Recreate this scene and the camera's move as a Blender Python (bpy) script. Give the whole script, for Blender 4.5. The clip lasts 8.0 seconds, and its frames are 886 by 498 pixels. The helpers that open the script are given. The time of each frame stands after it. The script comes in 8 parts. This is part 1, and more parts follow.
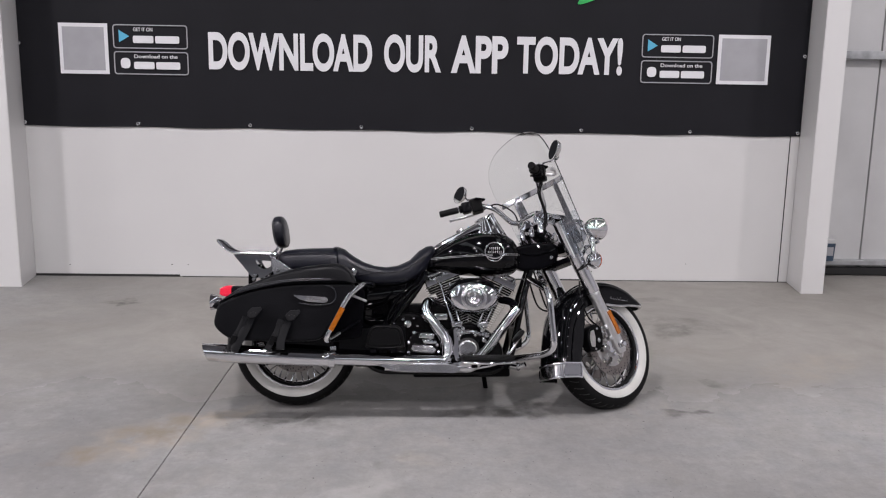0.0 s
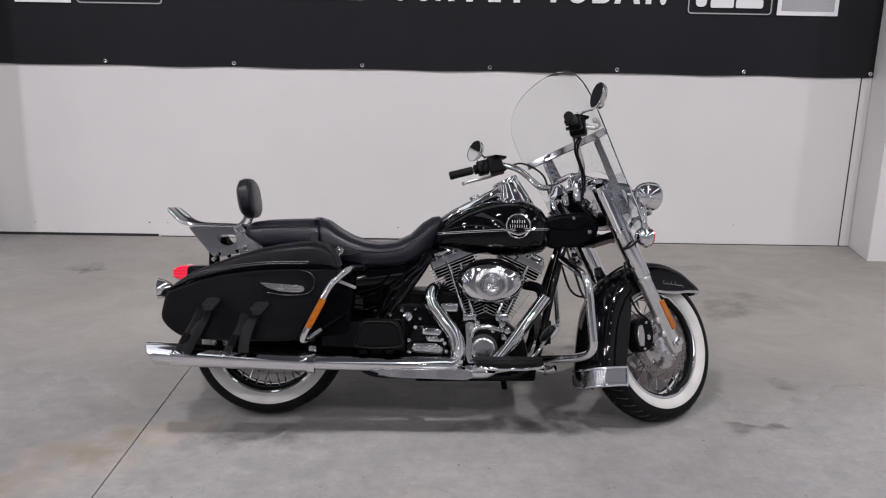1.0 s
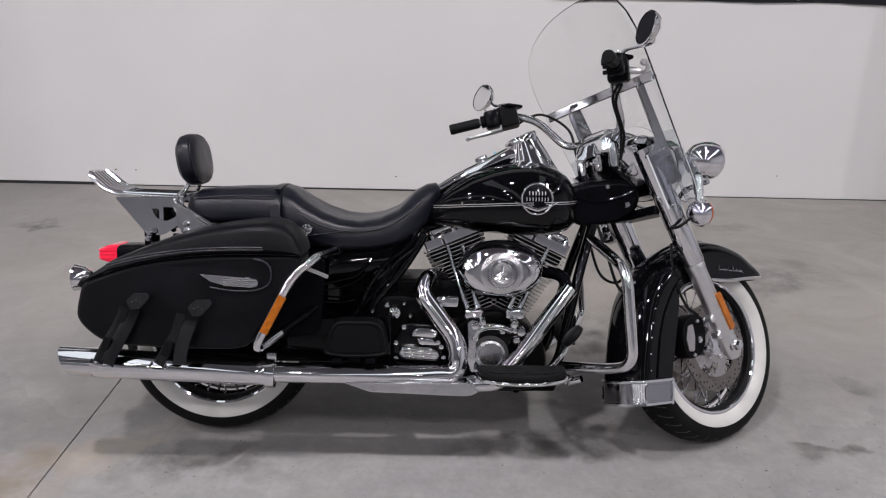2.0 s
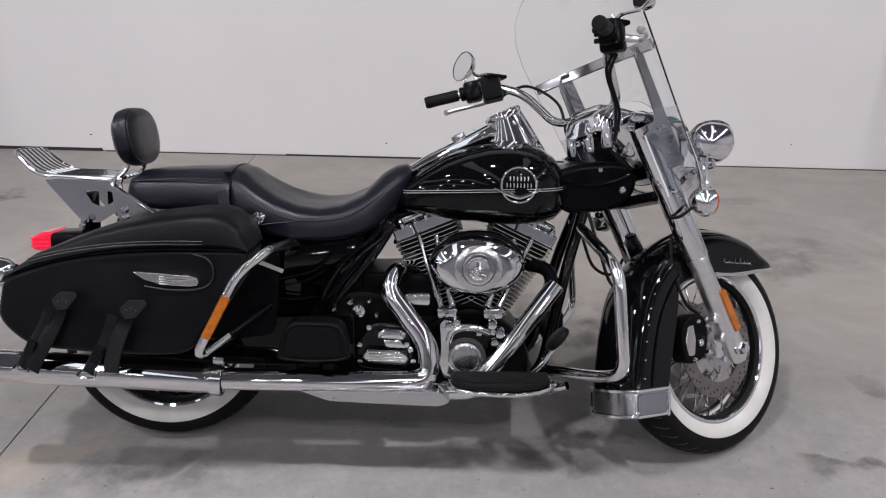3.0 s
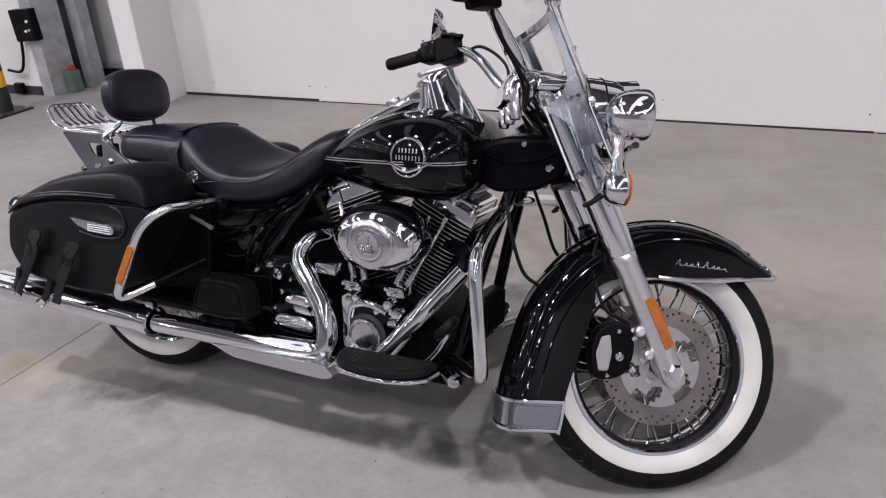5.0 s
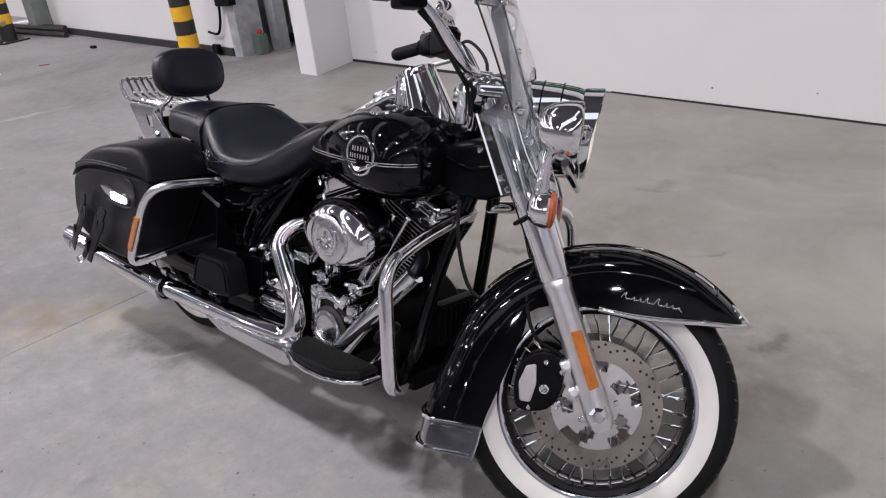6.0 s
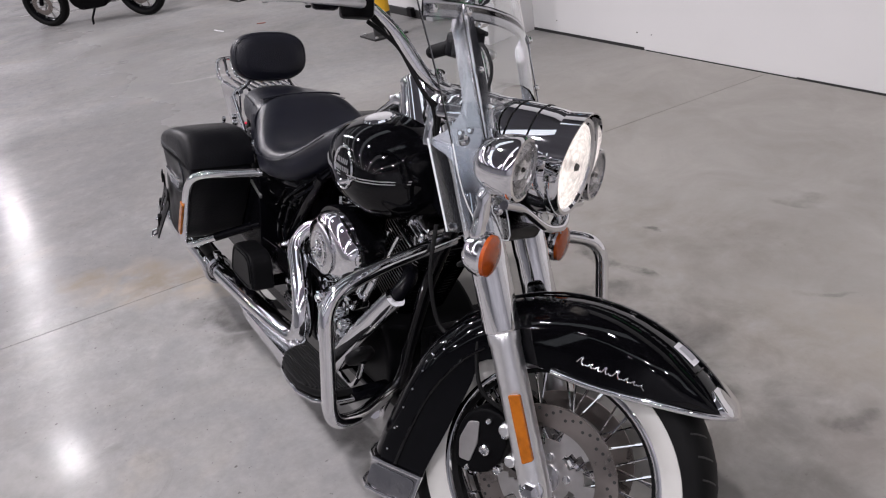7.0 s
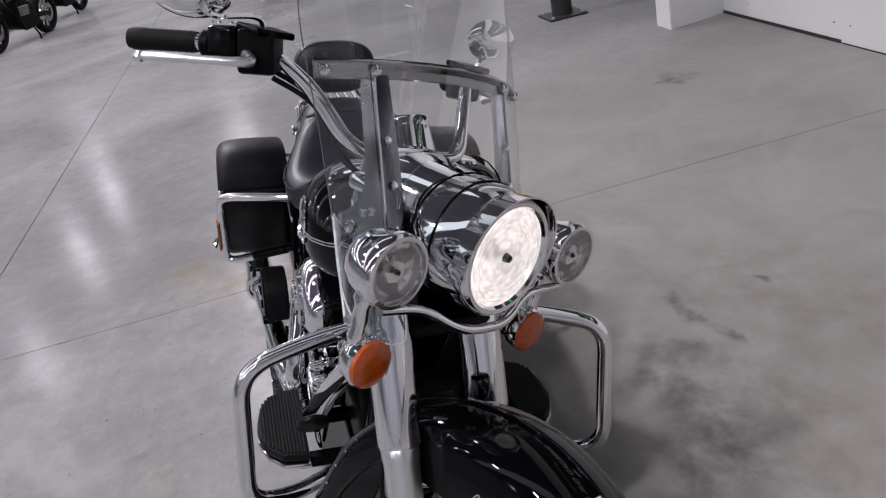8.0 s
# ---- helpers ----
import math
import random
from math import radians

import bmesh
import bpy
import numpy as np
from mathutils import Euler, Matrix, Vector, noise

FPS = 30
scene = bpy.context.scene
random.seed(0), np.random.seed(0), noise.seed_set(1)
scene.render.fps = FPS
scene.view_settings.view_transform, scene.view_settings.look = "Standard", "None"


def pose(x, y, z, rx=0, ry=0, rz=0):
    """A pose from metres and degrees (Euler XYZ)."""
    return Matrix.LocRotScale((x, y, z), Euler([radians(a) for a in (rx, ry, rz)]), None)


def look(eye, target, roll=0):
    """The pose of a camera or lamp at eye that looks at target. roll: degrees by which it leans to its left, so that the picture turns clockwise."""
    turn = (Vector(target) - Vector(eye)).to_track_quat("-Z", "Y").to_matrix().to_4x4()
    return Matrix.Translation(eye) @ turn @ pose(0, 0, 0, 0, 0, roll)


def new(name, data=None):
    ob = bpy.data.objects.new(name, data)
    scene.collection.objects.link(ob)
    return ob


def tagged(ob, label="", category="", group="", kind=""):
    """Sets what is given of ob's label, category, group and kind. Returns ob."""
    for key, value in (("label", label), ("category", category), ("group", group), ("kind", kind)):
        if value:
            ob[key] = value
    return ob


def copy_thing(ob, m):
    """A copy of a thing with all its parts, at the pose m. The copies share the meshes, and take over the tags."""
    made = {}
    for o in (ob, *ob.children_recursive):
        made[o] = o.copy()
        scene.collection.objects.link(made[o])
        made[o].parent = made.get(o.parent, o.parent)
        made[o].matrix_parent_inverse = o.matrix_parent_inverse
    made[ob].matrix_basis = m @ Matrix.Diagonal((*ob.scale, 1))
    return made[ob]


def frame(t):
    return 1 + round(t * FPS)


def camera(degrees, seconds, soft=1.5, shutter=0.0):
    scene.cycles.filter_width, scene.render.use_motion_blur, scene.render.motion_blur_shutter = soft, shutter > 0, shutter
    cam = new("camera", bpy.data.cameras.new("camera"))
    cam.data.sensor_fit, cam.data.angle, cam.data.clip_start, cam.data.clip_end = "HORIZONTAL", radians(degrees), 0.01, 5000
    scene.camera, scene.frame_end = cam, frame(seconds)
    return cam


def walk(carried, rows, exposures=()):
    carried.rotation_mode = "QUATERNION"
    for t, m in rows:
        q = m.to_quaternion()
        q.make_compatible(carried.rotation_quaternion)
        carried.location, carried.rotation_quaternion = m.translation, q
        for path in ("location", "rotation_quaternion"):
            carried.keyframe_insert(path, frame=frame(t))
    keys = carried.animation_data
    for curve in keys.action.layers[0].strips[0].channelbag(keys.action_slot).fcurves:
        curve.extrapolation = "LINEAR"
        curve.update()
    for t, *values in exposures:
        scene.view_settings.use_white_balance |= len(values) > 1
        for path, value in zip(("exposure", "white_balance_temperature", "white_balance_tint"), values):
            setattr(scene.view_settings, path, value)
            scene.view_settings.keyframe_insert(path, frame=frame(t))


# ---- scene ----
cam = camera(57.0, 8.0, soft=1.15)
PATH = [
    (0, (0.206, 0.211, 1.555), (0.265, 2.195, 1.198), 0.9),
    (0.5, (0.246, 0.645, 1.537), (0.281, 2.615, 1.108), 0.8),
    (1, (0.254, 1.097, 1.523), (0.276, 3.051, 1.024), 1.0),
    (1.5, (0.283, 1.512, 1.488), (0.296, 3.450, 0.929), 1.0),
    (1.7, (0.291, 1.648, 1.486), (0.299, 3.573, 0.887), 1.1),
    (2.8, (0.344, 2.127, 1.490), (0.341, 3.994, 0.730), 1.3),
    (3, (0.404, 2.137, 1.486), (0.387, 4.003, 0.724), 1.3),
    (3.5, (0.656, 2.149, 1.481), (0.415, 3.988, 0.686), -0.4),
    (4, (0.934, 2.267, 1.465), (0.545, 4.067, 0.642), -0.9),
    (4.5, (1.216, 2.417, 1.474), (0.627, 4.153, 0.634), -2.3),
    (5, (1.556, 2.571, 1.460), (0.693, 4.183, 0.609), -4.8),
    (5.2, (1.650, 2.637, 1.445), (0.739, 4.224, 0.598), -4.3),
    (6.3, (2.180, 3.225, 1.458), (0.752, 4.339, 0.572), -7.7),
    (6.5, (2.223, 3.336, 1.454), (0.742, 4.374, 0.563), -7.8),
    (7, (2.263, 3.661, 1.451), (0.631, 4.433, 0.551), -9.5),
    (7.5, (2.270, 3.994, 1.470), (0.532, 4.470, 0.566), -11.2),
    (8, (2.185, 4.300, 1.452), (0.389, 4.540, 0.568), -12.6),
]
walk(cam, [(t, look(eye, target, roll)) for t, eye, target, roll in PATH],
     ((0, -0.21, 6600, 9.8), (1.5, -0.21, 6570, 9.5), (3, -0.13, 6570, 9.5), (4.5, -0.06, 6550, 10), (6.5, -0.05, 6540, 11), (7.5, -0.08, 6480, 11.5), (8, -0.34, 6340, 12)))

# ---- light ----
world = bpy.data.worlds.new("world")
scene.world = world
world.use_nodes = True
world.node_tree.nodes["Background"].inputs[0].default_value = (0.75, 0.82, 0.9, 1)
world.node_tree.nodes["Background"].inputs[1].default_value = 0.03

CEILING = 6.4


def high_bay(x, y, power):
    """One compact high-bay lamp hanging under the roof."""
    data = bpy.data.lights.new("high_bay", "AREA")
    data.shape, data.size = "DISK", 0.32
    data.energy, data.color = power, (1.0, 0.952, 1.005)
    ob = new("high_bay", data)
    ob.matrix_world = pose(x, y, CEILING - 0.45)
    return ob


# high-bay lamps in rows along the hall
for row_y, first_x, step, power in ((2.5, -21.8, 4.15, 205), (-1.85, -22.75, 4.95, 128), (-6.2, -21.8, 4.5, 85), (-10.5, -22.3, 4.5, 75)):
    for k in range(8):
        if first_x + step * k < 10.0:
            high_bay(first_x + step * k, row_y, power)

# ---- building tools ----
def part(name, bm, material, parent=None, label="", m=None, sharp=38):
    """Links a bmesh as one mesh object, under a thing or a part."""
    bmesh.ops.remove_doubles(bm, verts=bm.verts, dist=1e-6)
    bmesh.ops.recalc_face_normals(bm, faces=bm.faces)
    me = bpy.data.meshes.new(name)
    bm.to_mesh(me)
    bm.free()
    me.polygons.foreach_set("use_smooth", [True] * len(me.polygons))
    me.set_sharp_from_angle(angle=radians(sharp))
    me.materials.append(material)
    ob = new(name, me)
    areas = [p.area for p in me.polygons]
    if len(areas) > 12 and max(areas) > 0.10 * sum(areas):
        # broad flat faces stay flat up to their rounded edges
        wn = ob.modifiers.new("flat_faces", "WEIGHTED_NORMAL")
        wn.keep_sharp = True
    if parent is not None:
        ob.parent = parent
    if m is not None:
        ob.matrix_basis = m
    if label:
        tagged(ob, label)
    return ob


def thing(name, m, label, category, group="", kind=""):
    ob = new(name)
    ob.empty_display_size = 0.1
    ob.matrix_world = m
    return tagged(ob, label, category, group, kind)


def box(bm, c, s, bevel=0.0, m=None, seg=2):
    """A block of size s about c, its edges rounded."""
    made = bmesh.ops.create_cube(bm, size=1)["verts"]
    for v in made:
        v.co = Vector((v.co.x * s[0] + c[0], v.co.y * s[1] + c[1], v.co.z * s[2] + c[2]))
    if m is not None:
        bmesh.ops.transform(bm, matrix=m, verts=made)
    if bevel:
        edges = list({e for v in made for e in v.link_edges})
        bmesh.ops.bevel(bm, geom=edges, offset=bevel, segments=seg, affect="EDGES", profile=0.5, clamp_overlap=True)
    return bm


def lathe(bm, profile, m, seg=32, closed=False):
    """Turns a profile of (radius, along) about the z axis of m."""
    rows = []
    for r, z in profile:
        if r < 1e-6:
            rows.append([bm.verts.new(m @ Vector((0, 0, z)))])
        else:
            rows.append([bm.verts.new(m @ Vector((r * math.cos(2 * math.pi * k / seg), r * math.sin(2 * math.pi * k / seg), z))) for k in range(seg)])
    pairs = list(zip(rows, rows[1:]))
    if closed:
        pairs.append((rows[-1], rows[0]))
    for a, b in pairs:
        for k in range(seg):
            j = (k + 1) % seg
            if len(a) == 1 and len(b) == 1:
                continue
            if len(a) == 1:
                bm.faces.new((a[0], b[k], b[j]))
            elif len(b) == 1:
                bm.faces.new((a[k], a[j], b[0]))
            else:
                bm.faces.new((a[k], a[j], b[j], b[k]))
    return bm


def axis(origin, way, up=(0, 0, 1)):
    """A pose whose z axis runs along way."""
    z = Vector(way).normalized()
    u = Vector(up)
    if abs(z.dot(u)) > 0.98:
        u = Vector((1, 0, 0))
    x = u.cross(z).normalized()
    y = z.cross(x)
    return Matrix(((x.x, y.x, z.x, origin[0]), (x.y, y.y, z.y, origin[1]), (x.z, y.z, z.z, origin[2]), (0, 0, 0, 1)))


def rod(bm, a, b, r, seg=10, r2=None):
    a, b = Vector(a), Vector(b)
    length = (b - a).length
    r2 = r if r2 is None else r2
    return lathe(bm, [(0, 0), (r, 0), (r2, length), (0, length)], axis(a, b - a), seg)


def smooth_path(points, sub=6):
    pts = [Vector(p) for p in points]
    if len(pts) < 3:
        return pts
    out = []
    for i in range(len(pts) - 1):
        p0, p1, p2, p3 = pts[max(i - 1, 0)], pts[i], pts[i + 1], pts[min(i + 2, len(pts) - 1)]
        for k in range(sub):
            t = k / sub
            out.append(0.5 * (2 * p1 + (p2 - p0) * t + (2 * p0 - 5 * p1 + 4 * p2 - p3) * t * t + (3 * p1 - p0 - 3 * p2 + p3) * t ** 3))
    out.append(pts[-1])
    return out


def bent(points, radius, sub=5):
    """A path of straight runs with rounded corners, as a bent pipe has."""
    pts = [Vector(p) for p in points]
    out = [pts[0]]
    for a, b, c in zip(pts, pts[1:], pts[2:]):
        u, v = (a - b), (c - b)
        d = min(radius, u.length * 0.48, v.length * 0.48)
        p, q = b + u.normalized() * d, b + v.normalized() * d
        for k in range(sub + 1):
            t = k / sub
            out.append((1 - t) ** 2 * p + 2 * t * (1 - t) * b + t * t * q)
    out.append(pts[-1])
    return out


def tube(bm, path, r, seg=10, flat=None, cap=True, up=None):
    """Sweeps a round (or, with flat, an oval: width and thickness) section along a path; r may be a list."""
    pts = [Vector(p) for p in path]
    n = len(pts)
    radii = r if isinstance(r, (list, tuple)) else [r] * n
    if len(radii) != n:
        radii = list(np.interp(np.linspace(0, 1, n), np.linspace(0, 1, len(radii)), radii))
    side = None
    rings = []
    for i, p in enumerate(pts):
        t = (pts[min(i + 1, n - 1)] - pts[max(i - 1, 0)]).normalized()
        if up is not None:
            side = Vector(up).cross(t).normalized()
        elif side is None:
            ref = Vector((0, 0, 1)) if abs(t.z) < 0.9 else Vector((1, 0, 0))
            side = ref.cross(t).normalized()
        else:
            side = (side - t * side.dot(t)).normalized()
        other = t.cross(side)
        ring = []
        for k in range(seg):
            a = 2 * math.pi * k / seg
            c, s = math.cos(a), math.sin(a)
            if flat:
                c, s = math.copysign(abs(c) ** 0.35, c) * flat[0] / 2, math.copysign(abs(s) ** 0.6, s) * flat[1] / 2
                ring.append(bm.verts.new(p + side * c * radii[i] + other * s * radii[i]))
            else:
                ring.append(bm.verts.new(p + (side * c + other * s) * radii[i]))
        rings.append(ring)
    for a, b in zip(rings, rings[1:]):
        for k in range(seg):
            j = (k + 1) % seg
            bm.faces.new((a[k], a[j], b[j], b[k]))
    if cap:
        bm.faces.new(rings[0])
        bm.faces.new(rings[-1])
    return bm


def loft(bm, rings, cap=True, closed=True):
    rows = [[bm.verts.new(Vector(p)) for p in ring] for ring in rings]
    for a, b in zip(rows, rows[1:]):
        n = len(a)
        for k in range(n if closed else n - 1):
            j = (k + 1) % n
            bm.faces.new((a[k], a[j], b[j], b[k]))
    if cap and closed:
        bm.faces.new(rows[0])
        bm.faces.new(rows[-1])
    return bm


def oval(cx, cy, cz, hw, hh, n=2.4, count=28, flatten=1.0):
    """A rounded section across x: half width hw, half height hh."""
    ring = []
    for k in range(count):
        a = 2 * math.pi * k / count
        c, s = math.cos(a), math.sin(a)
        ring.append((cx, cy + hw * math.copysign(abs(c) ** (2 / n), c), cz + (hh if s > 0 else hh * flatten) * math.copysign(abs(s) ** (2 / n), s)))
    return ring


def slab(bm, outline, y0, y1, bevel=0.0, seg=2, m=None):
    """A plate cut to an outline in x and z, from y0 to y1, its edges rounded."""
    a = [bm.verts.new(Vector((x, y0, z))) for x, z in outline]
    b = [bm.verts.new(Vector((x, y1, z))) for x, z in outline]
    n = len(a)
    faces = [bm.faces.new(a), bm.faces.new(b)]
    for k in range(n):
        j = (k + 1) % n
        faces.append(bm.faces.new((a[k], a[j], b[j], b[k])))
    verts = a + b
    if m is not None:
        bmesh.ops.transform(bm, matrix=m, verts=verts)
    if bevel:
        bmesh.ops.recalc_face_normals(bm, faces=faces)
        edges = [e for e in {e for v in verts for e in v.link_edges} if sum(f in (faces[0], faces[1]) for f in e.link_faces) == 1]
        bmesh.ops.bevel(bm, geom=edges, offset=bevel, segments=seg, affect="EDGES", profile=0.5, clamp_overlap=True)
    return bm


def rounded(outline, radius, sub=4):
    """An outline with its corners rounded off."""
    pts = [Vector((x, z, 0)) for x, z in outline]
    out = []
    n = len(pts)
    for i in range(n):
        a, b, c = pts[i - 1], pts[i], pts[(i + 1) % n]
        u, v = a - b, c - b
        d = min(radius, u.length * 0.45, v.length * 0.45)
        p, q = b + u.normalized() * d, b + v.normalized() * d
        for k in range(sub + 1):
            t = k / sub
            w = (1 - t) ** 2 * p + 2 * t * (1 - t) * b + t * t * q
            out.append((w.x, w.y))
    return out


def curve_outline(points, sub=5):
    """A closed smooth outline through points."""
    pts = [Vector((x, z, 0)) for x, z in points]
    n = len(pts)
    out = []
    for i in range(n):
        p0, p1, p2, p3 = pts[i - 1], pts[i], pts[(i + 1) % n], pts[(i + 2) % n]
        for k in range(sub):
            t = k / sub
            w = 0.5 * (2 * p1 + (p2 - p0) * t + (2 * p0 - 5 * p1 + 4 * p2 - p3) * t * t + (3 * p1 - p0 - 3 * p2 + p3) * t ** 3)
            out.append((w.x, w.y))
    return out


# ---- materials ----
def material(name, colour, rough=0.5, metal=0.0, coat=0.0, spec=0.5, vary=0.0, scale=8.0, bump=0.0, bump_scale=60.0, rough_vary=0.0,
             transmission=0.0, ior=1.45, emit=None, emit_strength=0.0, bump_detail=4.0, coat_ior=1.5, sheen=0.0):
    mat = bpy.data.materials.new(name)
    mat.use_nodes = True
    nodes, links = mat.node_tree.nodes, mat.node_tree.links
    b = nodes["Principled BSDF"]
    b.inputs["Base Color"].default_value = (*colour, 1)
    b.inputs["Roughness"].default_value = rough
    b.inputs["Metallic"].default_value = metal
    b.inputs["Coat Weight"].default_value = coat
    b.inputs["Coat Roughness"].default_value = 0.03
    b.inputs["Coat IOR"].default_value = coat_ior
    b.inputs["Specular IOR Level"].default_value = spec
    b.inputs["Transmission Weight"].default_value = transmission
    b.inputs["IOR"].default_value = ior
    b.inputs["Sheen Weight"].default_value, b.inputs["Sheen Roughness"].default_value = sheen, 0.35
    if emit:
        b.inputs["Emission Color"].default_value = (*emit, 1)
        b.inputs["Emission Strength"].default_value = emit_strength
    coord = nodes.new("ShaderNodeTexCoord")
    if vary or rough_vary:
        tex = nodes.new("ShaderNodeTexNoise")
        tex.inputs["Scale"].default_value, tex.inputs["Detail"].default_value = scale, 6
        links.new(coord.outputs["Object"], tex.inputs["Vector"])
        if vary:
            ramp = nodes.new("ShaderNodeMapRange")
            ramp.inputs["From Min"].default_value, ramp.inputs["From Max"].default_value = 0.3, 0.7
            ramp.inputs["To Min"].default_value, ramp.inputs["To Max"].default_value = 1 - vary, 1 + vary
            links.new(tex.outputs["Fac"], ramp.inputs["Value"])
            mul = nodes.new("ShaderNodeVectorMath")
            mul.operation = "SCALE"
            mul.inputs[0].default_value = colour
            links.new(ramp.outputs["Result"], mul.inputs["Scale"])
            links.new(mul.outputs["Vector"], b.inputs["Base Color"])
        if rough_vary:
            rr = nodes.new("ShaderNodeMapRange")
            rr.inputs["From Min"].default_value, rr.inputs["From Max"].default_value = 0.3, 0.7
            rr.inputs["To Min"].default_value, rr.inputs["To Max"].default_value = max(rough - rough_vary, 0.02), rough + rough_vary
            links.new(tex.outputs["Fac"], rr.inputs["Value"])
            links.new(rr.outputs["Result"], b.inputs["Roughness"])
    if bump:
        t2 = nodes.new("ShaderNodeTexNoise")
        t2.inputs["Scale"].default_value, t2.inputs["Detail"].default_value = bump_scale, bump_detail
        links.new(coord.outputs["Object"], t2.inputs["Vector"])
        bp = nodes.new("ShaderNodeBump")
        bp.inputs["Strength"].default_value, bp.inputs["Distance"].default_value = bump, 0.002
        links.new(t2.outputs["Fac"], bp.inputs["Height"])
        links.new(bp.outputs["Normal"], b.inputs["Normal"])
    return mat


CHROME = material("chrome", (0.82, 0.82, 0.84), 0.04, 1.0, rough_vary=0.02, scale=12)
BRACKET = material("polished_bracket_steel", (0.48, 0.48, 0.51), 0.14, 1.0, rough_vary=0.06, scale=18)
CHROME_DULL = material("brushed_chrome", (0.66, 0.66, 0.68), 0.2, 1.0, rough_vary=0.08, scale=24)
SILVER = material("silver_paint", (0.82, 0.82, 0.83), 0.30, 1.0, vary=0.05, scale=40)
CHROME_CAST = material("cast_chrome", (0.80, 0.80, 0.82), 0.07, 1.0, rough_vary=0.05, scale=30, bump=0.30, bump_scale=26, bump_detail=3)
ALLOY = material("cast_alloy", (0.62, 0.62, 0.62), 0.32, 0.9, vary=0.12, scale=40, bump=0.1, bump_scale=200)
WING_ACRYLIC = material("scuffed_clear_acrylic", (0.84, 0.87, 0.90), 0.015, 0.0, transmission=1.0, ior=1.62)
PALE_EDGE = material("polished_acrylic_edge", (0.55, 0.57, 0.58), 0.15, coat=0.5)
STEEL = material("disc_steel", (0.28, 0.25, 0.235), 0.3, 1.0, vary=0.12, scale=20, rough_vary=0.06)
BLACK_GLOSS = material("black_lacquer", (0.0015, 0.0015, 0.002), 0.3, 0.0, coat=1.0, spec=0.0, coat_ior=1.37, bump=0.01, bump_scale=3)
BLACK_SATIN = material("black_satin_paint", (0.0022, 0.0022, 0.0032), 0.26, 0.0, vary=0.2, scale=20, spec=0.08)
BLACK_CAST = material("black_wrinkle_paint", (0.0018, 0.0018, 0.0022), 0.40, 0.0, bump=0.25, bump_scale=350, spec=0.08)
LEATHER = material("black_leather", (0.0042, 0.0047, 0.0095), 0.36, 0.0, spec=0.42, vary=0.2, scale=9, bump=0.35, bump_scale=260, rough_vary=0.08)
LEATHER_SOFT = material("black_bag_leather", (0.0026, 0.0027, 0.0038), 0.40, 0.0, spec=0.15, sheen=0.03, vary=0.25, scale=7, bump=0.35, bump_scale=150, rough_vary=0.1)
RUBBER = material("black_rubber", (0.0045, 0.0045, 0.0048), 0.6, 0.0, spec=0.15, vary=0.2, scale=14, bump=0.2, bump_scale=120)
WHITEWALL = material("whitewall_rubber", (0.485, 0.48, 0.46), 0.5, 0.0, vary=0.07, scale=12, bump=0.08, bump_scale=80)
AMBER = material("amber_lens", (0.31, 0.088, 0.004), 0.2, 0.0, coat=0.6, vary=0.22, scale=70)
AMBER_DEEP = material("deep_amber_lens", (0.36, 0.060, 0.004), 0.2, 0.0, coat=0.6, vary=0.15, scale=90, bump=0.3, bump_scale=220)
RED_LENS = material("red_lens", (0.6, 0.01, 0.03), 0.15, 0.0, coat=0.6, emit=(1.0, 0.02, 0.10), emit_strength=0.3)
PLASTIC = material("black_plastic", (0.0035, 0.0035, 0.004), 0.42, 0.0, spec=0.12, bump=0.08, bump_scale=300)

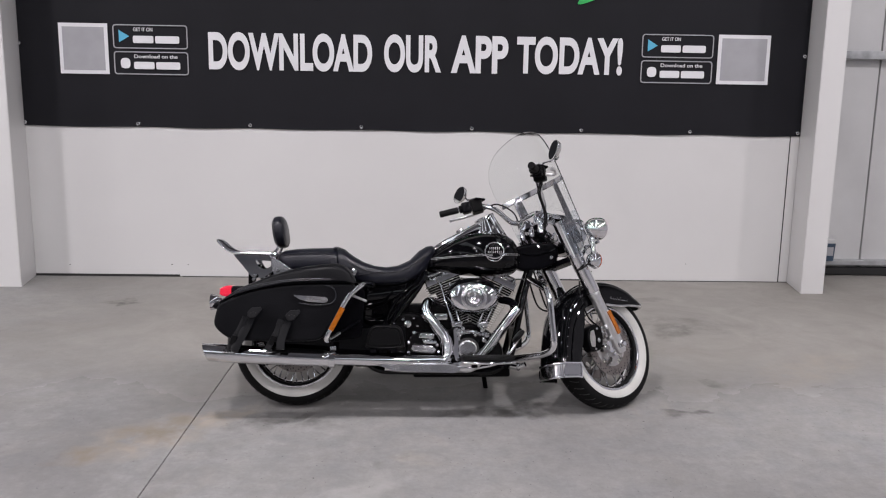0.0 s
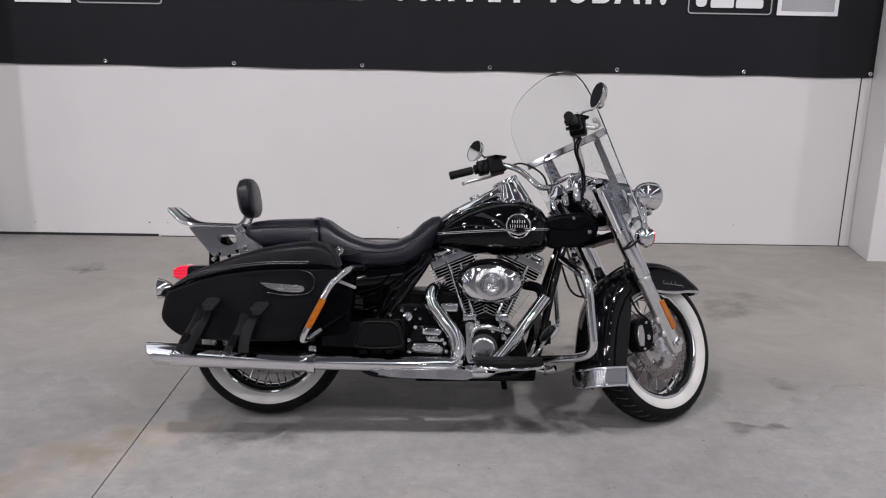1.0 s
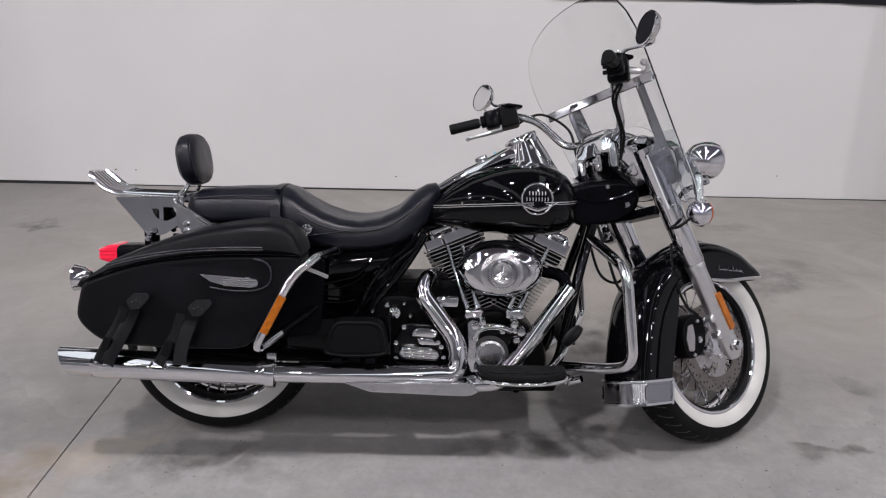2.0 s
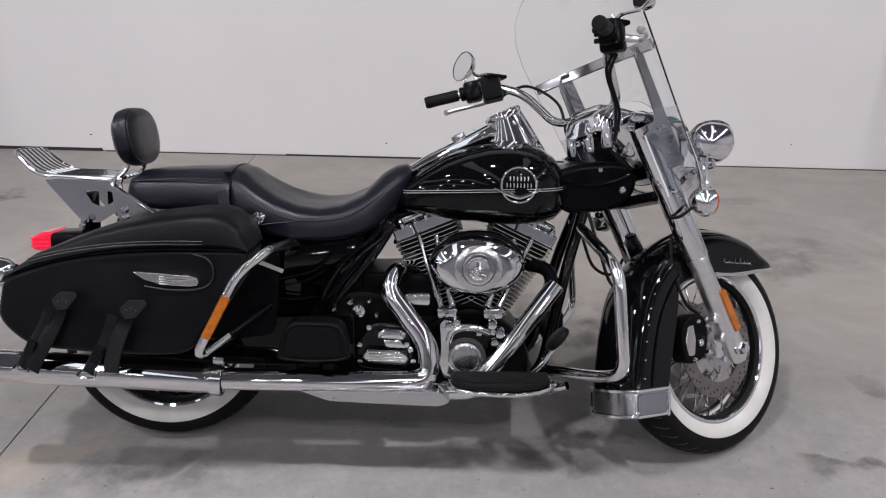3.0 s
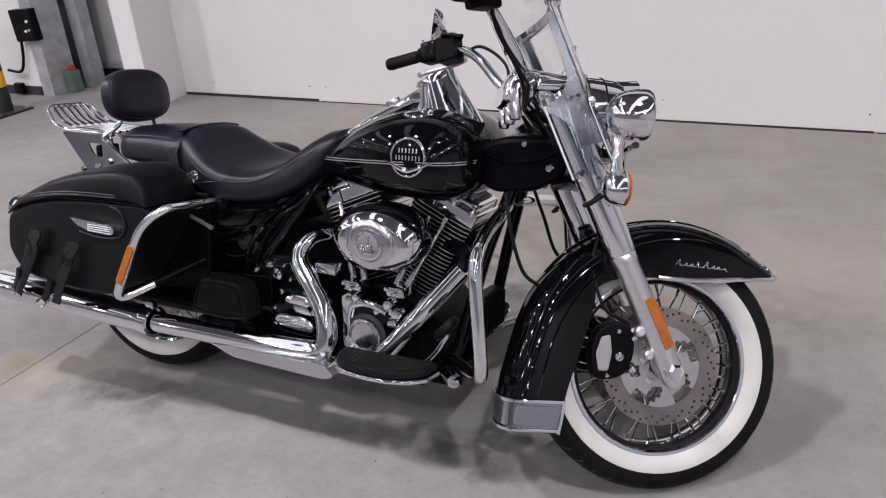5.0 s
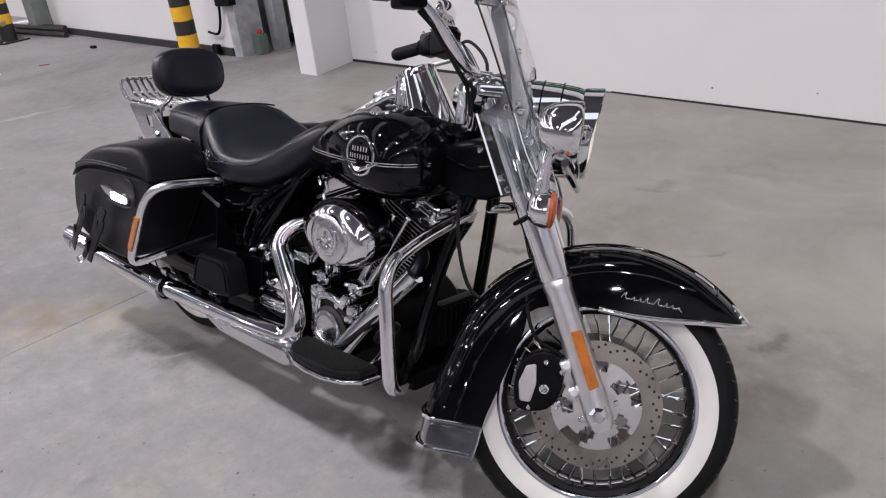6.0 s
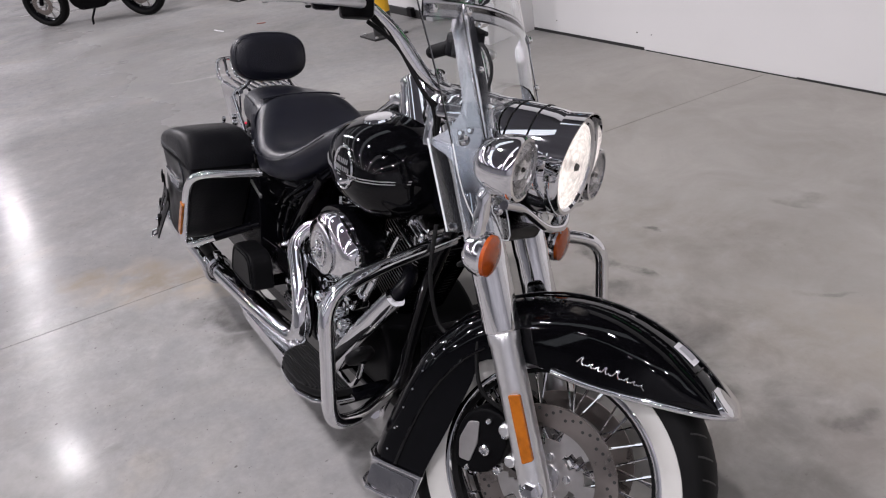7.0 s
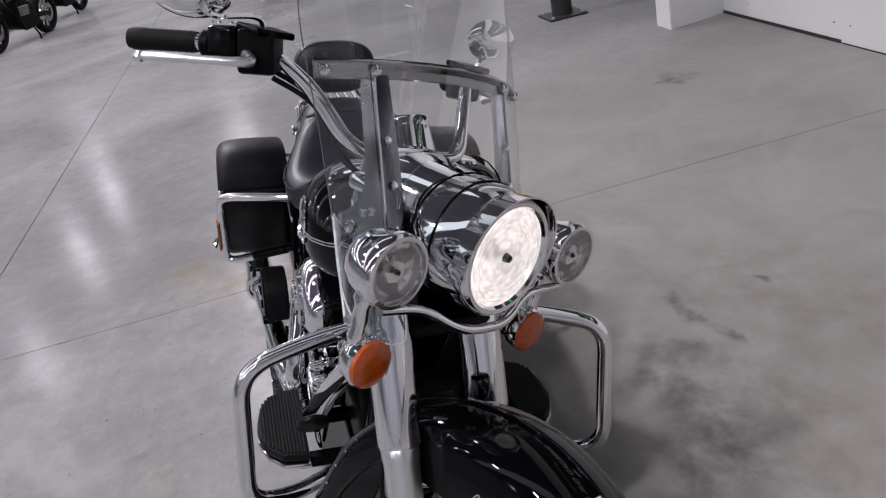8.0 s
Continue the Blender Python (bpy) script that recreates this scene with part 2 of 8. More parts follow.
# ---- hall ----
def concrete():
    mat = bpy.data.materials.new("polished_concrete")
    mat.use_nodes = True
    nodes, links = mat.node_tree.nodes, mat.node_tree.links
    b = nodes["Principled BSDF"]
    coord = nodes.new("ShaderNodeTexCoord")

    def noise_node(scale, detail=6, distort=0.0, rough=0.55):
        t = nodes.new("ShaderNodeTexNoise")
        t.inputs["Scale"].default_value, t.inputs["Detail"].default_value = scale, detail
        t.inputs["Distortion"].default_value, t.inputs["Roughness"].default_value = distort, rough
        links.new(coord.outputs["Object"], t.inputs["Vector"])
        return t.outputs["Fac"]

    def ramp(value, *stops):
        r = nodes.new("ShaderNodeValToRGB")
        e = r.color_ramp.elements
        while len(e) < len(stops):
            e.new(0.5)
        for el, (p, c) in zip(e, stops):
            el.position, el.color = p, (*c, 1)
        links.new(value, r.inputs["Fac"])
        return r.outputs["Color"]

    def mix(kind, a, bb, fac):
        m = nodes.new("ShaderNodeMix")
        m.data_type, m.blend_type = "RGBA", kind
        if isinstance(fac, float):
            m.inputs["Factor"].default_value = fac
        else:
            links.new(fac, m.inputs["Factor"])
        links.new(a, m.inputs["A"])
        links.new(bb, m.inputs["B"])
        return m.outputs["Result"]

    cloud = ramp(noise_node(0.55, 7, 0.6), (0.32, (0.186, 0.1825, 0.179)), (0.5, (0.245, 0.2405, 0.2367)), (0.70, (0.311, 0.3078, 0.304)))
    grain = ramp(noise_node(14, 8, 0.2, 0.65), (0.3, (0.88, 0.88, 0.88)), (0.7, (1.06, 1.06, 1.06)))
    base = mix("MULTIPLY", cloud, grain, 1.0)
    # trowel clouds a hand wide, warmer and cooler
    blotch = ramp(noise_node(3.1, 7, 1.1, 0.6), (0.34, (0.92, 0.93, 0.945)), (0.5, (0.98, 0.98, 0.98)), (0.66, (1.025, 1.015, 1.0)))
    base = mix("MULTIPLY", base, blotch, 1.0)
    # grit and pinholes
    fine = ramp(noise_node(48, 5, 0.0, 0.7), (0.3, (0.93, 0.93, 0.93)), (0.7, (1.06, 1.06, 1.06)))
    base = mix("MULTIPLY", base, fine, 1.0)
    speck = ramp(noise_node(55, 3, 0.0, 0.5), (0.685, (1, 1, 1)), (0.74, (0.45, 0.44, 0.42)))
    base = mix("MULTIPLY", base, speck, 1.0)
    # worn tan patches and dark wet-looking scuffs
    patch = ramp(noise_node(1.15, 9, 1.4, 0.62), (0.60, (0, 0, 0)), (0.69, (0.42, 0.42, 0.42)))
    tan = ramp(noise_node(30, 4), (0.3, (0.235, 0.215, 0.19)), (0.7, (0.33, 0.305, 0.27)))
    base = mix("MIX", base, tan, patch)
    scuff = ramp(noise_node(2.3, 10, 0.9, 0.7), (0.60, (0, 0, 0)), (0.68, (0.42, 0.42, 0.42)))
    dark = ramp(noise_node(60, 2), (0.0, (0.12, 0.115, 0.11)), (1.0, (0.165, 0.16, 0.152)))
    base = mix("MIX", base, dark, scuff)
    # less polished strip along the wall, with warm reflected light put into the colour
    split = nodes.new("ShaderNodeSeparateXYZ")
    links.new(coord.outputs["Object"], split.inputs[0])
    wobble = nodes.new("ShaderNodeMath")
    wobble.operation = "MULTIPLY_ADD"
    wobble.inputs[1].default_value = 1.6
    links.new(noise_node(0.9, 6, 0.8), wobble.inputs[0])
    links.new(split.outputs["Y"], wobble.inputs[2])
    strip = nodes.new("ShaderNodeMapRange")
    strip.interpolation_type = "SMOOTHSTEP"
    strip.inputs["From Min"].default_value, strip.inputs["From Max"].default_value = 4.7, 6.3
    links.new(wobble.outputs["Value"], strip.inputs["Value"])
    wall_glow = ramp(noise_node(2.2, 8, 1.0, 0.65), (0.3, (0.255, 0.238, 0.215)), (0.7, (0.345, 0.327, 0.30)))
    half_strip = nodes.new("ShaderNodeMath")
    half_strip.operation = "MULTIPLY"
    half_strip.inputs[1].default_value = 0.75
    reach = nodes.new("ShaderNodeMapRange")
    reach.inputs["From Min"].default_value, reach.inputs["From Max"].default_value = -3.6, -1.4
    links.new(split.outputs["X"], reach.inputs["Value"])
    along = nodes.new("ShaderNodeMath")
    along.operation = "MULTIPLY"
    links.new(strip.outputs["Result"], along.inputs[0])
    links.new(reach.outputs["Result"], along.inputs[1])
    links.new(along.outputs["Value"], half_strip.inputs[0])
    base = mix("MIX", base, wall_glow, half_strip.outputs["Value"])
    # stains, worn patches, tyre marks and darker blots where they lie on the floor
    warp = nodes.new("ShaderNodeTexNoise")
    warp.inputs["Scale"].default_value, warp.inputs["Detail"].default_value = 5.0, 7
    links.new(coord.outputs["Object"], warp.inputs["Vector"])
    shift = nodes.new("ShaderNodeVectorMath")
    shift.operation = "MULTIPLY_ADD"
    shift.inputs[1].default_value, shift.inputs[2].default_value = (0.34, 0.34, 0.0), (-0.17, -0.17, 0.0)
    links.new(warp.outputs["Color"], shift.inputs[0])
    bent_place = nodes.new("ShaderNodeVectorMath")
    links.new(coord.outputs["Object"], bent_place.inputs[0])
    links.new(shift.outputs["Vector"], bent_place.inputs[1])
    brush = nodes.new("ShaderNodeMapRange")
    brush.inputs["From Min"].default_value, brush.inputs["From Max"].default_value = 0.33, 0.62
    links.new(noise_node(6.5, 9, 0.25, 0.68), brush.inputs["Value"])
    brush = brush.outputs["Result"]

    def floor_blot(x, y, rx, ry, turn, tone, strength):
        """One blot of that size, broken up by noise."""
        nonlocal base
        mp = nodes.new("ShaderNodeMapping")
        mp.vector_type = "TEXTURE"
        mp.inputs["Location"].default_value = (x, y, 0)
        mp.inputs["Rotation"].default_value = (0, 0, radians(turn))
        mp.inputs["Scale"].default_value = (rx, ry, 10)
        links.new(bent_place.outputs["Vector"], mp.inputs["Vector"])
        far = nodes.new("ShaderNodeVectorMath")
        far.operation = "LENGTH"
        links.new(mp.outputs["Vector"], far.inputs[0])
        near = nodes.new("ShaderNodeMapRange")
        near.inputs["From Min"].default_value, near.inputs["From Max"].default_value = 1.15, 0.55
        near.inputs["To Max"].default_value = strength
        links.new(far.outputs["Value"], near.inputs["Value"])
        broken = nodes.new("ShaderNodeMath")
        broken.operation, broken.use_clamp = "MULTIPLY", True
        links.new(near.outputs["Result"], broken.inputs[0])
        links.new(brush, broken.inputs[1])
        colour = nodes.new("ShaderNodeRGB")
        colour.outputs[0].default_value = (*tone, 1)
        base = mix("MIX", base, colour.outputs[0], broken.outputs["Value"])

    BROWN = (0.175, 0.150, 0.118)
    TAN, DARKER, PALE = (0.335, 0.295, 0.245), (0.085, 0.082, 0.078), (0.42, 0.41, 0.395)
    # the first, broad blot tones down lamplight on the left floor by colour
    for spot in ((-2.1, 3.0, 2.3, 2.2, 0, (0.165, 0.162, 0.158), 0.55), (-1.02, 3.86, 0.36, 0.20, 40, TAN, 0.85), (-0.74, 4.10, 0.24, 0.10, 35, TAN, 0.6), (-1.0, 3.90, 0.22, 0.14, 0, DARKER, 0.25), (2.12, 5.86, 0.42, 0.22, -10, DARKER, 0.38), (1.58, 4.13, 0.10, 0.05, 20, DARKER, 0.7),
                 (1.89, 4.63, 0.05, 0.09, 40, DARKER, 0.5), (-0.57, 4.0, 0.14, 0.08, 10, DARKER, 0.45), (-2.1, 6.42, 0.16, 0.06, 0, DARKER, 0.5), (0.50, 5.12, 0.20, 0.10, 30, DARKER, 0.6),
                 (0.74, 5.05, 0.12, 0.09, 80, DARKER, 0.55), (0.26, 5.31, 0.16, 0.05, 15, DARKER, 0.5), (-0.30, 5.38, 0.42, 0.10, 10, PALE, 0.45), (0.65, 6.5, 0.40, 0.10, 8, DARKER, 0.22),
                 (0.31, 6.14, 0.10, 0.05, 0, DARKER, 0.4), (1.1, 5.5, 0.6, 0.25, 25, TAN, 0.4), (-0.1, 3.25, 0.4, 0.12, 30, PALE, 0.3), (-4.5, 5.1, 0.45, 0.05, 70, PALE, 0.6),
                 (-2.6, 4.6, 0.35, 0.10, 0, DARKER, 0.25), (2.6, 4.9, 0.5, 0.2, 40, TAN, 0.45),
                 # small dark blots under and beside the motorcycle
                 (-0.45, 4.07, 0.16, 0.06, 25, DARKER, 0.65), (-0.29, 4.0, 0.09, 0.05, 0, DARKER, 0.6), (0.75, 4.24, 0.14, 0.07, 35, DARKER, 0.6), (0.62, 4.20, 0.18, 0.09, 20, DARKER, 0.8), (0.80, 4.15, 0.17, 0.07, -20, DARKER, 0.8), (0.84, 4.28, 0.12, 0.06, 0, DARKER, 0.7), (0.40, 4.14, 0.22, 0.05, 10, DARKER, 0.5), (0.90, 4.36, 0.08, 0.10, 20, DARKER, 0.55),
                 (0.75, 5.10, 0.75, 0.42, 10, (0.150, 0.138, 0.125), 0.55), (1.3, 5.0, 0.5, 0.3, 30, (0.165, 0.150, 0.134), 0.45), (0.2, 5.6, 0.6, 0.3, 30, (0.185, 0.166, 0.145), 0.5),
                 (0.47, 5.11, 0.13, 0.07, 30, DARKER, 0.5), (0.66, 5.08, 0.15, 0.08, 70, DARKER, 0.5), (0.72, 4.95, 0.10, 0.06, 20, DARKER, 0.5), (0.86, 4.95, 0.10, 0.11, 0, DARKER, 0.5), (0.94, 4.96, 0.12, 0.06, 60, DARKER, 0.7),
                 (0.32, 5.16, 0.10, 0.05, 40, DARKER, 0.5), (0.12, 5.30, 0.09, 0.04, 10, DARKER, 0.8), (0.81, 5.655, 0.09, 0.03, 60, DARKER, 0.5), (-2.04, 6.40, 0.12, 0.04, 80, DARKER, 0.8), (1.97, 5.66, 0.25, 0.12, 60, DARKER, 0.45),
                 (0.33, 5.35, 0.05, 0.03, 0, DARKER, 0.8), (0.09, 5.58, 0.025, 0.025, 0, DARKER, 1.0), (1.62, 4.16, 0.08, 0.03, 0, DARKER, 0.8), (1.27, 5.2, 0.08, 0.04, 50, DARKER, 0.6), (2.0, 6.6, 0.3, 0.1, 0, DARKER, 0.3),
                 (-1.12, 3.88, 0.15, 0.09, 70, BROWN, 0.55), (-1.20, 3.72, 0.12, 0.08, 30, BROWN, 0.6), (-0.98, 3.93, 0.16, 0.09, 60, BROWN, 0.6), (-1.30, 3.62, 0.10, 0.09, 0, BROWN, 0.5), (-0.95, 3.80, 0.14, 0.05, 70, BROWN, 0.5)):
        floor_blot(*spot)
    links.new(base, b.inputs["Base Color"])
    rr = nodes.new("ShaderNodeMapRange")
    rr.inputs["From Min"].default_value, rr.inputs["From Max"].default_value = 0.3, 0.75
    rr.inputs["To Min"].default_value, rr.inputs["To Max"].default_value = 0.145, 0.245
    links.new(noise_node(1.7, 8, 0.8), rr.inputs["Value"])
    rough = nodes.new("ShaderNodeMath")
    rough.operation = "MULTIPLY_ADD"
    rough.inputs[1].default_value = 0.28
    links.new(strip.outputs["Result"], rough.inputs[0])
    links.new(rr.outputs["Result"], rough.inputs[2])
    links.new(rough.outputs["Value"], b.inputs["Roughness"])
    b.inputs["Specular IOR Level"].default_value = 0.028
    bp = nodes.new("ShaderNodeBump")
    bp.inputs["Strength"].default_value, bp.inputs["Distance"].default_value = 0.07, 0.002
    links.new(noise_node(7, 8), bp.inputs["Height"])
    links.new(bp.outputs["Normal"], b.inputs["Normal"])
    return mat


CONCRETE = concrete()
JOINT = material("joint_filler", (0.19, 0.185, 0.172), 0.8, vary=0.2, scale=20)
WALL_WHITE = material("white_wall_paint", (0.635, 0.63, 0.625), 0.42, vary=0.025, scale=1.2, bump=0.05, bump_scale=40, rough_vary=0.06)
PANEL_GREY = material("pale_sheet_metal", (0.58, 0.58, 0.58), 0.4, 0.1, vary=0.07, scale=2, bump=0.05, bump_scale=30)
GALVANISED = material("galvanised_steel", (0.46, 0.47, 0.48), 0.42, 0.55, vary=0.22, scale=11, rough_vary=0.1)
DARK = material("dark_gap", (0.02, 0.02, 0.02), 0.8)
CEILING_PAINT = material("ceiling_sheet", (0.13, 0.13, 0.15), 0.7, vary=0.1, scale=1.0)
HALL_GREY = material("grey_hall_wall", (0.40, 0.405, 0.43), 0.6, vary=0.08, scale=0.6)
VINYL = material("black_banner_vinyl", (0.011, 0.011, 0.014), 0.55, spec=0.2, vary=0.12, scale=2, bump=0.06, bump_scale=4, bump_detail=2)
PRINT_WHITE = material("white_print", (0.72, 0.72, 0.74), 0.45, vary=0.03, scale=6)
PRINT_GREY = material("grey_print", (0.35, 0.35, 0.37), 0.5, vary=0.05, scale=9)
PRINT_GREEN = material("green_print", (0.03, 0.42, 0.10), 0.5, vary=0.05, scale=6)
PRINT_BLUE = material("blue_print", (0.10, 0.42, 0.62), 0.5, vary=0.05, scale=9)
YELLOW = material("yellow_paint", (0.72, 0.40, 0.02), 0.45, vary=0.15, scale=14)
BLACK_PAINT = material("black_post_paint", (0.02, 0.02, 0.02), 0.5, vary=0.2, scale=14)

WALL_Y = 7.335
JOINT_X, JOINT_Y = -0.895, 2.66
BAY = 6.0


def structure(name, bm, mat, label, category, sharp=30):
    return tagged(part(name, bm, mat, sharp=sharp), label, category, kind="structure")


floor = structure("floor", box(bmesh.new(), (-8, -3.0, -0.16), (46, 34, 0.3)), JOINT, "polished grey concrete floor with sawn joints and stains", "floor")
# slabs between the sawn joints, the joints a little wavy with wear
x_cuts = [-31] + [JOINT_X + BAY * k for k in range(-4, 3)] + [15]
y_cuts = [-20] + [JOINT_Y + BAY * k for k in range(-3, 1)] + [14]
for x0, x1 in zip(x_cuts, x_cuts[1:]):
    for y0, y1 in zip(y_cuts, y_cuts[1:]):
        bm = box(bmesh.new(), ((x0 + x1) / 2, (y0 + y1) / 2, -0.02), (x1 - x0 - 0.0042, y1 - y0 - 0.0042, 0.04), bevel=0.001, seg=1)
        part("slab", bm, CONCRETE, floor)

# the white wall behind, with the narrow dark gap under its panels
bm = box(bmesh.new(), (0.1835, WALL_Y + 0.1, 2.62 + 0.004), (6.693, 0.2, 5.24), bevel=0.003)
structure("wall_north", bm, WALL_WHITE, "smooth white painted wall behind the motorcycle", "wall")
for x0, x1, high in ((-3.16, -1.905, 0.020), (-1.885, -0.70, 0.006), (-0.695, 1.675, 0.011), (1.69, 3.53, 0.005)):
    structure("wall_gap", box(bmesh.new(), ((x0 + x1) / 2, WALL_Y + 0.03, high / 2), (x1 - x0, 0.07, high)), DARK, "narrow dark gap under the white wall", "wall")
# small knocks in the paint close to the floor
for x, z, r in ((1.643, 0.101, 0.007), (1.747, 0.081, 0.011), (-2.86, 0.10, 0.006), (-1.97, 0.11, 0.008), (-1.83, 0.11, 0.006), (-0.03, 0.10, 0.007), (0.55, 0.13, 0.005), (2.6, 0.16, 0.006)):
    structure("paint_chip", box(bmesh.new(), (x, WALL_Y - 0.001, z), (r * 1.6, 0.004, r), bevel=0.0015), DARK, "small dark chip in the wall paint", "mark")
structure("wall_joint", box(bmesh.new(), (3.447, WALL_Y - 0.001, 2.6), (0.008, 0.006, 5.2)), DARK, "thin dark vertical joint in the white wall", "wall")
# pillars whose inner sides splay a little towards the wall
for k, corners in enumerate((((-3.29, 6.886), (-3.075, 6.886), (-3.165, WALL_Y), (-3.165, 7.546), (-3.29, 7.546)), ((3.45, 6.886), (3.645, 6.886), (3.645, 7.546), (3.532, 7.546), (3.532, WALL_Y)))):
    bm = bmesh.new()
    low = bm.faces.new([bm.verts.new((x, y, 0.0)) for x, y in corners])
    for v in bmesh.ops.extrude_face_region(bm, geom=[low])["geom"]:
        if isinstance(v, bmesh.types.BMVert):
            v.co.z = 5.24
    bmesh.ops.recalc_face_normals(bm, faces=bm.faces[:])
    bmesh.ops.bevel(bm, geom=[e for e in bm.edges if abs(e.verts[0].co.z - e.verts[1].co.z) > 1], offset=0.006, segments=2, affect="EDGES")
    structure("pillar_%d" % (k + 1), bm, WALL_WHITE, "white painted square pillar standing out from the wall", "pillar")
# hall shell
structure("ceiling", box(bmesh.new(), (-8, -3.0, CEILING + 0.1), (46, 34, 0.2)), CEILING_PAINT, "pale sheet ceiling high above the hall", "ceiling")
# translucent roof lights, strips across the hall that let the dull day in
ROOF_LIGHT = material("translucent_roof_sheet", (0.6, 0.62, 0.66), 0.5, emit=(0.86, 0.93, 1.0), emit_strength=0.95, vary=0.05, scale=1.0)
for k in range(7):
    structure("skylight_%d" % (k + 1), box(bmesh.new(), (-22.4 + 4.95 * k, -5.6, CEILING - 0.012), (0.85, 24.0, 0.03)), ROOF_LIGHT, "long translucent roof light strip in the ceiling", "skylight")
structure("wall_south", box(bmesh.new(), (-8, -19.1, 3.2), (46, 0.2, 6.4)), HALL_GREY, "plain grey wall closing the hall", "wall")
structure("wall_east", box(bmesh.new(), (11.1, -3.0, 3.2), (0.2, 34, 6.4)), HALL_GREY, "plain grey wall closing the hall", "wall")
structure("wall_west", box(bmesh.new(), (-27.1, -3.0, 3.2), (0.2, 34, 6.4)), HALL_GREY, "plain grey wall closing the hall", "wall")
structure("wall_upper", box(bmesh.new(), (-8, 8.1, 5.85), (46, 0.2, 1.3)), WALL_WHITE, "white wall above the doors", "wall")


def ribbed_door(name, x0, x1, y, label):
    """A sheet metal door of flat panels with shallow ribs."""
    bm = bmesh.new()
    x = x0
    while x < x1 - 0.01:
        w = min(0.34, x1 - x)
        box(bm, (x + w / 2, y, 2.6), (w - 0.012, 0.05, 5.2), bevel=0.008)
        x += w
    box(bm, ((x0 + x1) / 2, y + 0.04, 2.6), (x1 - x0, 0.03, 5.2))
    ob = structure(name, bm, PANEL_GREY, label, "door")
    part("rail", box(bmesh.new(), ((x0 + x1) / 2, y - 0.07, 2.03), (x1 - x0, 0.09, 0.075), bevel=0.006), GALVANISED, ob)
    part("rail", box(bmesh.new(), ((x0 + x1) / 2, y - 0.06, 0.13), (x1 - x0, 0.07, 0.05), bevel=0.006), GALVANISED, ob)
    part("sill", box(bmesh.new(), ((x0 + x1) / 2, y - 0.02, 0.045), (x1 - x0, 0.1, 0.07), bevel=0.004), DARK, ob)
    return ob


ribbed_door("door_1", 3.7, 10.9, 7.72, "pale ribbed sheet metal sliding door beside the pillar")
ribbed_door("door_2", -4.45, -3.28, 7.72, "pale ribbed sheet metal sliding door in a recess")
# steel channel posts of the recess, and the white wall going on beyond it
bm = box(bmesh.new(), (-4.42, 7.2, 2.6), (0.13, 0.26, 5.2), bevel=0.004)
box(bm, (-4.29, 7.45, 2.6), (0.12, 0.12, 5.2), bevel=0.004)
structure("door_post_1", bm, GALVANISED, "grey galvanised steel channel post of the door", "door post")
bm = box(bmesh.new(), (-3.86, 7.6, 2.6), (0.11, 0.1, 5.2), bevel=0.004)
box(bm, (-3.74, 7.63, 2.6), (0.05, 0.06, 5.2), bevel=0.003)
structure("door_post_2", bm, GALVANISED, "grey galvanised steel channel post of the door", "door post")
structure("wall_west_bay", box(bmesh.new(), (-6.45, 7.2, 2.62), (3.9, 0.22, 5.24), bevel=0.004), WALL_WHITE, "white wall panel with a dark base strip", "wall")
structure("baseboard", box(bmesh.new(), (-6.45, 7.08, 0.035), (3.9, 0.03, 0.07), bevel=0.004), DARK, "dark base strip under the white wall panel", "baseboard")
structure("wall_far_bay", box(bmesh.new(), (-18.2, 7.6, 2.62), (17.6, 0.22, 5.24), bevel=0.004), WALL_WHITE, "white wall farther along the hall", "wall")

# ---- banner ----
BAN_Y = WALL_Y - 0.012
bm = bmesh.new()
cols, rows = 48, 10
BX0, BX1, BZ0, BZ1 = -3.158, 3.526, 1.306, 3.35
grid = [[bm.verts.new((BX0 + (BX1 - BX0) * i / cols, BAN_Y - 0.004 * math.sin(i * 1.3) * (1 - j / rows) ** 2 - 0.002, BZ0 + (BZ1 - BZ0) * j / rows + (0.004 * math.cos(i * math.pi / 3.5) if j == 0 else 0)))
         for i in range(cols + 1)] for j in range(rows + 1)]
for j in range(rows):
    for i in range(cols):
        bm.faces.new((grid[j][i], grid[j][i + 1], grid[j + 1][i + 1], grid[j + 1][i]))
back = bmesh.ops.extrude_face_region(bm, geom=bm.faces[:])["geom"]
for v in back:
    if isinstance(v, bmesh.types.BMVert):
        v.co.y = WALL_Y - 0.002
banner = tagged(part("banner", bm, VINYL), "large black vinyl banner with white lettering on the wall", "banner")
PRINT_Y = BAN_Y - 0.0115


def flat_box(name, x0, x1, z0, z1, mat, r=0.0, y=PRINT_Y, thick=0.003, parent=None, label=""):
    bm = bmesh.new()
    o = [(x0, z0), (x1, z0), (x1, z1), (x0, z1)]
    slab(bm, rounded(o, r) if r else o, y - thick, y)
    return part(name, bm, mat, parent or banner, label)


def frame_box(name, x0, x1, z0, z1, w, mat, r=0.03):
    """A printed outline with rounded corners."""
    bm = bmesh.new()
    a = rounded([(x0, z0), (x1, z0), (x1, z1), (x0, z1)], r)
    b = rounded([(x0 + w, z0 + w), (x1 - w, z0 + w), (x1 - w, z1 - w), (x0 + w, z1 - w)], max(r - w, 0.005))
    rings = [[(x, PRINT_Y, z) for x, z in a], [(x, PRINT_Y - 0.003, z) for x, z in a], [(x, PRINT_Y - 0.003, z) for x, z in b], [(x, PRINT_Y, z) for x, z in b]]
    loft(bm, rings, cap=False)
    return part(name, bm, mat, banner)


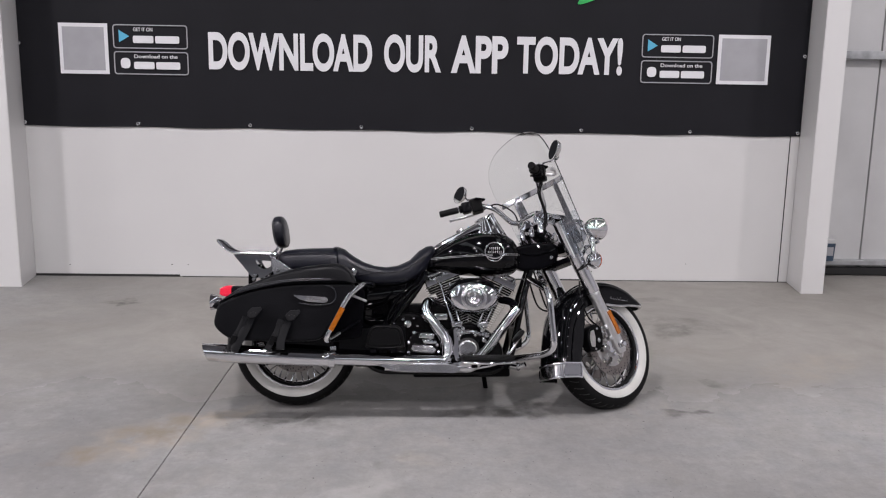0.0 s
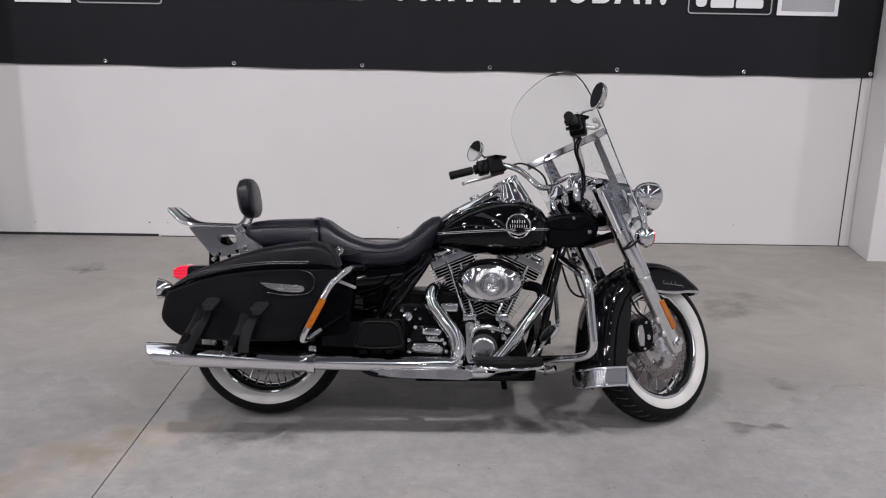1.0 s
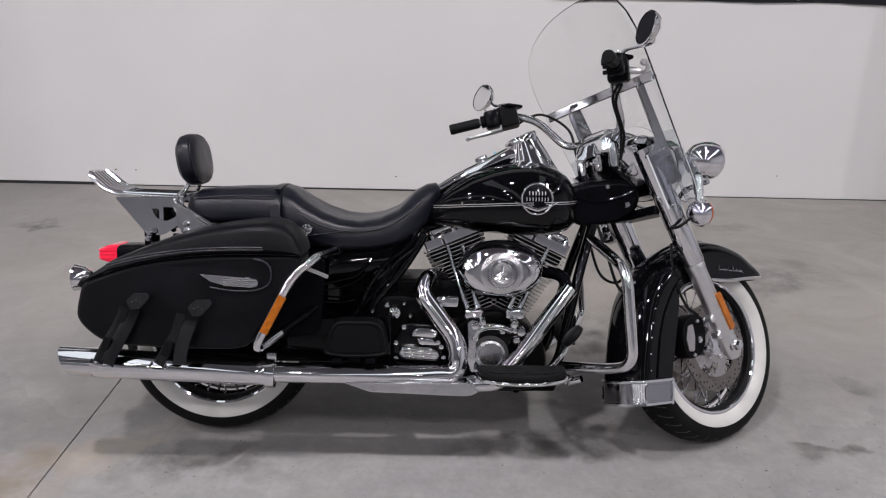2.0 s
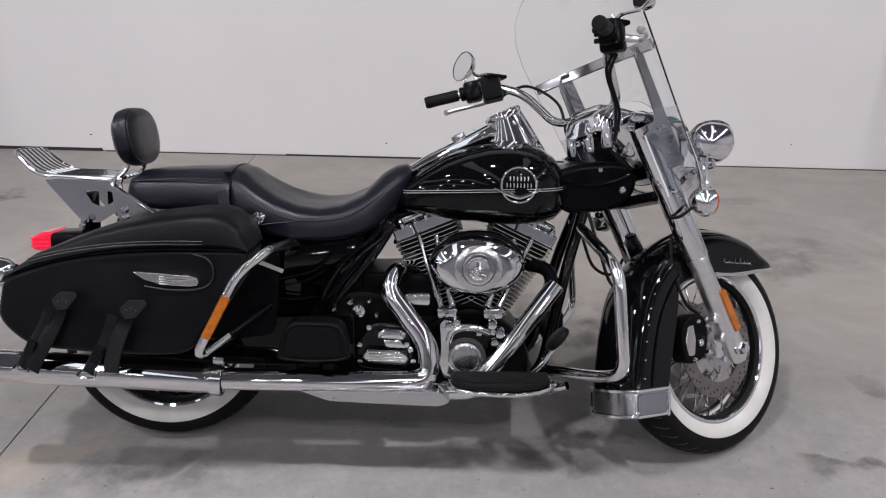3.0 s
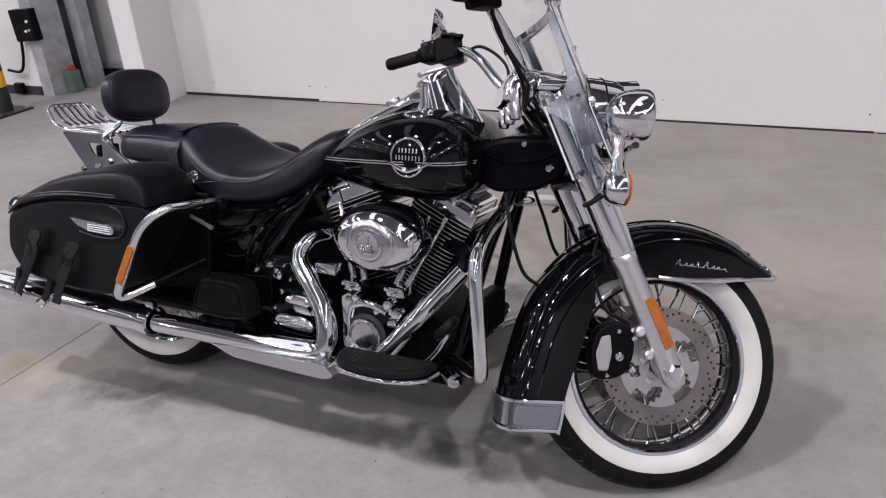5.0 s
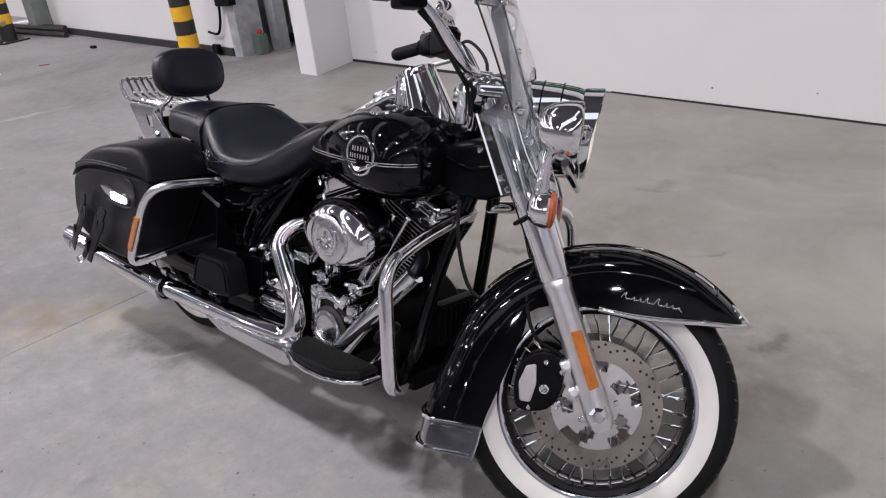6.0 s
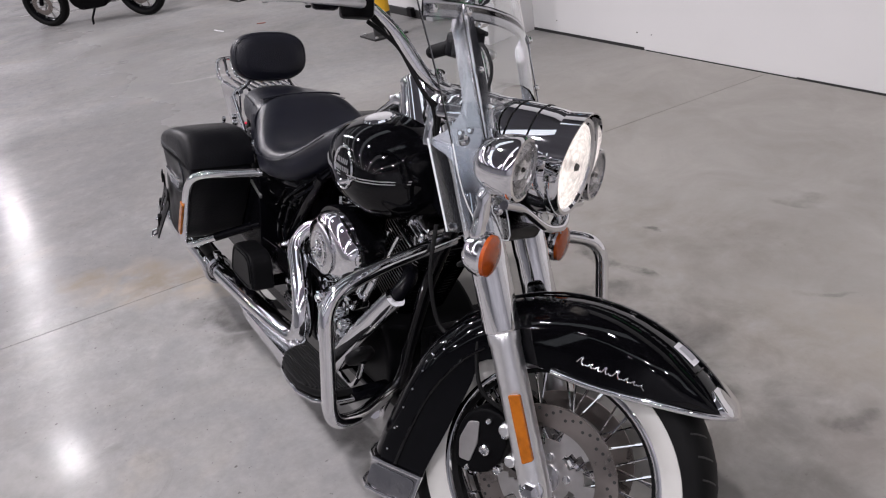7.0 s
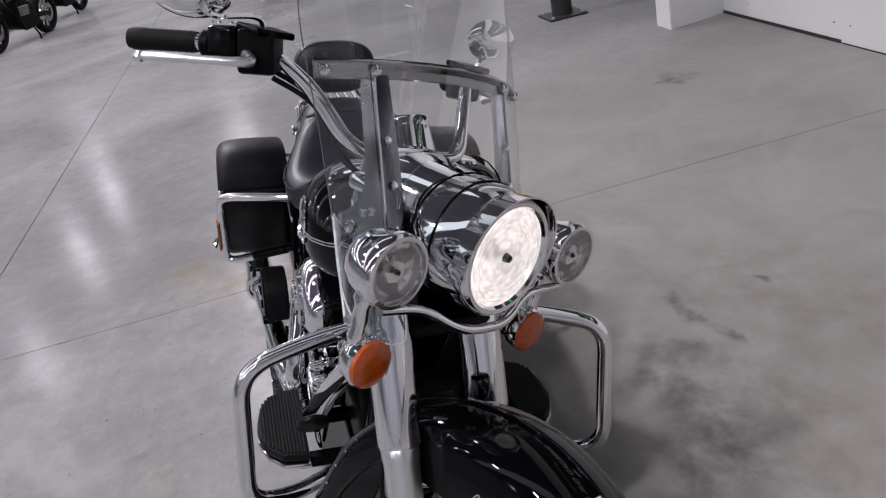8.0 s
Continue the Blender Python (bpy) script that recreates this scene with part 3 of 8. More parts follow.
def lettering(body, size, x0, x1, z0, mat, name="lettering", extrude=0.0015, squeeze=None, thick=0.012):
    curve = bpy.data.curves.new(name, "FONT")
    curve.body, curve.size, curve.extrude, curve.offset = body, size, extrude, thick * size
    curve.space_character = 1.0
    ob = new(name, curve)
    bpy.context.view_layer.update()
    dg = bpy.context.evaluated_depsgraph_get()
    me = bpy.data.meshes.new_from_object(ob.evaluated_get(dg))
    bpy.data.objects.remove(ob)
    xs = [v.co.x for v in me.vertices]
    ys = [v.co.y for v in me.vertices]
    k = (x1 - x0) / (max(xs) - min(xs))
    kz = squeeze / (max(ys) - min(ys)) if squeeze else k
    lo, base = min(xs), min(ys)
    for v in me.vertices:
        x, y, z = v.co
        v.co = Vector((x0 + (x - lo) * k, PRINT_Y - z - 0.0015, z0 + (y - base) * kz))
    me.materials.append(mat)
    out = new(name, me)
    out.parent = banner
    return out


for word, wx0, wx1 in (("DOWNLOAD", -1.582, -0.208), ("OUR", -0.108, 0.377), ("APP", 0.460, 0.946), ("TODAY!", 1.019, 1.924)):
    tagged(lettering(word, 0.4, wx0, wx1, 1.80 + 0.003 * wx0, PRINT_WHITE, squeeze=0.312, thick=0.036), "bold white capitals")
for s, (qx0, qx1) in ((-2.372, -1.752), (-2.819, -2.414)), ((2.086, 2.703), (2.743, 3.192)):
    flat_box("white_square", qx0, qx1, 1.745, 2.158, PRINT_WHITE)
    flat_box("grey_square", qx0 + 0.03, qx1 - 0.03, 1.775, 2.128, PRINT_GREY, y=PRINT_Y - 0.003, thick=0.002)
    sx0, sx1 = s
    for z0, z1, top in ((1.958, 2.154, True), (1.745, 1.935, False)):
        frame_box("badge_outline", sx0, sx1, z0, z1, 0.009, PRINT_GREY)
        if top:
            bm = bmesh.new()
            slab(bm, [(sx0 + 0.05, z0 + 0.05), (sx0 + 0.135, z0 + 0.10), (sx0 + 0.05, z0 + 0.15)], PRINT_Y - 0.003, PRINT_Y)
            part("icon", bm, PRINT_BLUE, banner)
        else:
            flat_box("icon", sx0 + 0.055, sx0 + 0.135, z0 + 0.05, z0 + 0.135, PRINT_WHITE, r=0.04)
        lettering("GET IT ON" if top else "Download on the", 0.06, sx0 + 0.17, sx0 + (0.33 if top else 0.53), z1 - 0.055, PRINT_WHITE, squeeze=0.03)
        for a, w in ((0.165, 0.17), (0.35, 0.2)):
            flat_box("bar", sx0 + a, sx0 + a + w, z0 + 0.045, z0 + 0.105, PRINT_WHITE, r=0.015)
for x0, x1 in ((-0.682, 0.525), (1.522, 2.69)):
    bm = bmesh.new()
    slab(bm, curve_outline([(x0, 2.40), (x0 + 0.16, 2.43), (x0 + 0.4, 2.56), (x1 - 0.35, 2.60), (x1 - 0.1, 2.47), (x1, 2.58), (x1 - 0.1, 2.66), (x0 + 0.3, 2.68)]), PRINT_Y - 0.003, PRINT_Y)
    part("green_shape", bm, PRINT_GREEN, banner)
for k in range(8):
    bm = bmesh.new()
    gx = -3.15 + k * 0.9498
    lathe(bm, [(0.006, 0.0), (0.014, 0.0), (0.016, 0.004), (0.012, 0.007), (0.006, 0.006)], axis((gx, BAN_Y - 0.006, 1.335), (0, -1, 0)), 14)
    part("eyelet", bm, CHROME_DULL, banner)
for gx in (-3.155, 3.50):
    for gz in (1.99, 2.65):
        bm = bmesh.new()
        lathe(bm, [(0.006, 0.0), (0.014, 0.0), (0.016, 0.004), (0.012, 0.007), (0.006, 0.006)], axis((gx, BAN_Y - 0.006, gz), (0, -1, 0)), 14)
        part("eyelet", bm, CHROME_DULL, banner)

# ---- bollards ----
def bollard(x, y):
    ob = thing("bollard", pose(x, y, 0), "yellow and black banded steel bollard on a bolted base plate", "bollard", "bollards along the wall")
    part("base_plate", box(bmesh.new(), (0, 0, 0.008), (0.32, 0.32, 0.016), bevel=0.003), BLACK_PAINT, ob)
    z, dark = 0.016, True
    for h in (0.19, 0.115, 0.115, 0.115, 0.115, 0.115, 0.115, 0.15):
        bm = bmesh.new()
        r = 0.085
        lathe(bm, [(0, z), (r, z), (r, z + h - 0.001), (0, z + h - 0.001)], Matrix.Identity(4), 28)
        part("band", bm, BLACK_PAINT if dark else YELLOW, ob)
        z, dark = z + h, not dark
    bm = bmesh.new()
    lathe(bm, [(0.085, z), (0.08, z + 0.02), (0.05, z + 0.035), (0, z + 0.04)], Matrix.Identity(4), 28)
    part("cap", bm, BLACK_PAINT, ob)
    for a in range(4):
        bm = bmesh.new()
        lathe(bm, [(0, 0.0), (0.014, 0), (0.014, 0.012), (0, 0.014)], pose(0.125 * (1 if a % 2 else -1), 0.125 * (1 if a > 1 else -1), 0.016), 6)
        part("bolt", bm, GALVANISED, ob)
    return ob


first = bollard(-4.346, 6.568)
copy_thing(first, pose(-8.42, 6.55, 0, 0, 0, 4))
copy_thing(first, pose(-9.75, 6.4, 0, 0, 0, -6))

# ---- motorcycle ----
# Local axes: x ahead, y to its left, z up its own plane; the origin lies where the rear tyre meets the floor.
bike = thing("motorcycle", pose(-0.42, 4.26, 0, 0, 0, 1.9) @ pose(0, 0, 0, -12.0),
             "black touring motorcycle with chrome and saddlebags leaning on its stand", "motorcycle")
RAKE_WAY = Vector((-math.sin(radians(26)), 0, math.cos(radians(26))))
PIVOT = Vector((1.783, 0, 0))
STEER = Matrix.Translation(PIVOT) @ Matrix.Rotation(radians(33.6), 4, RAKE_WAY) @ Matrix.Translation(-PIVOT)
ACROSS = Matrix.Rotation(radians(-90), 4, "X")      # turns a lathe's z axis to +y


def at(x, y, z):
    return Matrix.Translation((x, y, z))


def spin(profile, centre, m=None, seg=48, closed=False):
    """A ring or disc turned about the y axis through centre; profile of (radius, y)."""
    return lathe(bmesh.new(), profile, at(*centre) @ ACROSS, seg, closed)


# -- wheels --
DISC_CARRIER = material("disc_carrier", (0.58, 0.56, 0.55), 0.30, 1.0, vary=0.1, scale=30)


def wheel(name, label, centre, radius, half, m, rotor_sides, rotor_r):
    hub = thing(name, Matrix.Identity(4), label, "")
    hub.parent = bike
    hub.matrix_basis = m
    R = radius
    tread = []
    # the carcass, bead to bead over the tread
    for r, y in ((0.222, half * 0.72), (0.235, half * 0.90), (0.262, half * 1.0), (0.284, half * 0.985), (0.300, half * 0.88), (0.3105, half * 0.66), (0.3165, half * 0.36), (0.318, 0.0)):
        tread.append((r * R / 0.318, y))
    prof = tread + [(r, -y) for r, y in reversed(tread[:-1])]
    part("tyre", spin(prof + [(0.205 * R / 0.318, -half * 0.6), (0.205 * R / 0.318, half * 0.6)], centre, seg=72, closed=True), RUBBER, hub)
    for s in (-1, 1):
        ring = [(0.2235 * R / 0.318, s * half * 0.745), (0.236 * R / 0.318, s * (half * 0.905 + 0.0015)), (0.25 * R / 0.318, s * (half * 0.965 + 0.002)), (0.260 * R / 0.318, s * (half + 0.002)), (0.2668 * R / 0.318, s * (half * 0.998 + 0.0015)), (0.2678 * R / 0.318, s * half * 0.97), (0.2235 * R / 0.318, s * half * 0.70)]
        part("whitewall", spin(ring, centre, seg=72, closed=True), WHITEWALL, hub)
    # tread grooves as slanted raised blocks on both shoulders
    n = 44
    for s in (-1, 1):
        for k in range(n):
            bm = bmesh.new()
            a = 2 * math.pi * (k + (0.5 if s > 0 else 0)) / n
            pts = []
            for t in range(5):
                y = s * half * (0.18 + 0.64 * t / 4)
                rr = np.interp(abs(y), [p[1] for p in reversed(tread)][0:5], [p[0] for p in reversed(tread)][0:5]) - 0.0012
                b = a + 0.075 * t / 4
                pts.append(Vector((centre[0] + rr * math.cos(b), y, centre[2] + rr * math.sin(b))))
            tube(bm, pts, 0.0024, 5)
            part("tread_groove", bm, BLACK_PAINT, hub)
    rim = [(0.2225, half * 0.74), (0.2275, half * 0.76), (0.2265, half * 0.81), (0.2215, half * 0.83), (0.2165, half * 0.81), (0.2140, half * 0.75), (0.2150, half * 0.68), (0.2125, half * 0.60), (0.2085, half * 0.54), (0.2065, half * 0.36), (0.2015, half * 0.24), (0.200, 0)]
    rim = [(r * R / 0.318, y) for r, y in rim]
    part("rim", spin(rim + [(r, -y) for r, y in reversed(rim[:-1])], centre, seg=72), CHROME, hub)
    part("hub", spin([(0, 0.07), (0.03, 0.07), (0.034, 0.05), (0.05, 0.046), (0.052, 0.036), (0.03, 0.03), (0.026, 0), (0.03, -0.03), (0.052, -0.036), (0.05, -0.046), (0.034, -0.05), (0.03, -0.07), (0, -0.07)], centre, seg=28), CHROME, hub)
    # laced spokes
    for k in range(40):
        s = 1 if k % 2 else -1
        a = 2 * math.pi * k / 40
        lead = 0.62 * (1 if (k // 2) % 2 else -1)
        p = (centre[0] + 0.05 * math.cos(a - lead), s * 0.04, centre[2] + 0.05 * math.sin(a - lead))
        q = (centre[0] + 0.203 * R / 0.318 * math.cos(a), s * 0.012, centre[2] + 0.203 * R / 0.318 * math.sin(a))
        bm = bmesh.new()
        rod(bm, p, q, 0.0024, 6)
        rod(bm, Vector(q).lerp(Vector(p), 0.12), q, 0.0038, 6)
        part("spoke", bm, CHROME, hub)
    for s in rotor_sides:
        y = s * 0.062
        # drilled floating disc: an outer band and a carrier with cut-outs
        disc = part("brake_disc", spin([(rotor_r, y - 0.0025), (rotor_r, y + 0.0025), (rotor_r - 0.045, y + 0.0025), (rotor_r - 0.045, y - 0.0025)], centre, seg=64, closed=True), STEEL, hub, "drilled steel brake disc with brown tint")
        # carrier: a round plate with five bent slots
        bm = bmesh.new()
        radii, steps = (0.030, 0.052, 0.066, 0.078, 0.090, 0.102, rotor_r - 0.028), 80
        nodes_ = [[bm.verts.new((centre[0] + r * math.cos(2 * math.pi * k / steps), y, centre[2] + r * math.sin(2 * math.pi * k / steps))) for k in range(steps)] for r in radii]
        for ring_ in range(len(radii) - 1):
            for k in range(steps):
                u = k % 16
                if (ring_ == 4 and 2 <= u <= 8) or (ring_ == 3 and 2 <= u <= 10) or (ring_ == 2 and 7 <= u <= 12) or (ring_ == 1 and 8 <= u <= 13):
                    continue
                j = (k + 1) % steps
                bm.faces.new((nodes_[ring_][k], nodes_[ring_][j], nodes_[ring_ + 1][j], nodes_[ring_ + 1][k]))
        bmesh.ops.recalc_face_normals(bm, faces=bm.faces)
        bmesh.ops.solidify(bm, geom=bm.faces[:], thickness=0.0042)
        bmesh.ops.translate(bm, verts=bm.verts, vec=(0, s * 0.002, 0))
        part("carrier", bm, DISC_CARRIER, disc)
        bm = bmesh.new()
        for k in range(60):
            a = 2 * math.pi * k / 60
            r = rotor_r - (0.007, 0.014, 0.021)[k % 3]
            lathe(bm, [(0, s * 0.0026), (0.0034, s * 0.0026), (0.0034, s * 0.0032), (0, s * 0.0032)], at(centre[0] + r * math.cos(a), y, centre[2] + r * math.sin(a)) @ ACROSS, 7)
        part("drilling", bm, DARK, disc)
        for k in range(5):
            bm = bmesh.new()
            a = 2 * math.pi * k / 5 + 0.3
            lathe(bm, [(0, s * 0.002), (0.008, s * 0.002), (0.008, s * 0.008), (0, s * 0.009)], at(centre[0] + 0.045 * math.cos(a), y, centre[2] + 0.045 * math.sin(a)) @ ACROSS, 8)
            part("bolt", bm, CHROME, disc)
    return hub


FC = Vector((1.590, 0, 0.279))       # front axle
RC = Vector((0.0, 0, 0.318))         # rear axle
wheel("front_wheel", "laced front wheel with wide whitewall tyre", FC, 0.315, 0.066, STEER, (-1, 1), 0.146)
wheel("rear_wheel", "laced rear wheel with wide whitewall tyre", RC, 0.318, 0.088, Matrix.Identity(4), (-1,), 0.146)


def fork(z):
    """x of the fork leg's axis at height z."""
    return 1.592 - 0.49 * (z - 0.28)


# -- fork legs --
for s in (-1, 1):
    y = -0.125 if s < 0 else 0.108
    bm = bmesh.new()
    way = Vector((-0.49, 0, 1)).normalized()
    foot = Vector((1.592, y, 0.280))
    m = axis(foot - way * 0.03, way)
    lathe(bm, [(0, -0.012), (0.020, -0.012), (0.027, 0.0), (0.030, 0.02), (0.030, 0.305), (0.032, 0.312), (0.032, 0.33), (0.029, 0.338), (0, 0.338)], m, 28)
    leg = part("fork_slider", bm, SILVER, bike, "silver painted fork slider", m=STEER)
    bm = bmesh.new()
    lathe(bm, [(0, 0.33), (0.0345, 0.33), (0.0365, 0.335), (0.0365, 0.46), (0.038, 0.47), (0.038, 0.74), (0, 0.745)], m, 28)
    part("fork_cover", bm, CHROME, bike, "chrome fork tube cover", m=STEER)
    bm = bmesh.new()
    lathe(bm, [(0, 0), (0.017, 0), (0.019, 0.004), (0.019, 0.018), (0.012, 0.024), (0, 0.025)], at(1.592, y + s * 0.022, 0.280) @ Matrix.Rotation(radians(90 if s < 0 else -90), 4, "X"), 6)
    rod(bm, (1.592, s * 0.10, 0.280), (1.592, y + s * 0.024, 0.280), 0.024, 20)
    part("axle_nut", bm, CHROME, bike, m=STEER)
    # amber strip on the slider
    bm = bmesh.new()
    c = foot + way * 0.124
    ahead = Vector((way.z, 0, -way.x))
    edge_ = [c + Vector((0.010, 0, 0)) + way * u + ahead * v for u, v in ((-0.066, -0.011), (-0.062, 0.013), (0.064, 0.013), (0.066, -0.011))]
    slab(bm, rounded([(p.x, p.z) for p in edge_], 0.005), c.y + s * 0.026, c.y + s * 0.036, bevel=0.002)
    part("reflector", bm, AMBER, leg, "amber plastic reflector strip")
    for u, back in ((0.115, 0.034), (0.055, 0.036)):
        bm = bmesh.new()
        c = foot + way * u - ahead * back
        lathe(bm, [(0, -0.014), (0.011, -0.014), (0.012, -0.010), (0.012, 0.012), (0.008, 0.016), (0, 0.016)], axis((c.x, y, c.z), (0, s, 0)), 14)
        rod(bm, c, foot + way * u, 0.011, 10)
        part("caliper_lug", bm, SILVER, leg)
    # caliper behind the leg
    k = FC + Vector((-0.135, 0, 0.035))
    bm = bmesh.new()
    body = curve_outline([(k.x - 0.035, k.z - 0.065), (k.x + 0.03, k.z - 0.055), (k.x + 0.055, k.z), (k.x + 0.045, k.z + 0.06), (k.x, k.z + 0.072), (k.x - 0.04, k.z + 0.045), (k.x - 0.052, k.z - 0.01)], 4)
    slab(bm, body, s * 0.05, s * 0.105, bevel=0.008)
    cal = part("brake_caliper", bm, BLACK_CAST, bike, "black brake caliper with silver face", m=STEER)
    bm = bmesh.new()
    slab(bm, rounded([(k.x - 0.034, k.z - 0.045), (k.x - 0.010, k.z - 0.045), (k.x - 0.002, k.z), (k.x - 0.008, k.z + 0.042), (k.x - 0.030, k.z + 0.036), (k.x - 0.042, k.z - 0.005)], 0.006), s * 0.104, s * 0.109, bevel=0.002)
    part("plate", bm, DISC_CARRIER, cal)
    for dx, dz, r in ((0.016, -0.01, 0.011), (-0.012, -0.056, 0.006), (0.012, 0.05, 0.007), (0.046, 0.055, 0.008), (0.05, 0.034, 0.008), (0.05, -0.04, 0.009)):
        bm = bmesh.new()
        lathe(bm, [(0, 0.1), (r, 0.1), (r, 0.112), (r * 0.7, 0.115), (0, 0.113)], at(k.x + dx, 0, k.z + dz) @ Matrix.Rotation(radians(90 if s < 0 else -90), 4, "X"), 10)
        part("bolt", bm, CHROME, cal)

# clear lower wings outside the upper fork, with a pale back edge
for s in (-1, 1):
    corner = [Vector((x, s * y, z)) for x, y, z in ((1.242, 0.172, 0.878), (1.321, 0.168, 0.714), (1.396, 0.186, 0.745), (1.335, 0.186, 0.873))]
    bm = bmesh.new()
    grid = []
    for i in range(9):
        u = i / 8
        row = []
        for k in range(9):
            v = k / 8
            q = corner[0].lerp(corner[1], u).lerp(corner[3].lerp(corner[2], u), v)
            q += Vector((0, s * 0.012 * math.sin(math.pi * v), -0.006 * math.sin(math.pi * v) * u))
            row.append(bm.verts.new(q))
        grid.append(row)
    for a, b in zip(grid, grid[1:]):
        for k in range(8):
            bm.faces.new((a[k], a[k + 1], b[k + 1], b[k]))
    bmesh.ops.recalc_face_normals(bm, faces=bm.faces)
    bmesh.ops.solidify(bm, geom=bm.faces[:], thickness=0.003)
    clear_wing = part("lower_wing", bm, WING_ACRYLIC, bike, "clear acrylic wing beside the upper fork", m=STEER)
    clear_wing.visible_shadow = False
    bm = bmesh.new()
    tube(bm, [corner[0], corner[0].lerp(corner[1], 0.5), corner[1]], 0.0026, 8)
    part("wing_edge", bm, PALE_EDGE, clear_wing)
    bm = bmesh.new()
    lathe(bm, [(0, -0.004), (0.008, -0.004), (0.008, 0.004), (0.005, 0.007), (0, 0.007)], axis((1.334, s * 0.176, 0.728), (0, s, 0)), 12)
    part("bolt", bm, CHROME, clear_wing)

# triple clamp and the black cowl round the steering head
bm = bmesh.new()
box(bm, (fork(0.93) + 0.0, 0, 0.935), (0.09, 0.29, 0.03), bevel=0.01)
part("top_clamp", bm, CHROME, bike, m=STEER)
bm = bmesh.new()
box(bm, (fork(0.73), 0, 0.725), (0.08, 0.21, 0.03), bevel=0.01)
part("lower_clamp", bm, BLACK_SATIN, bike, m=STEER)
bm = bmesh.new()
slab(bm, rounded([(1.125, 0.815), (1.20, 0.838), (1.30, 0.846), (1.350, 0.838), (1.368, 0.795), (1.355, 0.742), (1.28, 0.700), (1.17, 0.690), (1.125, 0.72)], 0.025), -0.068, 0.068, bevel=0.018, seg=3)
part("neck_cowl", bm, BLACK_SATIN, bike)
for s in (-1, 1):
    bm = bmesh.new()
    lathe(bm, [(0, 0), (0.011, 0), (0.012, 0.004), (0.008, 0.009), (0, 0.01)], axis((1.322, s * 0.067, 0.766), (0.0, s, 0)), 14)
    part("cowl_bolt", bm, CHROME, bike)
    bm = bmesh.new()
    lathe(bm, [(0, 0), (0.009, 0), (0.009, 0.004), (0.006, 0.008), (0, 0.009)], axis((1.255, s * 0.067, 0.822), (0.0, s, 0)), 14)
    part("cowl_bolt", bm, CHROME, bike)
    bm = bmesh.new()
    tube(bm, smooth_path([(1.15, s * 0.069, 0.79), (1.22, s * 0.071, 0.775), (1.30, s * 0.071, 0.79), (1.34, s * 0.070, 0.81)], 4), 0.004, 7)
    part("cowl_ridge", bm, BLACK_GLOSS, bike)
    # wiring hanging from the neck
    bm = bmesh.new()
    tube(bm, smooth_path([(1.22, s * 0.10, 0.70), (1.25, s * 0.13, 0.60), (1.29, s * 0.13, 0.50), (1.35, s * 0.11, 0.48), (1.39, s * 0.10, 0.56)]), 0.005, 7)
    part("brake_hose", bm, RUBBER, bike)
bm = bmesh.new()
tube(bm, smooth_path([(fork(0.62), -0.07, 0.62), (1.40, -0.09, 0.52), (1.43, -0.10, 0.42), (1.49, -0.09, 0.385), (1.505, -0.085, 0.36)]), 0.0045, 7)
part("brake_line", bm, RUBBER, bike, m=STEER)

# -- front fender --
def guard_sheet(stations, thick):
    """A valanced mudguard lofted through stations of (crown point, skirt point, half width)."""
    outer = []
    lines = [smooth_path([st[k] for st in stations], 3) for k in (0, 1)]
    widths = smooth_path([(st[2], 0, 0) for st in stations], 3)
    for crown, skirt, hw in zip(lines[0], lines[1], [w.x for w in widths]):
        way = skirt - crown
        depth = way.length
        way.normalize()
        crest = min(0.055, depth * 0.6)
        pts = [(hw, depth), (hw, depth * 0.75 + crest * 0.25)]
        for k in range(11):
            a = radians(90 - 9 * k)
            pts.append((hw * max(math.sin(a), 0.0) ** 0.88, crest * (1 - max(math.cos(a), 0.0) ** 0.88)))
        pts = [(y, min(d, depth)) for y, d in pts]
        ring = [crown + way * d + Vector((0, -y, 0)) for y, d in pts] + [crown + way * d + Vector((0, y, 0)) for y, d in reversed(pts[:-1])]
        pts = [(max(y - thick, 0), min(d + thick * (1 if d < depth * 0.4 else 0), depth)) for y, d in pts]
        inner = [crown + way * d + Vector((0, y, 0)) for y, d in pts] + [crown + way * d + Vector((0, -y, 0)) for y, d in reversed(pts[:-1])]
        outer.append(ring + inner)
    bm = bmesh.new()
    loft(bm, outer)
    return bm


def round_wheel(stations, centre):
    """Stations given by angle, crown radius, half width and skirt depth."""
    out = []
    for ang, r, hw, depth in stations:
        u = Vector((math.cos(radians(ang)), 0, math.sin(radians(ang))))
        out.append((centre + u * r, centre + u * (r - depth), hw))
    return out


F_STATIONS = ((36.5, 0.372, 0.012, 0.004), (38.5, 0.370, 0.046, 0.012), (41.5, 0.367, 0.068, 0.034), (47, 0.365, 0.082, 0.066), (55, 0.362, 0.089, 0.098), (65, 0.360, 0.093, 0.126), (80, 0.357, 0.095, 0.144),
              (95, 0.355, 0.096, 0.142), (110, 0.355, 0.096, 0.125), (122, 0.357, 0.096, 0.110), (135, 0.362, 0.096, 0.100))
FF = FC + Vector((0.010, 0, 0.003))
F_REAR = (((1.280, 0, 0.460), (1.408, 0, 0.425), 0.096), ((1.247, 0, 0.385), (1.392, 0, 0.362), 0.096), ((1.223, 0, 0.300), (1.372, 0, 0.288), 0.0955), ((1.206, 0, 0.225), (1.353, 0, 0.222), 0.095), ((1.199, 0, 0.186), (1.346, 0, 0.186), 0.0945))
mud = part("front_fender", guard_sheet(round_wheel(F_STATIONS, FF) + list(F_REAR), 0.004), BLACK_GLOSS, bike, "deep black lacquered front fender with chrome trim", m=STEER, sharp=50)


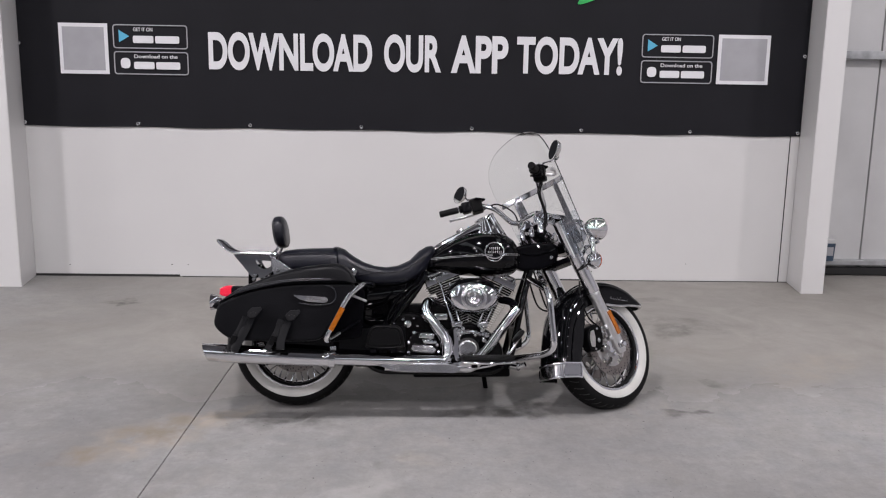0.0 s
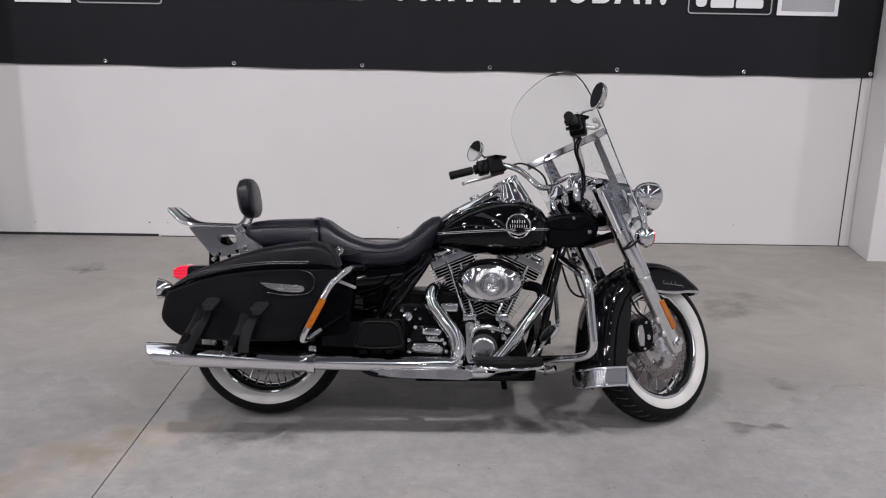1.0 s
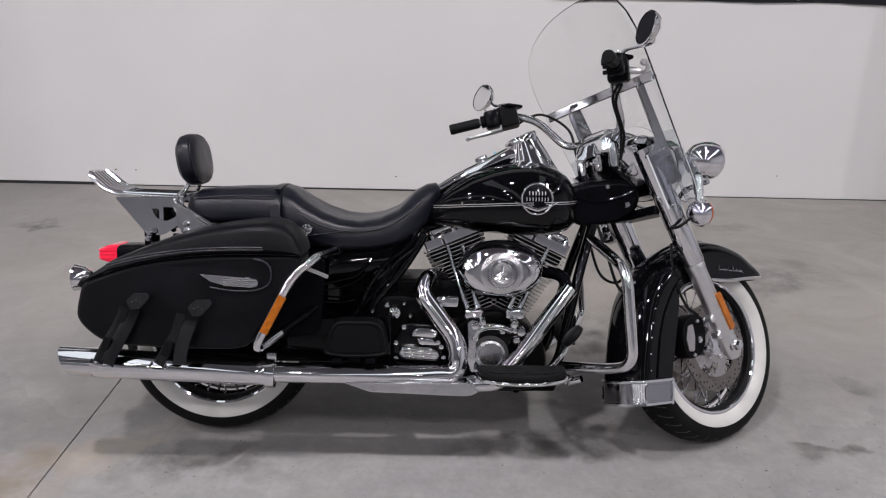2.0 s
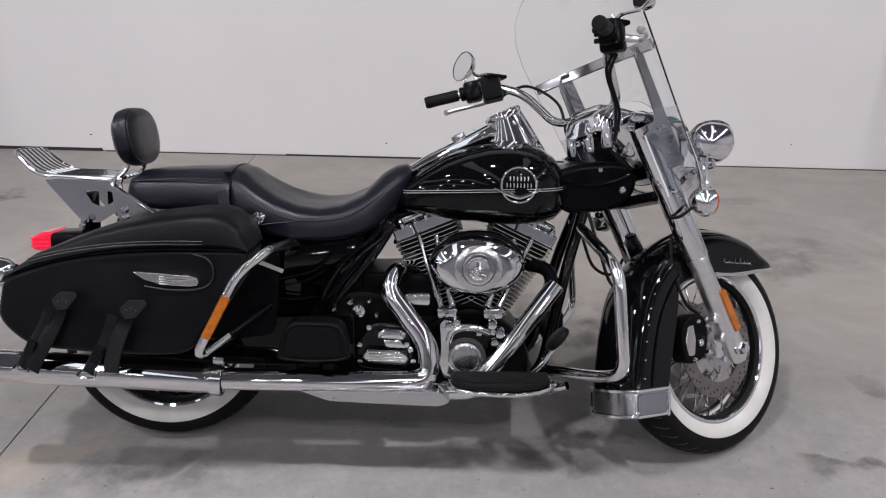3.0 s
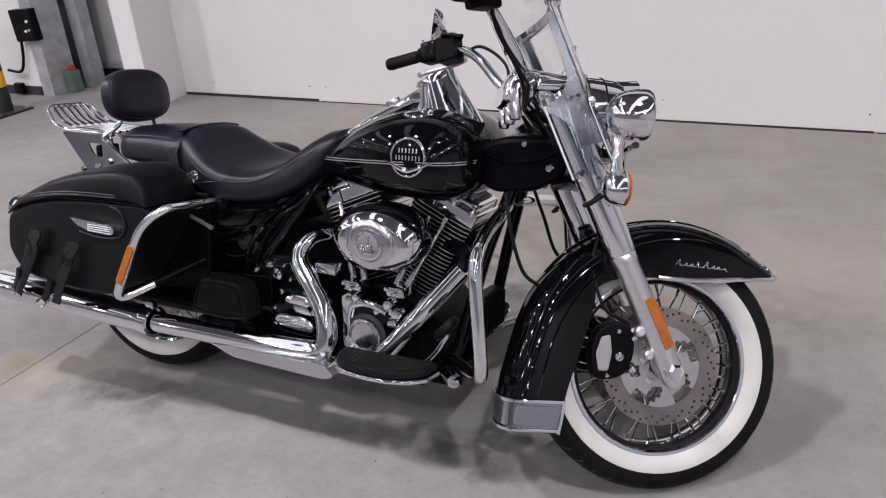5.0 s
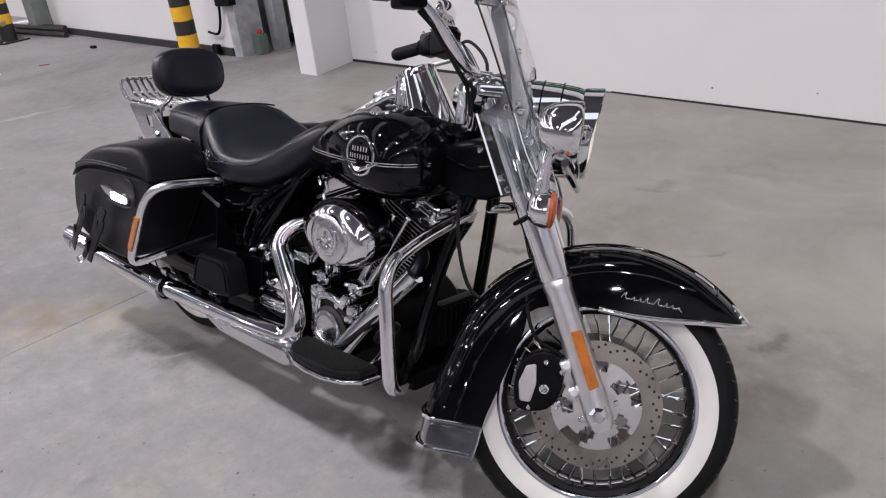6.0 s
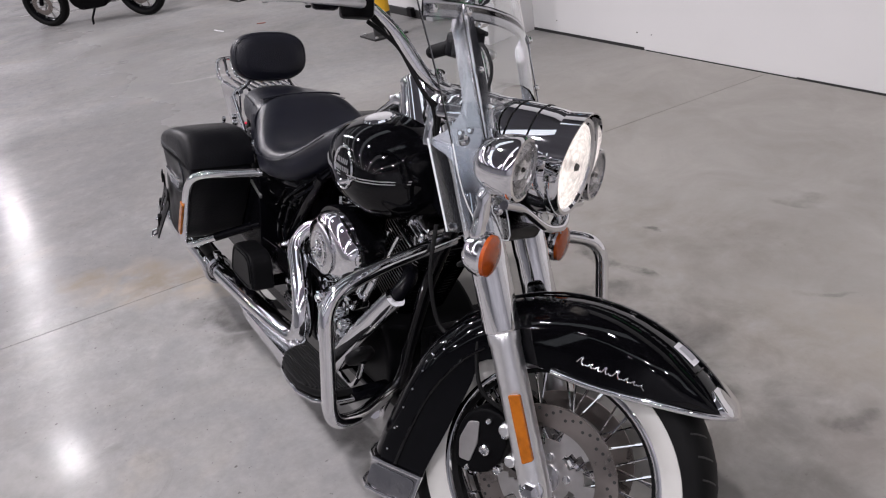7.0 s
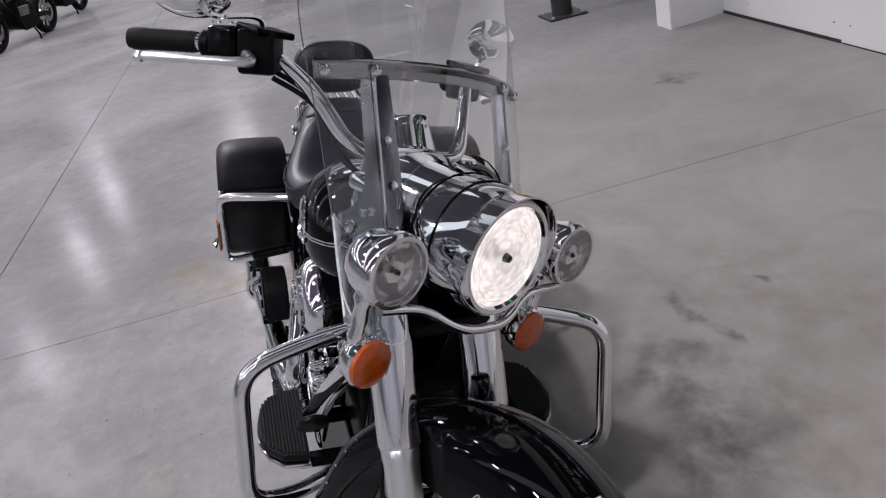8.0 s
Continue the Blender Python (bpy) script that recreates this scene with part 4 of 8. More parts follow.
def on_fender(ang, y, drop, out=0.003):
    """A point on the fender's outside at that angle, drop below the crown."""
    r = np.interp(ang, [k[0] for k in F_STATIONS], [k[1] for k in F_STATIONS])
    a = radians(ang)
    return FF + Vector((math.cos(a), 0, math.sin(a))) * (r - drop + 0) + Vector((0, y + math.copysign(out, y), 0))


for s in (-1, 1):
    bm = bmesh.new()
    shell_ = round_wheel(F_STATIONS, FF)
    low_edge, half_wide = smooth_path([st[1] for st in shell_], 3), smooth_path([(st[2], 0, 0) for st in shell_], 3)
    tube(bm, smooth_path([p + Vector((0, s * (w.x + 0.002), 0.003)) for p, w in zip(low_edge[1:23], half_wide[1:23])], 2), 0.0066, 10)
    part("trim", bm, CHROME, mud, "chrome trim strip")
    # chrome script on the flank, drawn as a looping stroke
    bm = bmesh.new()
    stroke = []
    for k, (tall, wide_) in enumerate(((0.013, 0.020), (0.006, 0.013), (0.006, 0.013), (0.011, 0.014), (0.014, 0.021), (0.007, 0.011), (0.006, 0.013), (0.004, 0.014))):
        x0 = (0.0, 0.022, 0.036, 0.050, 0.070, 0.093, 0.105, 0.119)[k]
        stroke += [(x0, 0.001), (x0 + wide_ * 0.35, tall * 0.9), (x0 + wide_ * 0.55, tall), (x0 + wide_ * 0.45, tall * 0.5), (x0 + wide_ * 0.6, 0.0), (x0 + wide_ * 0.9, 0.0015 if k < 7 else -0.004)]
    path = []
    for x, z in stroke:
        u = x / 0.137 if s < 0 else 1 - x / 0.137
        path.append(Vector((1.605 + 0.137 * u, s * (0.0968 - 0.006 * max(u - 0.55, 0)), 0.531 - 0.008 * u + z)))
    tube(bm, smooth_path(path, 4), 0.0013, 6)
    part("script", bm, CHROME, mud, "chrome script badge")
# chrome tip ornament, crown bead, parking label, rear flap
part("fender_tip", guard_sheet(round_wheel(((36.8, 0.377, 0.030, 0.008), (38, 0.377, 0.050, 0.014), (39.5, 0.376, 0.058, 0.018), (41, 0.374, 0.062, 0.020), (45, 0.370, 0.058, 0.016), (47, 0.366, 0.050, 0.010)), FF), 0.004), CHROME, mud, "chrome tip cap on the fender's nose")
bm = bmesh.new()
tube(bm, [on_fender(a, 0.0, -0.003, 0) for a in range(42, 150, 6)], 1.0, 8, flat=(0.012, 0.006))
part("crown_bead", bm, BLACK_GLOSS, mud)
bm = bmesh.new()
for_label = [[on_fender(a, y, -0.0022 + 2.7 * y * y, 0) for a in (55.5, 59.5, 63.5)] for y in (-0.042, -0.028, -0.013, 0.004)]
grid = [[bm.verts.new(p) for p in row] for row in for_label]
for a, b in zip(grid, grid[1:]):
    for k in range(2):
        bm.faces.new((a[k], a[k + 1], b[k + 1], b[k]))
part("label", bm, PRINT_WHITE, mud, "small white paper label")
bm = bmesh.new()
patch_ = [[bm.verts.new(on_fender(a, y, -0.0030 + 2.7 * y * y, 0)) for a in (57, 59.5, 62)] for y in (-0.034, -0.020, -0.006)]
for a, b in zip(patch_, patch_[1:]):
    for k in range(2):
        bm.faces.new((a[k], a[k + 1], b[k + 1], b[k]))
part("print_patch", bm, PRINT_GREY, mud)
bm = bmesh.new()
tube(bm, [on_fender(53.5, y, -0.0015 + 3.1 * y * y, 0) for y in np.linspace(-0.06, 0.06, 13)], 0.0022, 6)
part("crown_seam", bm, BLACK_GLOSS, mud)
# the flap under the fender's back edge, framed in chrome
SMOKED = material("dark_polished_steel", (0.40, 0.40, 0.42), 0.14, 1.0, rough_vary=0.08, scale=30, bump=0.35, bump_scale=14, bump_detail=3)
flap = part("fender_flap", guard_sheet((((1.198, 0, 0.190), (1.348, 0, 0.190), 0.0965), ((1.194, 0, 0.116), (1.337, 0, 0.116), 0.096)), 0.004), SMOKED, mud, "dark polished fender flap panel with a chrome frame")


def flap_path(z, x_back, x_front, hw):
    half = [(x_front, hw), (x_back + 0.06, hw), (x_back + 0.03, hw * 0.97), (x_back + 0.010, hw * 0.75), (x_back, hw * 0.4), (x_back - 0.002, 0)]
    return [Vector((x, -y, z)) for x, y in half] + [Vector((x, y, z)) for x, y in reversed(half[:-1])]


for z, xb, xf in ((0.188, 1.198, 1.348), (0.119, 1.194, 1.338)):
    bm = bmesh.new()
    tube(bm, flap_path(z, xb - 0.002, xf, 0.0985), 1.0, 8, flat=(0.006, 0.009), up=(0, 0, 1))
    part("chrome_edge", bm, CHROME, mud)
for s in (-1, 1):
    bm = bmesh.new()
    tube(bm, [(1.344, s * 0.0985, 0.19), (1.340, s * 0.0985, 0.15), (1.333, s * 0.0985, 0.112)], 1.0, 8, flat=(0.008, 0.006), up=(0, 1, 0))
    part("chrome_edge", bm, CHROME, mud)
    bm = bmesh.new()
    slab(bm, rounded([(1.222, 0.130), (1.326, 0.128), (1.334, 0.176), (1.226, 0.178)], 0.012), s * 0.0965, s * 0.0985, bevel=0.001)
    part("flap_plate", bm, SMOKED, mud)
# chrome dots along the fender's back edge, shaped in place of lamp reflections
for s in (-1, 1):
    for x, z in ((1.335, 0.485), (1.315, 0.45), (1.298, 0.41), (1.284, 0.365), (1.272, 0.32), (1.262, 0.27), (1.255, 0.22)):
        bm = bmesh.new()
        lathe(bm, [(0, 0), (0.003, 0), (0.0024, 0.002), (0, 0.0026)], axis((x, s * 0.0958, z), (0, s, 0)), 8)
        part("rivet_glint", bm, CHROME, mud)
    bm = bmesh.new()
    tube(bm, smooth_path([(1.42, s * 0.097, 0.50), (1.375, s * 0.097, 0.455), (1.325, s * 0.097, 0.37), (1.295, s * 0.0965, 0.27), (1.28, s * 0.096, 0.195)]), 0.0035, 6)
    part("stay", bm, BLACK_GLOSS, mud)

# -- headlamp nacelle --
HX, HZ = 1.480, 0.880
bm = bmesh.new()
rings = []
for x, zc, hw, hh in ((1.432, 0.880, 0.088, 0.088), (1.462, 0.880, 0.092, 0.092), (1.464, 0.880, 0.101, 0.101), (1.445, 0.880, 0.106, 0.106), (1.405, 0.882, 0.113, 0.107), (1.36, 0.888, 0.117, 0.101), (1.31, 0.90, 0.116, 0.089), (1.26, 0.928, 0.105, 0.066), (1.225, 0.945, 0.082, 0.036), (1.21, 0.952, 0.05, 0.018)):
    rings.append(oval(x, 0, zc, hw, hh, 2.15, 36))
loft(bm, rings)
nacelle = part("headlamp_nacelle", bm, CHROME, bike, "large chrome headlamp nacelle", m=STEER)
for x, zc, hw, hh in ((1.412, 0.8817, 0.1123, 0.1068), (1.368, 0.887, 0.1165, 0.102)):
    bm = bmesh.new()
    tube(bm, [Vector(p) for p in oval(x, 0, zc, hw, hh, 2.15, 36)] + [Vector((x, hw, zc))], 0.0020, 6, cap=False)
    part("seam", bm, BLACK_SATIN, nacelle)
LAMP_AX = axis((HX, 0, HZ), (1, 0, -0.02))
bm = bmesh.new()
lathe(bm, [(0.102, -0.022), (0.104, -0.008), (0.1015, 0.004), (0.097, 0.009), (0.090, 0.008), (0.0858, 0.003), (0.0858, -0.02)], LAMP_AX, 48, closed=True)
bezel = part("bezel", bm, CHROME, nacelle, "chrome headlamp ring")
# peaked visor over the lamp
bm = bmesh.new()
top, low = [], []
for k in range(25):
    a = radians(-20 + 220 * k / 24)
    reach = 0.005 + 0.019 * max(0, math.sin(radians(180 * k / 24))) ** 0.8
    c, s_ = math.cos(a), math.sin(a)
    top.append(((HX - 0.02, 0.1055 * c, HZ + 0.1055 * s_), (HX + reach, 0.1075 * c, HZ + 0.1075 * s_ + 0.003)))
for off in (0.0, -0.003):
    for q in top:
        low.append([Vector(q[0]) + Vector((0, q[0][1], q[0][2] - HZ)).normalized() * off, Vector(q[1]) + Vector((0, q[1][1], q[1][2] - HZ)).normalized() * off])
n = 25
vv = [[bm.verts.new(p) for p in pair] for pair in low]
for k in range(n - 1):
    bm.faces.new((vv[k][0], vv[k + 1][0], vv[k + 1][1], vv[k][1]))
    bm.faces.new((vv[n + k][0], vv[n + k][1], vv[n + k + 1][1], vv[n + k + 1][0]))
    bm.faces.new((vv[k][1], vv[k + 1][1], vv[n + k + 1][1], vv[n + k][1]))
part("visor", bm, CHROME, nacelle, "chrome peaked headlamp visor")
GLASS = material("clear_glass", (1, 1, 1), 0.02, 0.0, transmission=1.0, ior=1.45)
GLOW = material("lit_reflector", (0.75, 0.74, 0.72), 0.25, 0.5, emit=(1.0, 0.90, 0.86), emit_strength=0.9, vary=0.3, scale=30)
_glow = GLOW.node_tree
_cells = _glow.nodes.new("ShaderNodeTexVoronoi")
_cells.inputs["Scale"].default_value = 13
_range = _glow.nodes.new("ShaderNodeMapRange")
_range.inputs["To Min"].default_value, _range.inputs["To Max"].default_value = 0.98, 0.45
_range.inputs["From Max"].default_value = 0.8
_glow.links.new(_cells.outputs["Distance"], _range.inputs["Value"])
_glow.links.new(_range.outputs["Result"], _glow.nodes["Principled BSDF"].inputs["Emission Strength"])
REFLECTOR = material("lamp_reflector", (0.90, 0.89, 0.89), 0.10, 0.75, bump=0.6, bump_scale=60, bump_detail=1.0)
bm = bmesh.new()
lathe(bm, [(0.0855, 0.0), (0.074, -0.012), (0.046, -0.03), (0.02, -0.038), (0, -0.038)], LAMP_AX, 40)
part("reflector", bm, GLOW, nacelle, "brightly lit headlamp reflector")
bm = bmesh.new()
lathe(bm, [(0, -0.005), (0.006, -0.006), (0.0075, -0.03), (0, -0.032)], LAMP_AX, 20)
part("bulb_shield", bm, BLACK_SATIN, nacelle)
bm = bmesh.new()
lathe(bm, [(0.0855, 0.002), (0.070, 0.009), (0.043, 0.014), (0, 0.016), (0, 0.013), (0.043, 0.011), (0.070, 0.006), (0.0855, -0.001)], LAMP_AX, 40)
lens = part("lens", bm, GLASS, nacelle, "clear glass headlamp lens")
lens.visible_shadow = False
# -- passing lamps, light bar and turn signals --
bm = bmesh.new()
tube(bm, bent([(1.445, -0.225, 0.796), (1.445, -0.13, 0.79), (1.475, -0.055, 0.752), (1.475, 0.055, 0.752), (1.445, 0.13, 0.79), (1.445, 0.225, 0.796)], 0.04), 0.0085, 10)
part("light_bar", bm, CHROME, bike, "chrome tube carrying the lamps", m=STEER)
for s in (-1, 1):
    y = s * 0.224
    c = Vector((1.462, y, 0.864))
    bm = bmesh.new()
    lathe(bm, [(0, -0.088), (0.012, -0.0868), (0.024, -0.083), (0.035, -0.0755), (0.045, -0.0645), (0.0525, -0.049), (0.057, -0.031), (0.0595, -0.012), (0.060, 0.0), (0.057, 0.006), (0.051, 0.007), (0.050, 0.0), (0.048, -0.01)], axis(c, (1, 0, 0)), 32)
    lamp = part("passing_lamp", bm, CHROME, bike, "chrome bullet-shaped passing lamp", m=STEER)
    bm = bmesh.new()
    lathe(bm, [(0.050, -0.002), (0.043, -0.012), (0.031, -0.021), (0.016, -0.027), (0, -0.028)], axis(c, (1, 0, 0)), 11)
    part("reflector", bm, REFLECTOR, lamp, sharp=4)
    bm = bmesh.new()
    lathe(bm, [(0, -0.006), (0.0035, -0.007), (0.004, -0.02), (0, -0.021)], axis(c, (1, 0, 0)), 14)
    part("bulb", bm, BLACK_SATIN, lamp)
    bm = bmesh.new()
    lathe(bm, [(0.0505, 0.002), (0.035, 0.008), (0, 0.011), (0, 0.009), (0.035, 0.006), (0.0505, 0.0)], axis(c, (1, 0, 0)), 28)
    gl = part("lens", bm, GLASS, lamp)
    gl.visible_shadow = False
    bm = bmesh.new()
    lathe(bm, [(0, 0), (0.012, 0), (0.016, 0.012), (0.012, 0.026), (0.015, 0.04), (0.013, 0.062), (0.018, 0.075), (0.014, 0.09), (0, 0.09)], axis((1.405, y * 0.985, 0.725), (0, 0, 1)), 16)
    part("lamp_post", bm, CHROME, bike, m=STEER)
    sc = Vector((1.424, s * 0.204, 0.698))
    bm = bmesh.new()
    lathe(bm, [(0, -0.044), (0.014, -0.043), (0.028, -0.037), (0.038, -0.023), (0.0415, -0.007), (0.043, 0.0), (0.040, 0.004), (0, 0.004)], axis(sc, (1, 0, 0)), 30)
    sig = part("turn_signal", bm, CHROME, bike, "chrome bullet turn signal with flat amber lens", m=STEER)
    bm = bmesh.new()
    lathe(bm, [(0.040, 0.003), (0.039, 0.011), (0.032, 0.015), (0.018, 0.0175), (0, 0.0185)], axis(sc, (1, 0, 0)), 30)
    part("lens", bm, AMBER_DEEP, sig)
    bm = bmesh.new()
    tube(bm, smooth_path([(1.40, s * 0.19, 0.69), (1.36, s * 0.17, 0.66), (1.36, s * 0.13, 0.66)]), 0.005, 7)
    part("wire", bm, RUBBER, bike, m=STEER)

# -- windshield --
def shield(y, z):
    """A point of the screen: a sheet bowed about its own raked axis."""
    return Vector((1.326 - 0.45 * (z - 0.88), y, z)) + Vector((0.912, 0, 0.41)) * (1.12 * (0.06 - y * y))


ACRYLIC = material("clear_acrylic", (0.97, 0.985, 0.98), 0.0, 0.0, transmission=1.0, ior=1.42)
edge = [(0.715, 0.175), (0.74, 0.215), (0.80, 0.236), (0.88, 0.239), (0.95, 0.243), (1.02, 0.248), (1.10, 0.256), (1.18, 0.262), (1.25, 0.257), (1.30, 0.238), (1.34, 0.203), (1.37, 0.150), (1.387, 0.085), (1.393, 0.02)]
def shield_sheet(levels, count=10):
    """A sheet of the screen between levels of (height, inner and outer half width), on each side in turn."""
    bm = bmesh.new()
    for s in levels[1]:
        grid = []
        for z, w, inner in levels[0]:
            grid.append([bm.verts.new(shield(s * (inner + (w - inner) * k / count), z)) for k in range(count + 1)])
        for a, b in zip(grid, grid[1:]):
            for k in range(count):
                bm.faces.new((a[k], a[k + 1], b[k + 1], b[k]))
    bmesh.ops.remove_doubles(bm, verts=bm.verts, dist=1e-4)
    bmesh.ops.recalc_face_normals(bm, faces=bm.faces)
    bmesh.ops.solidify(bm, geom=bm.faces[:], thickness=0.004)
    return bm


upper = [(0.905, 0.2405, 0.138), (0.925, 0.2415, 0.133), (0.945, 0.2425, 0.122), (0.962, 0.2437, 0.104), (0.976, 0.2447, 0.078), (0.985, 0.2454, 0.045), (0.988, 0.2456, 0.0)] + [(z, w, 0.0) for z, w in edge if z > 1.0]
lower = [(z, w, 0.145) for z, w in edge if z < 0.9] + [(0.948, 0.243, 0.145)]
glass = part("windshield", shield_sheet((upper, (-1, 1))), ACRYLIC, bike, "clear acrylic windshield with metal braces", m=STEER, sharp=60)
glass.visible_shadow = False
for s in (-1, 1):
    wing = part("wing", shield_sheet((lower, (s,))), WING_ACRYLIC, glass, "clear lower wing of the windshield", sharp=60)
    wing.visible_shadow = False
bm = bmesh.new()
tube(bm, smooth_path([shield(-w, z) for z, w in ((0.90, 0.2395), (0.95, 0.243))] + [shield(-w, z) for z, w in edge[5:]] + [shield(w, z) for z, w in reversed(edge[10:])], 3), 0.0011, 6)
part("edge_strip", bm, material("shield_edge", (0.045, 0.047, 0.05), 0.3), glass)
for s in (-1, 1):
    bm = bmesh.new()
    tube(bm, smooth_path([shield(s * w, z) for z, w in reversed(edge[:4])] + [shield(s * 0.146, 0.718), shield(s * 0.145, 0.80), shield(s * 0.144, 0.88)], 3), 0.0014, 6)
    part("wing_edge", bm, PALE_EDGE, glass)
bm = bmesh.new()
tube(bm, [shield(y, 1.105) + Vector((-0.008, 0, 0)) for y in np.linspace(-0.245, 0.245, 25)], 1.0, 8, flat=(0.007, 0.032), up=(0, 0, 1))
brace = part("cross_brace", bm, BRACKET, glass, "flat polished cross brace")
for y in (-0.235, -0.16, 0.16, 0.235):
    bm = bmesh.new()
    lathe(bm, [(0, -0.004), (0.008, -0.004), (0.009, 0.004), (0.005, 0.008), (0, 0.009)], axis(shield(y, 1.105) + Vector((0.004, 0, 0)), (1, 0, 0.4)), 12)
    part("rivet_glint", bm, CHROME, brace)
for s in (-1, 1):
    # upright bracket: a flange against the screen, folded back into a side plate that broadens to its foot
    bm = bmesh.new()
    grid = []
    for z, y0, y1 in ((1.118, 0.163, 0.134), (1.05, 0.163, 0.130), (0.98, 0.163, 0.126), (0.93, 0.163, 0.125), (0.89, 0.163, 0.128), (0.865, 0.163, 0.138)):
        grid.append([bm.verts.new(shield(s * (y0 + (y1 - y0) * k / 5), z) + Vector((-0.007, 0, -0.003))) for k in range(6)])
    for a, b in zip(grid, grid[1:]):
        for k in range(5):
            bm.faces.new((a[k], a[k + 1], b[k + 1], b[k]))
    bmesh.ops.recalc_face_normals(bm, faces=bm.faces)
    bmesh.ops.solidify(bm, geom=bm.faces[:], thickness=0.004)
    blade = part("blade", bm, BRACKET, glass, "polished upright windshield bracket")
    front = [shield(s * 0.163, z) + Vector((0.003, 0, 0)) for z in (1.118, 1.07, 1.02, 0.97, 0.92, 0.87, 0.83, 0.80)]
    back = [(1.335, 0.792), (1.328, 0.812), (1.312, 0.835), (1.290, 0.852), (1.245, 0.871), (1.256, 0.886), (1.276, 0.902), (1.292, 0.932), (1.292, 0.961), (1.273, 1.010), (1.253, 1.058), (1.238, 1.098)]
    bm = bmesh.new()
    slab(bm, curve_outline([(p.x, p.z) for p in front] + back, 3), s * 0.161, s * 0.165)
    part("side_blade", bm, BRACKET, glass)
    for z, y in ((0.885, 0.215), (0.765, 0.165)):
        bm = bmesh.new()
        lathe(bm, [(0, -0.01), (0.010, -0.01), (0.0105, 0.003), (0.005, 0.008), (0, 0.008)], axis(shield(s * y, z) + Vector((0.002, 0, 0)), (1, 0, 0.4)), 14)
        part("wing_bolt", bm, CHROME, glass)
    for z, y in ((1.005, 0.150), (0.94, 0.146)):
        bm = bmesh.new()
        lathe(bm, [(0, 0), (0.007, 0), (0.007, 0.003), (0.004, 0.006), (0, 0.006)], axis(shield(s * y, z) + Vector((0.002, 0, 0)), (1, 0, 0.4)), 12)
        part("bolt", bm, CHROME, blade)
    for x, z in ((1.304, 0.900), (1.322, 0.908)):
        bm = bmesh.new()
        lathe(bm, [(0, -0.004), (0.007, -0.004), (0.007, 0.002), (0.004, 0.005), (0, 0.005)], axis((x, s * 0.165, z), (0, s, 0)), 12)
        part("bolt", bm, CHROME, blade)

# -- handlebar --
bm = bmesh.new()
half = [(1.215, 0.0, 0.972), (1.215, 0.118, 0.972), (1.197, 0.155, 0.984), (1.133, 0.207, 1.077), (1.078, 0.264, 1.107), (0.99, 0.335, 1.095), (0.905, 0.395, 1.076)]
right_half = [(1.215, -0.09, 0.972), (1.19, -0.128, 0.988), (1.128, -0.172, 1.064), (1.075, -0.228, 1.104), (0.99, -0.320, 1.095), (0.930, -0.363, 1.081)]
tube(bm, bent(list(reversed(right_half)) + half[1:], 0.06), 0.0135, 12)
bar = part("handlebar", bm, CHROME, bike, "chrome swept-back handlebar", m=STEER)
bm = bmesh.new()
box(bm, (1.215, 0, 0.965), (0.06, 0.13, 0.05), bevel=0.014)
part("clamp", bm, CHROME, bar)
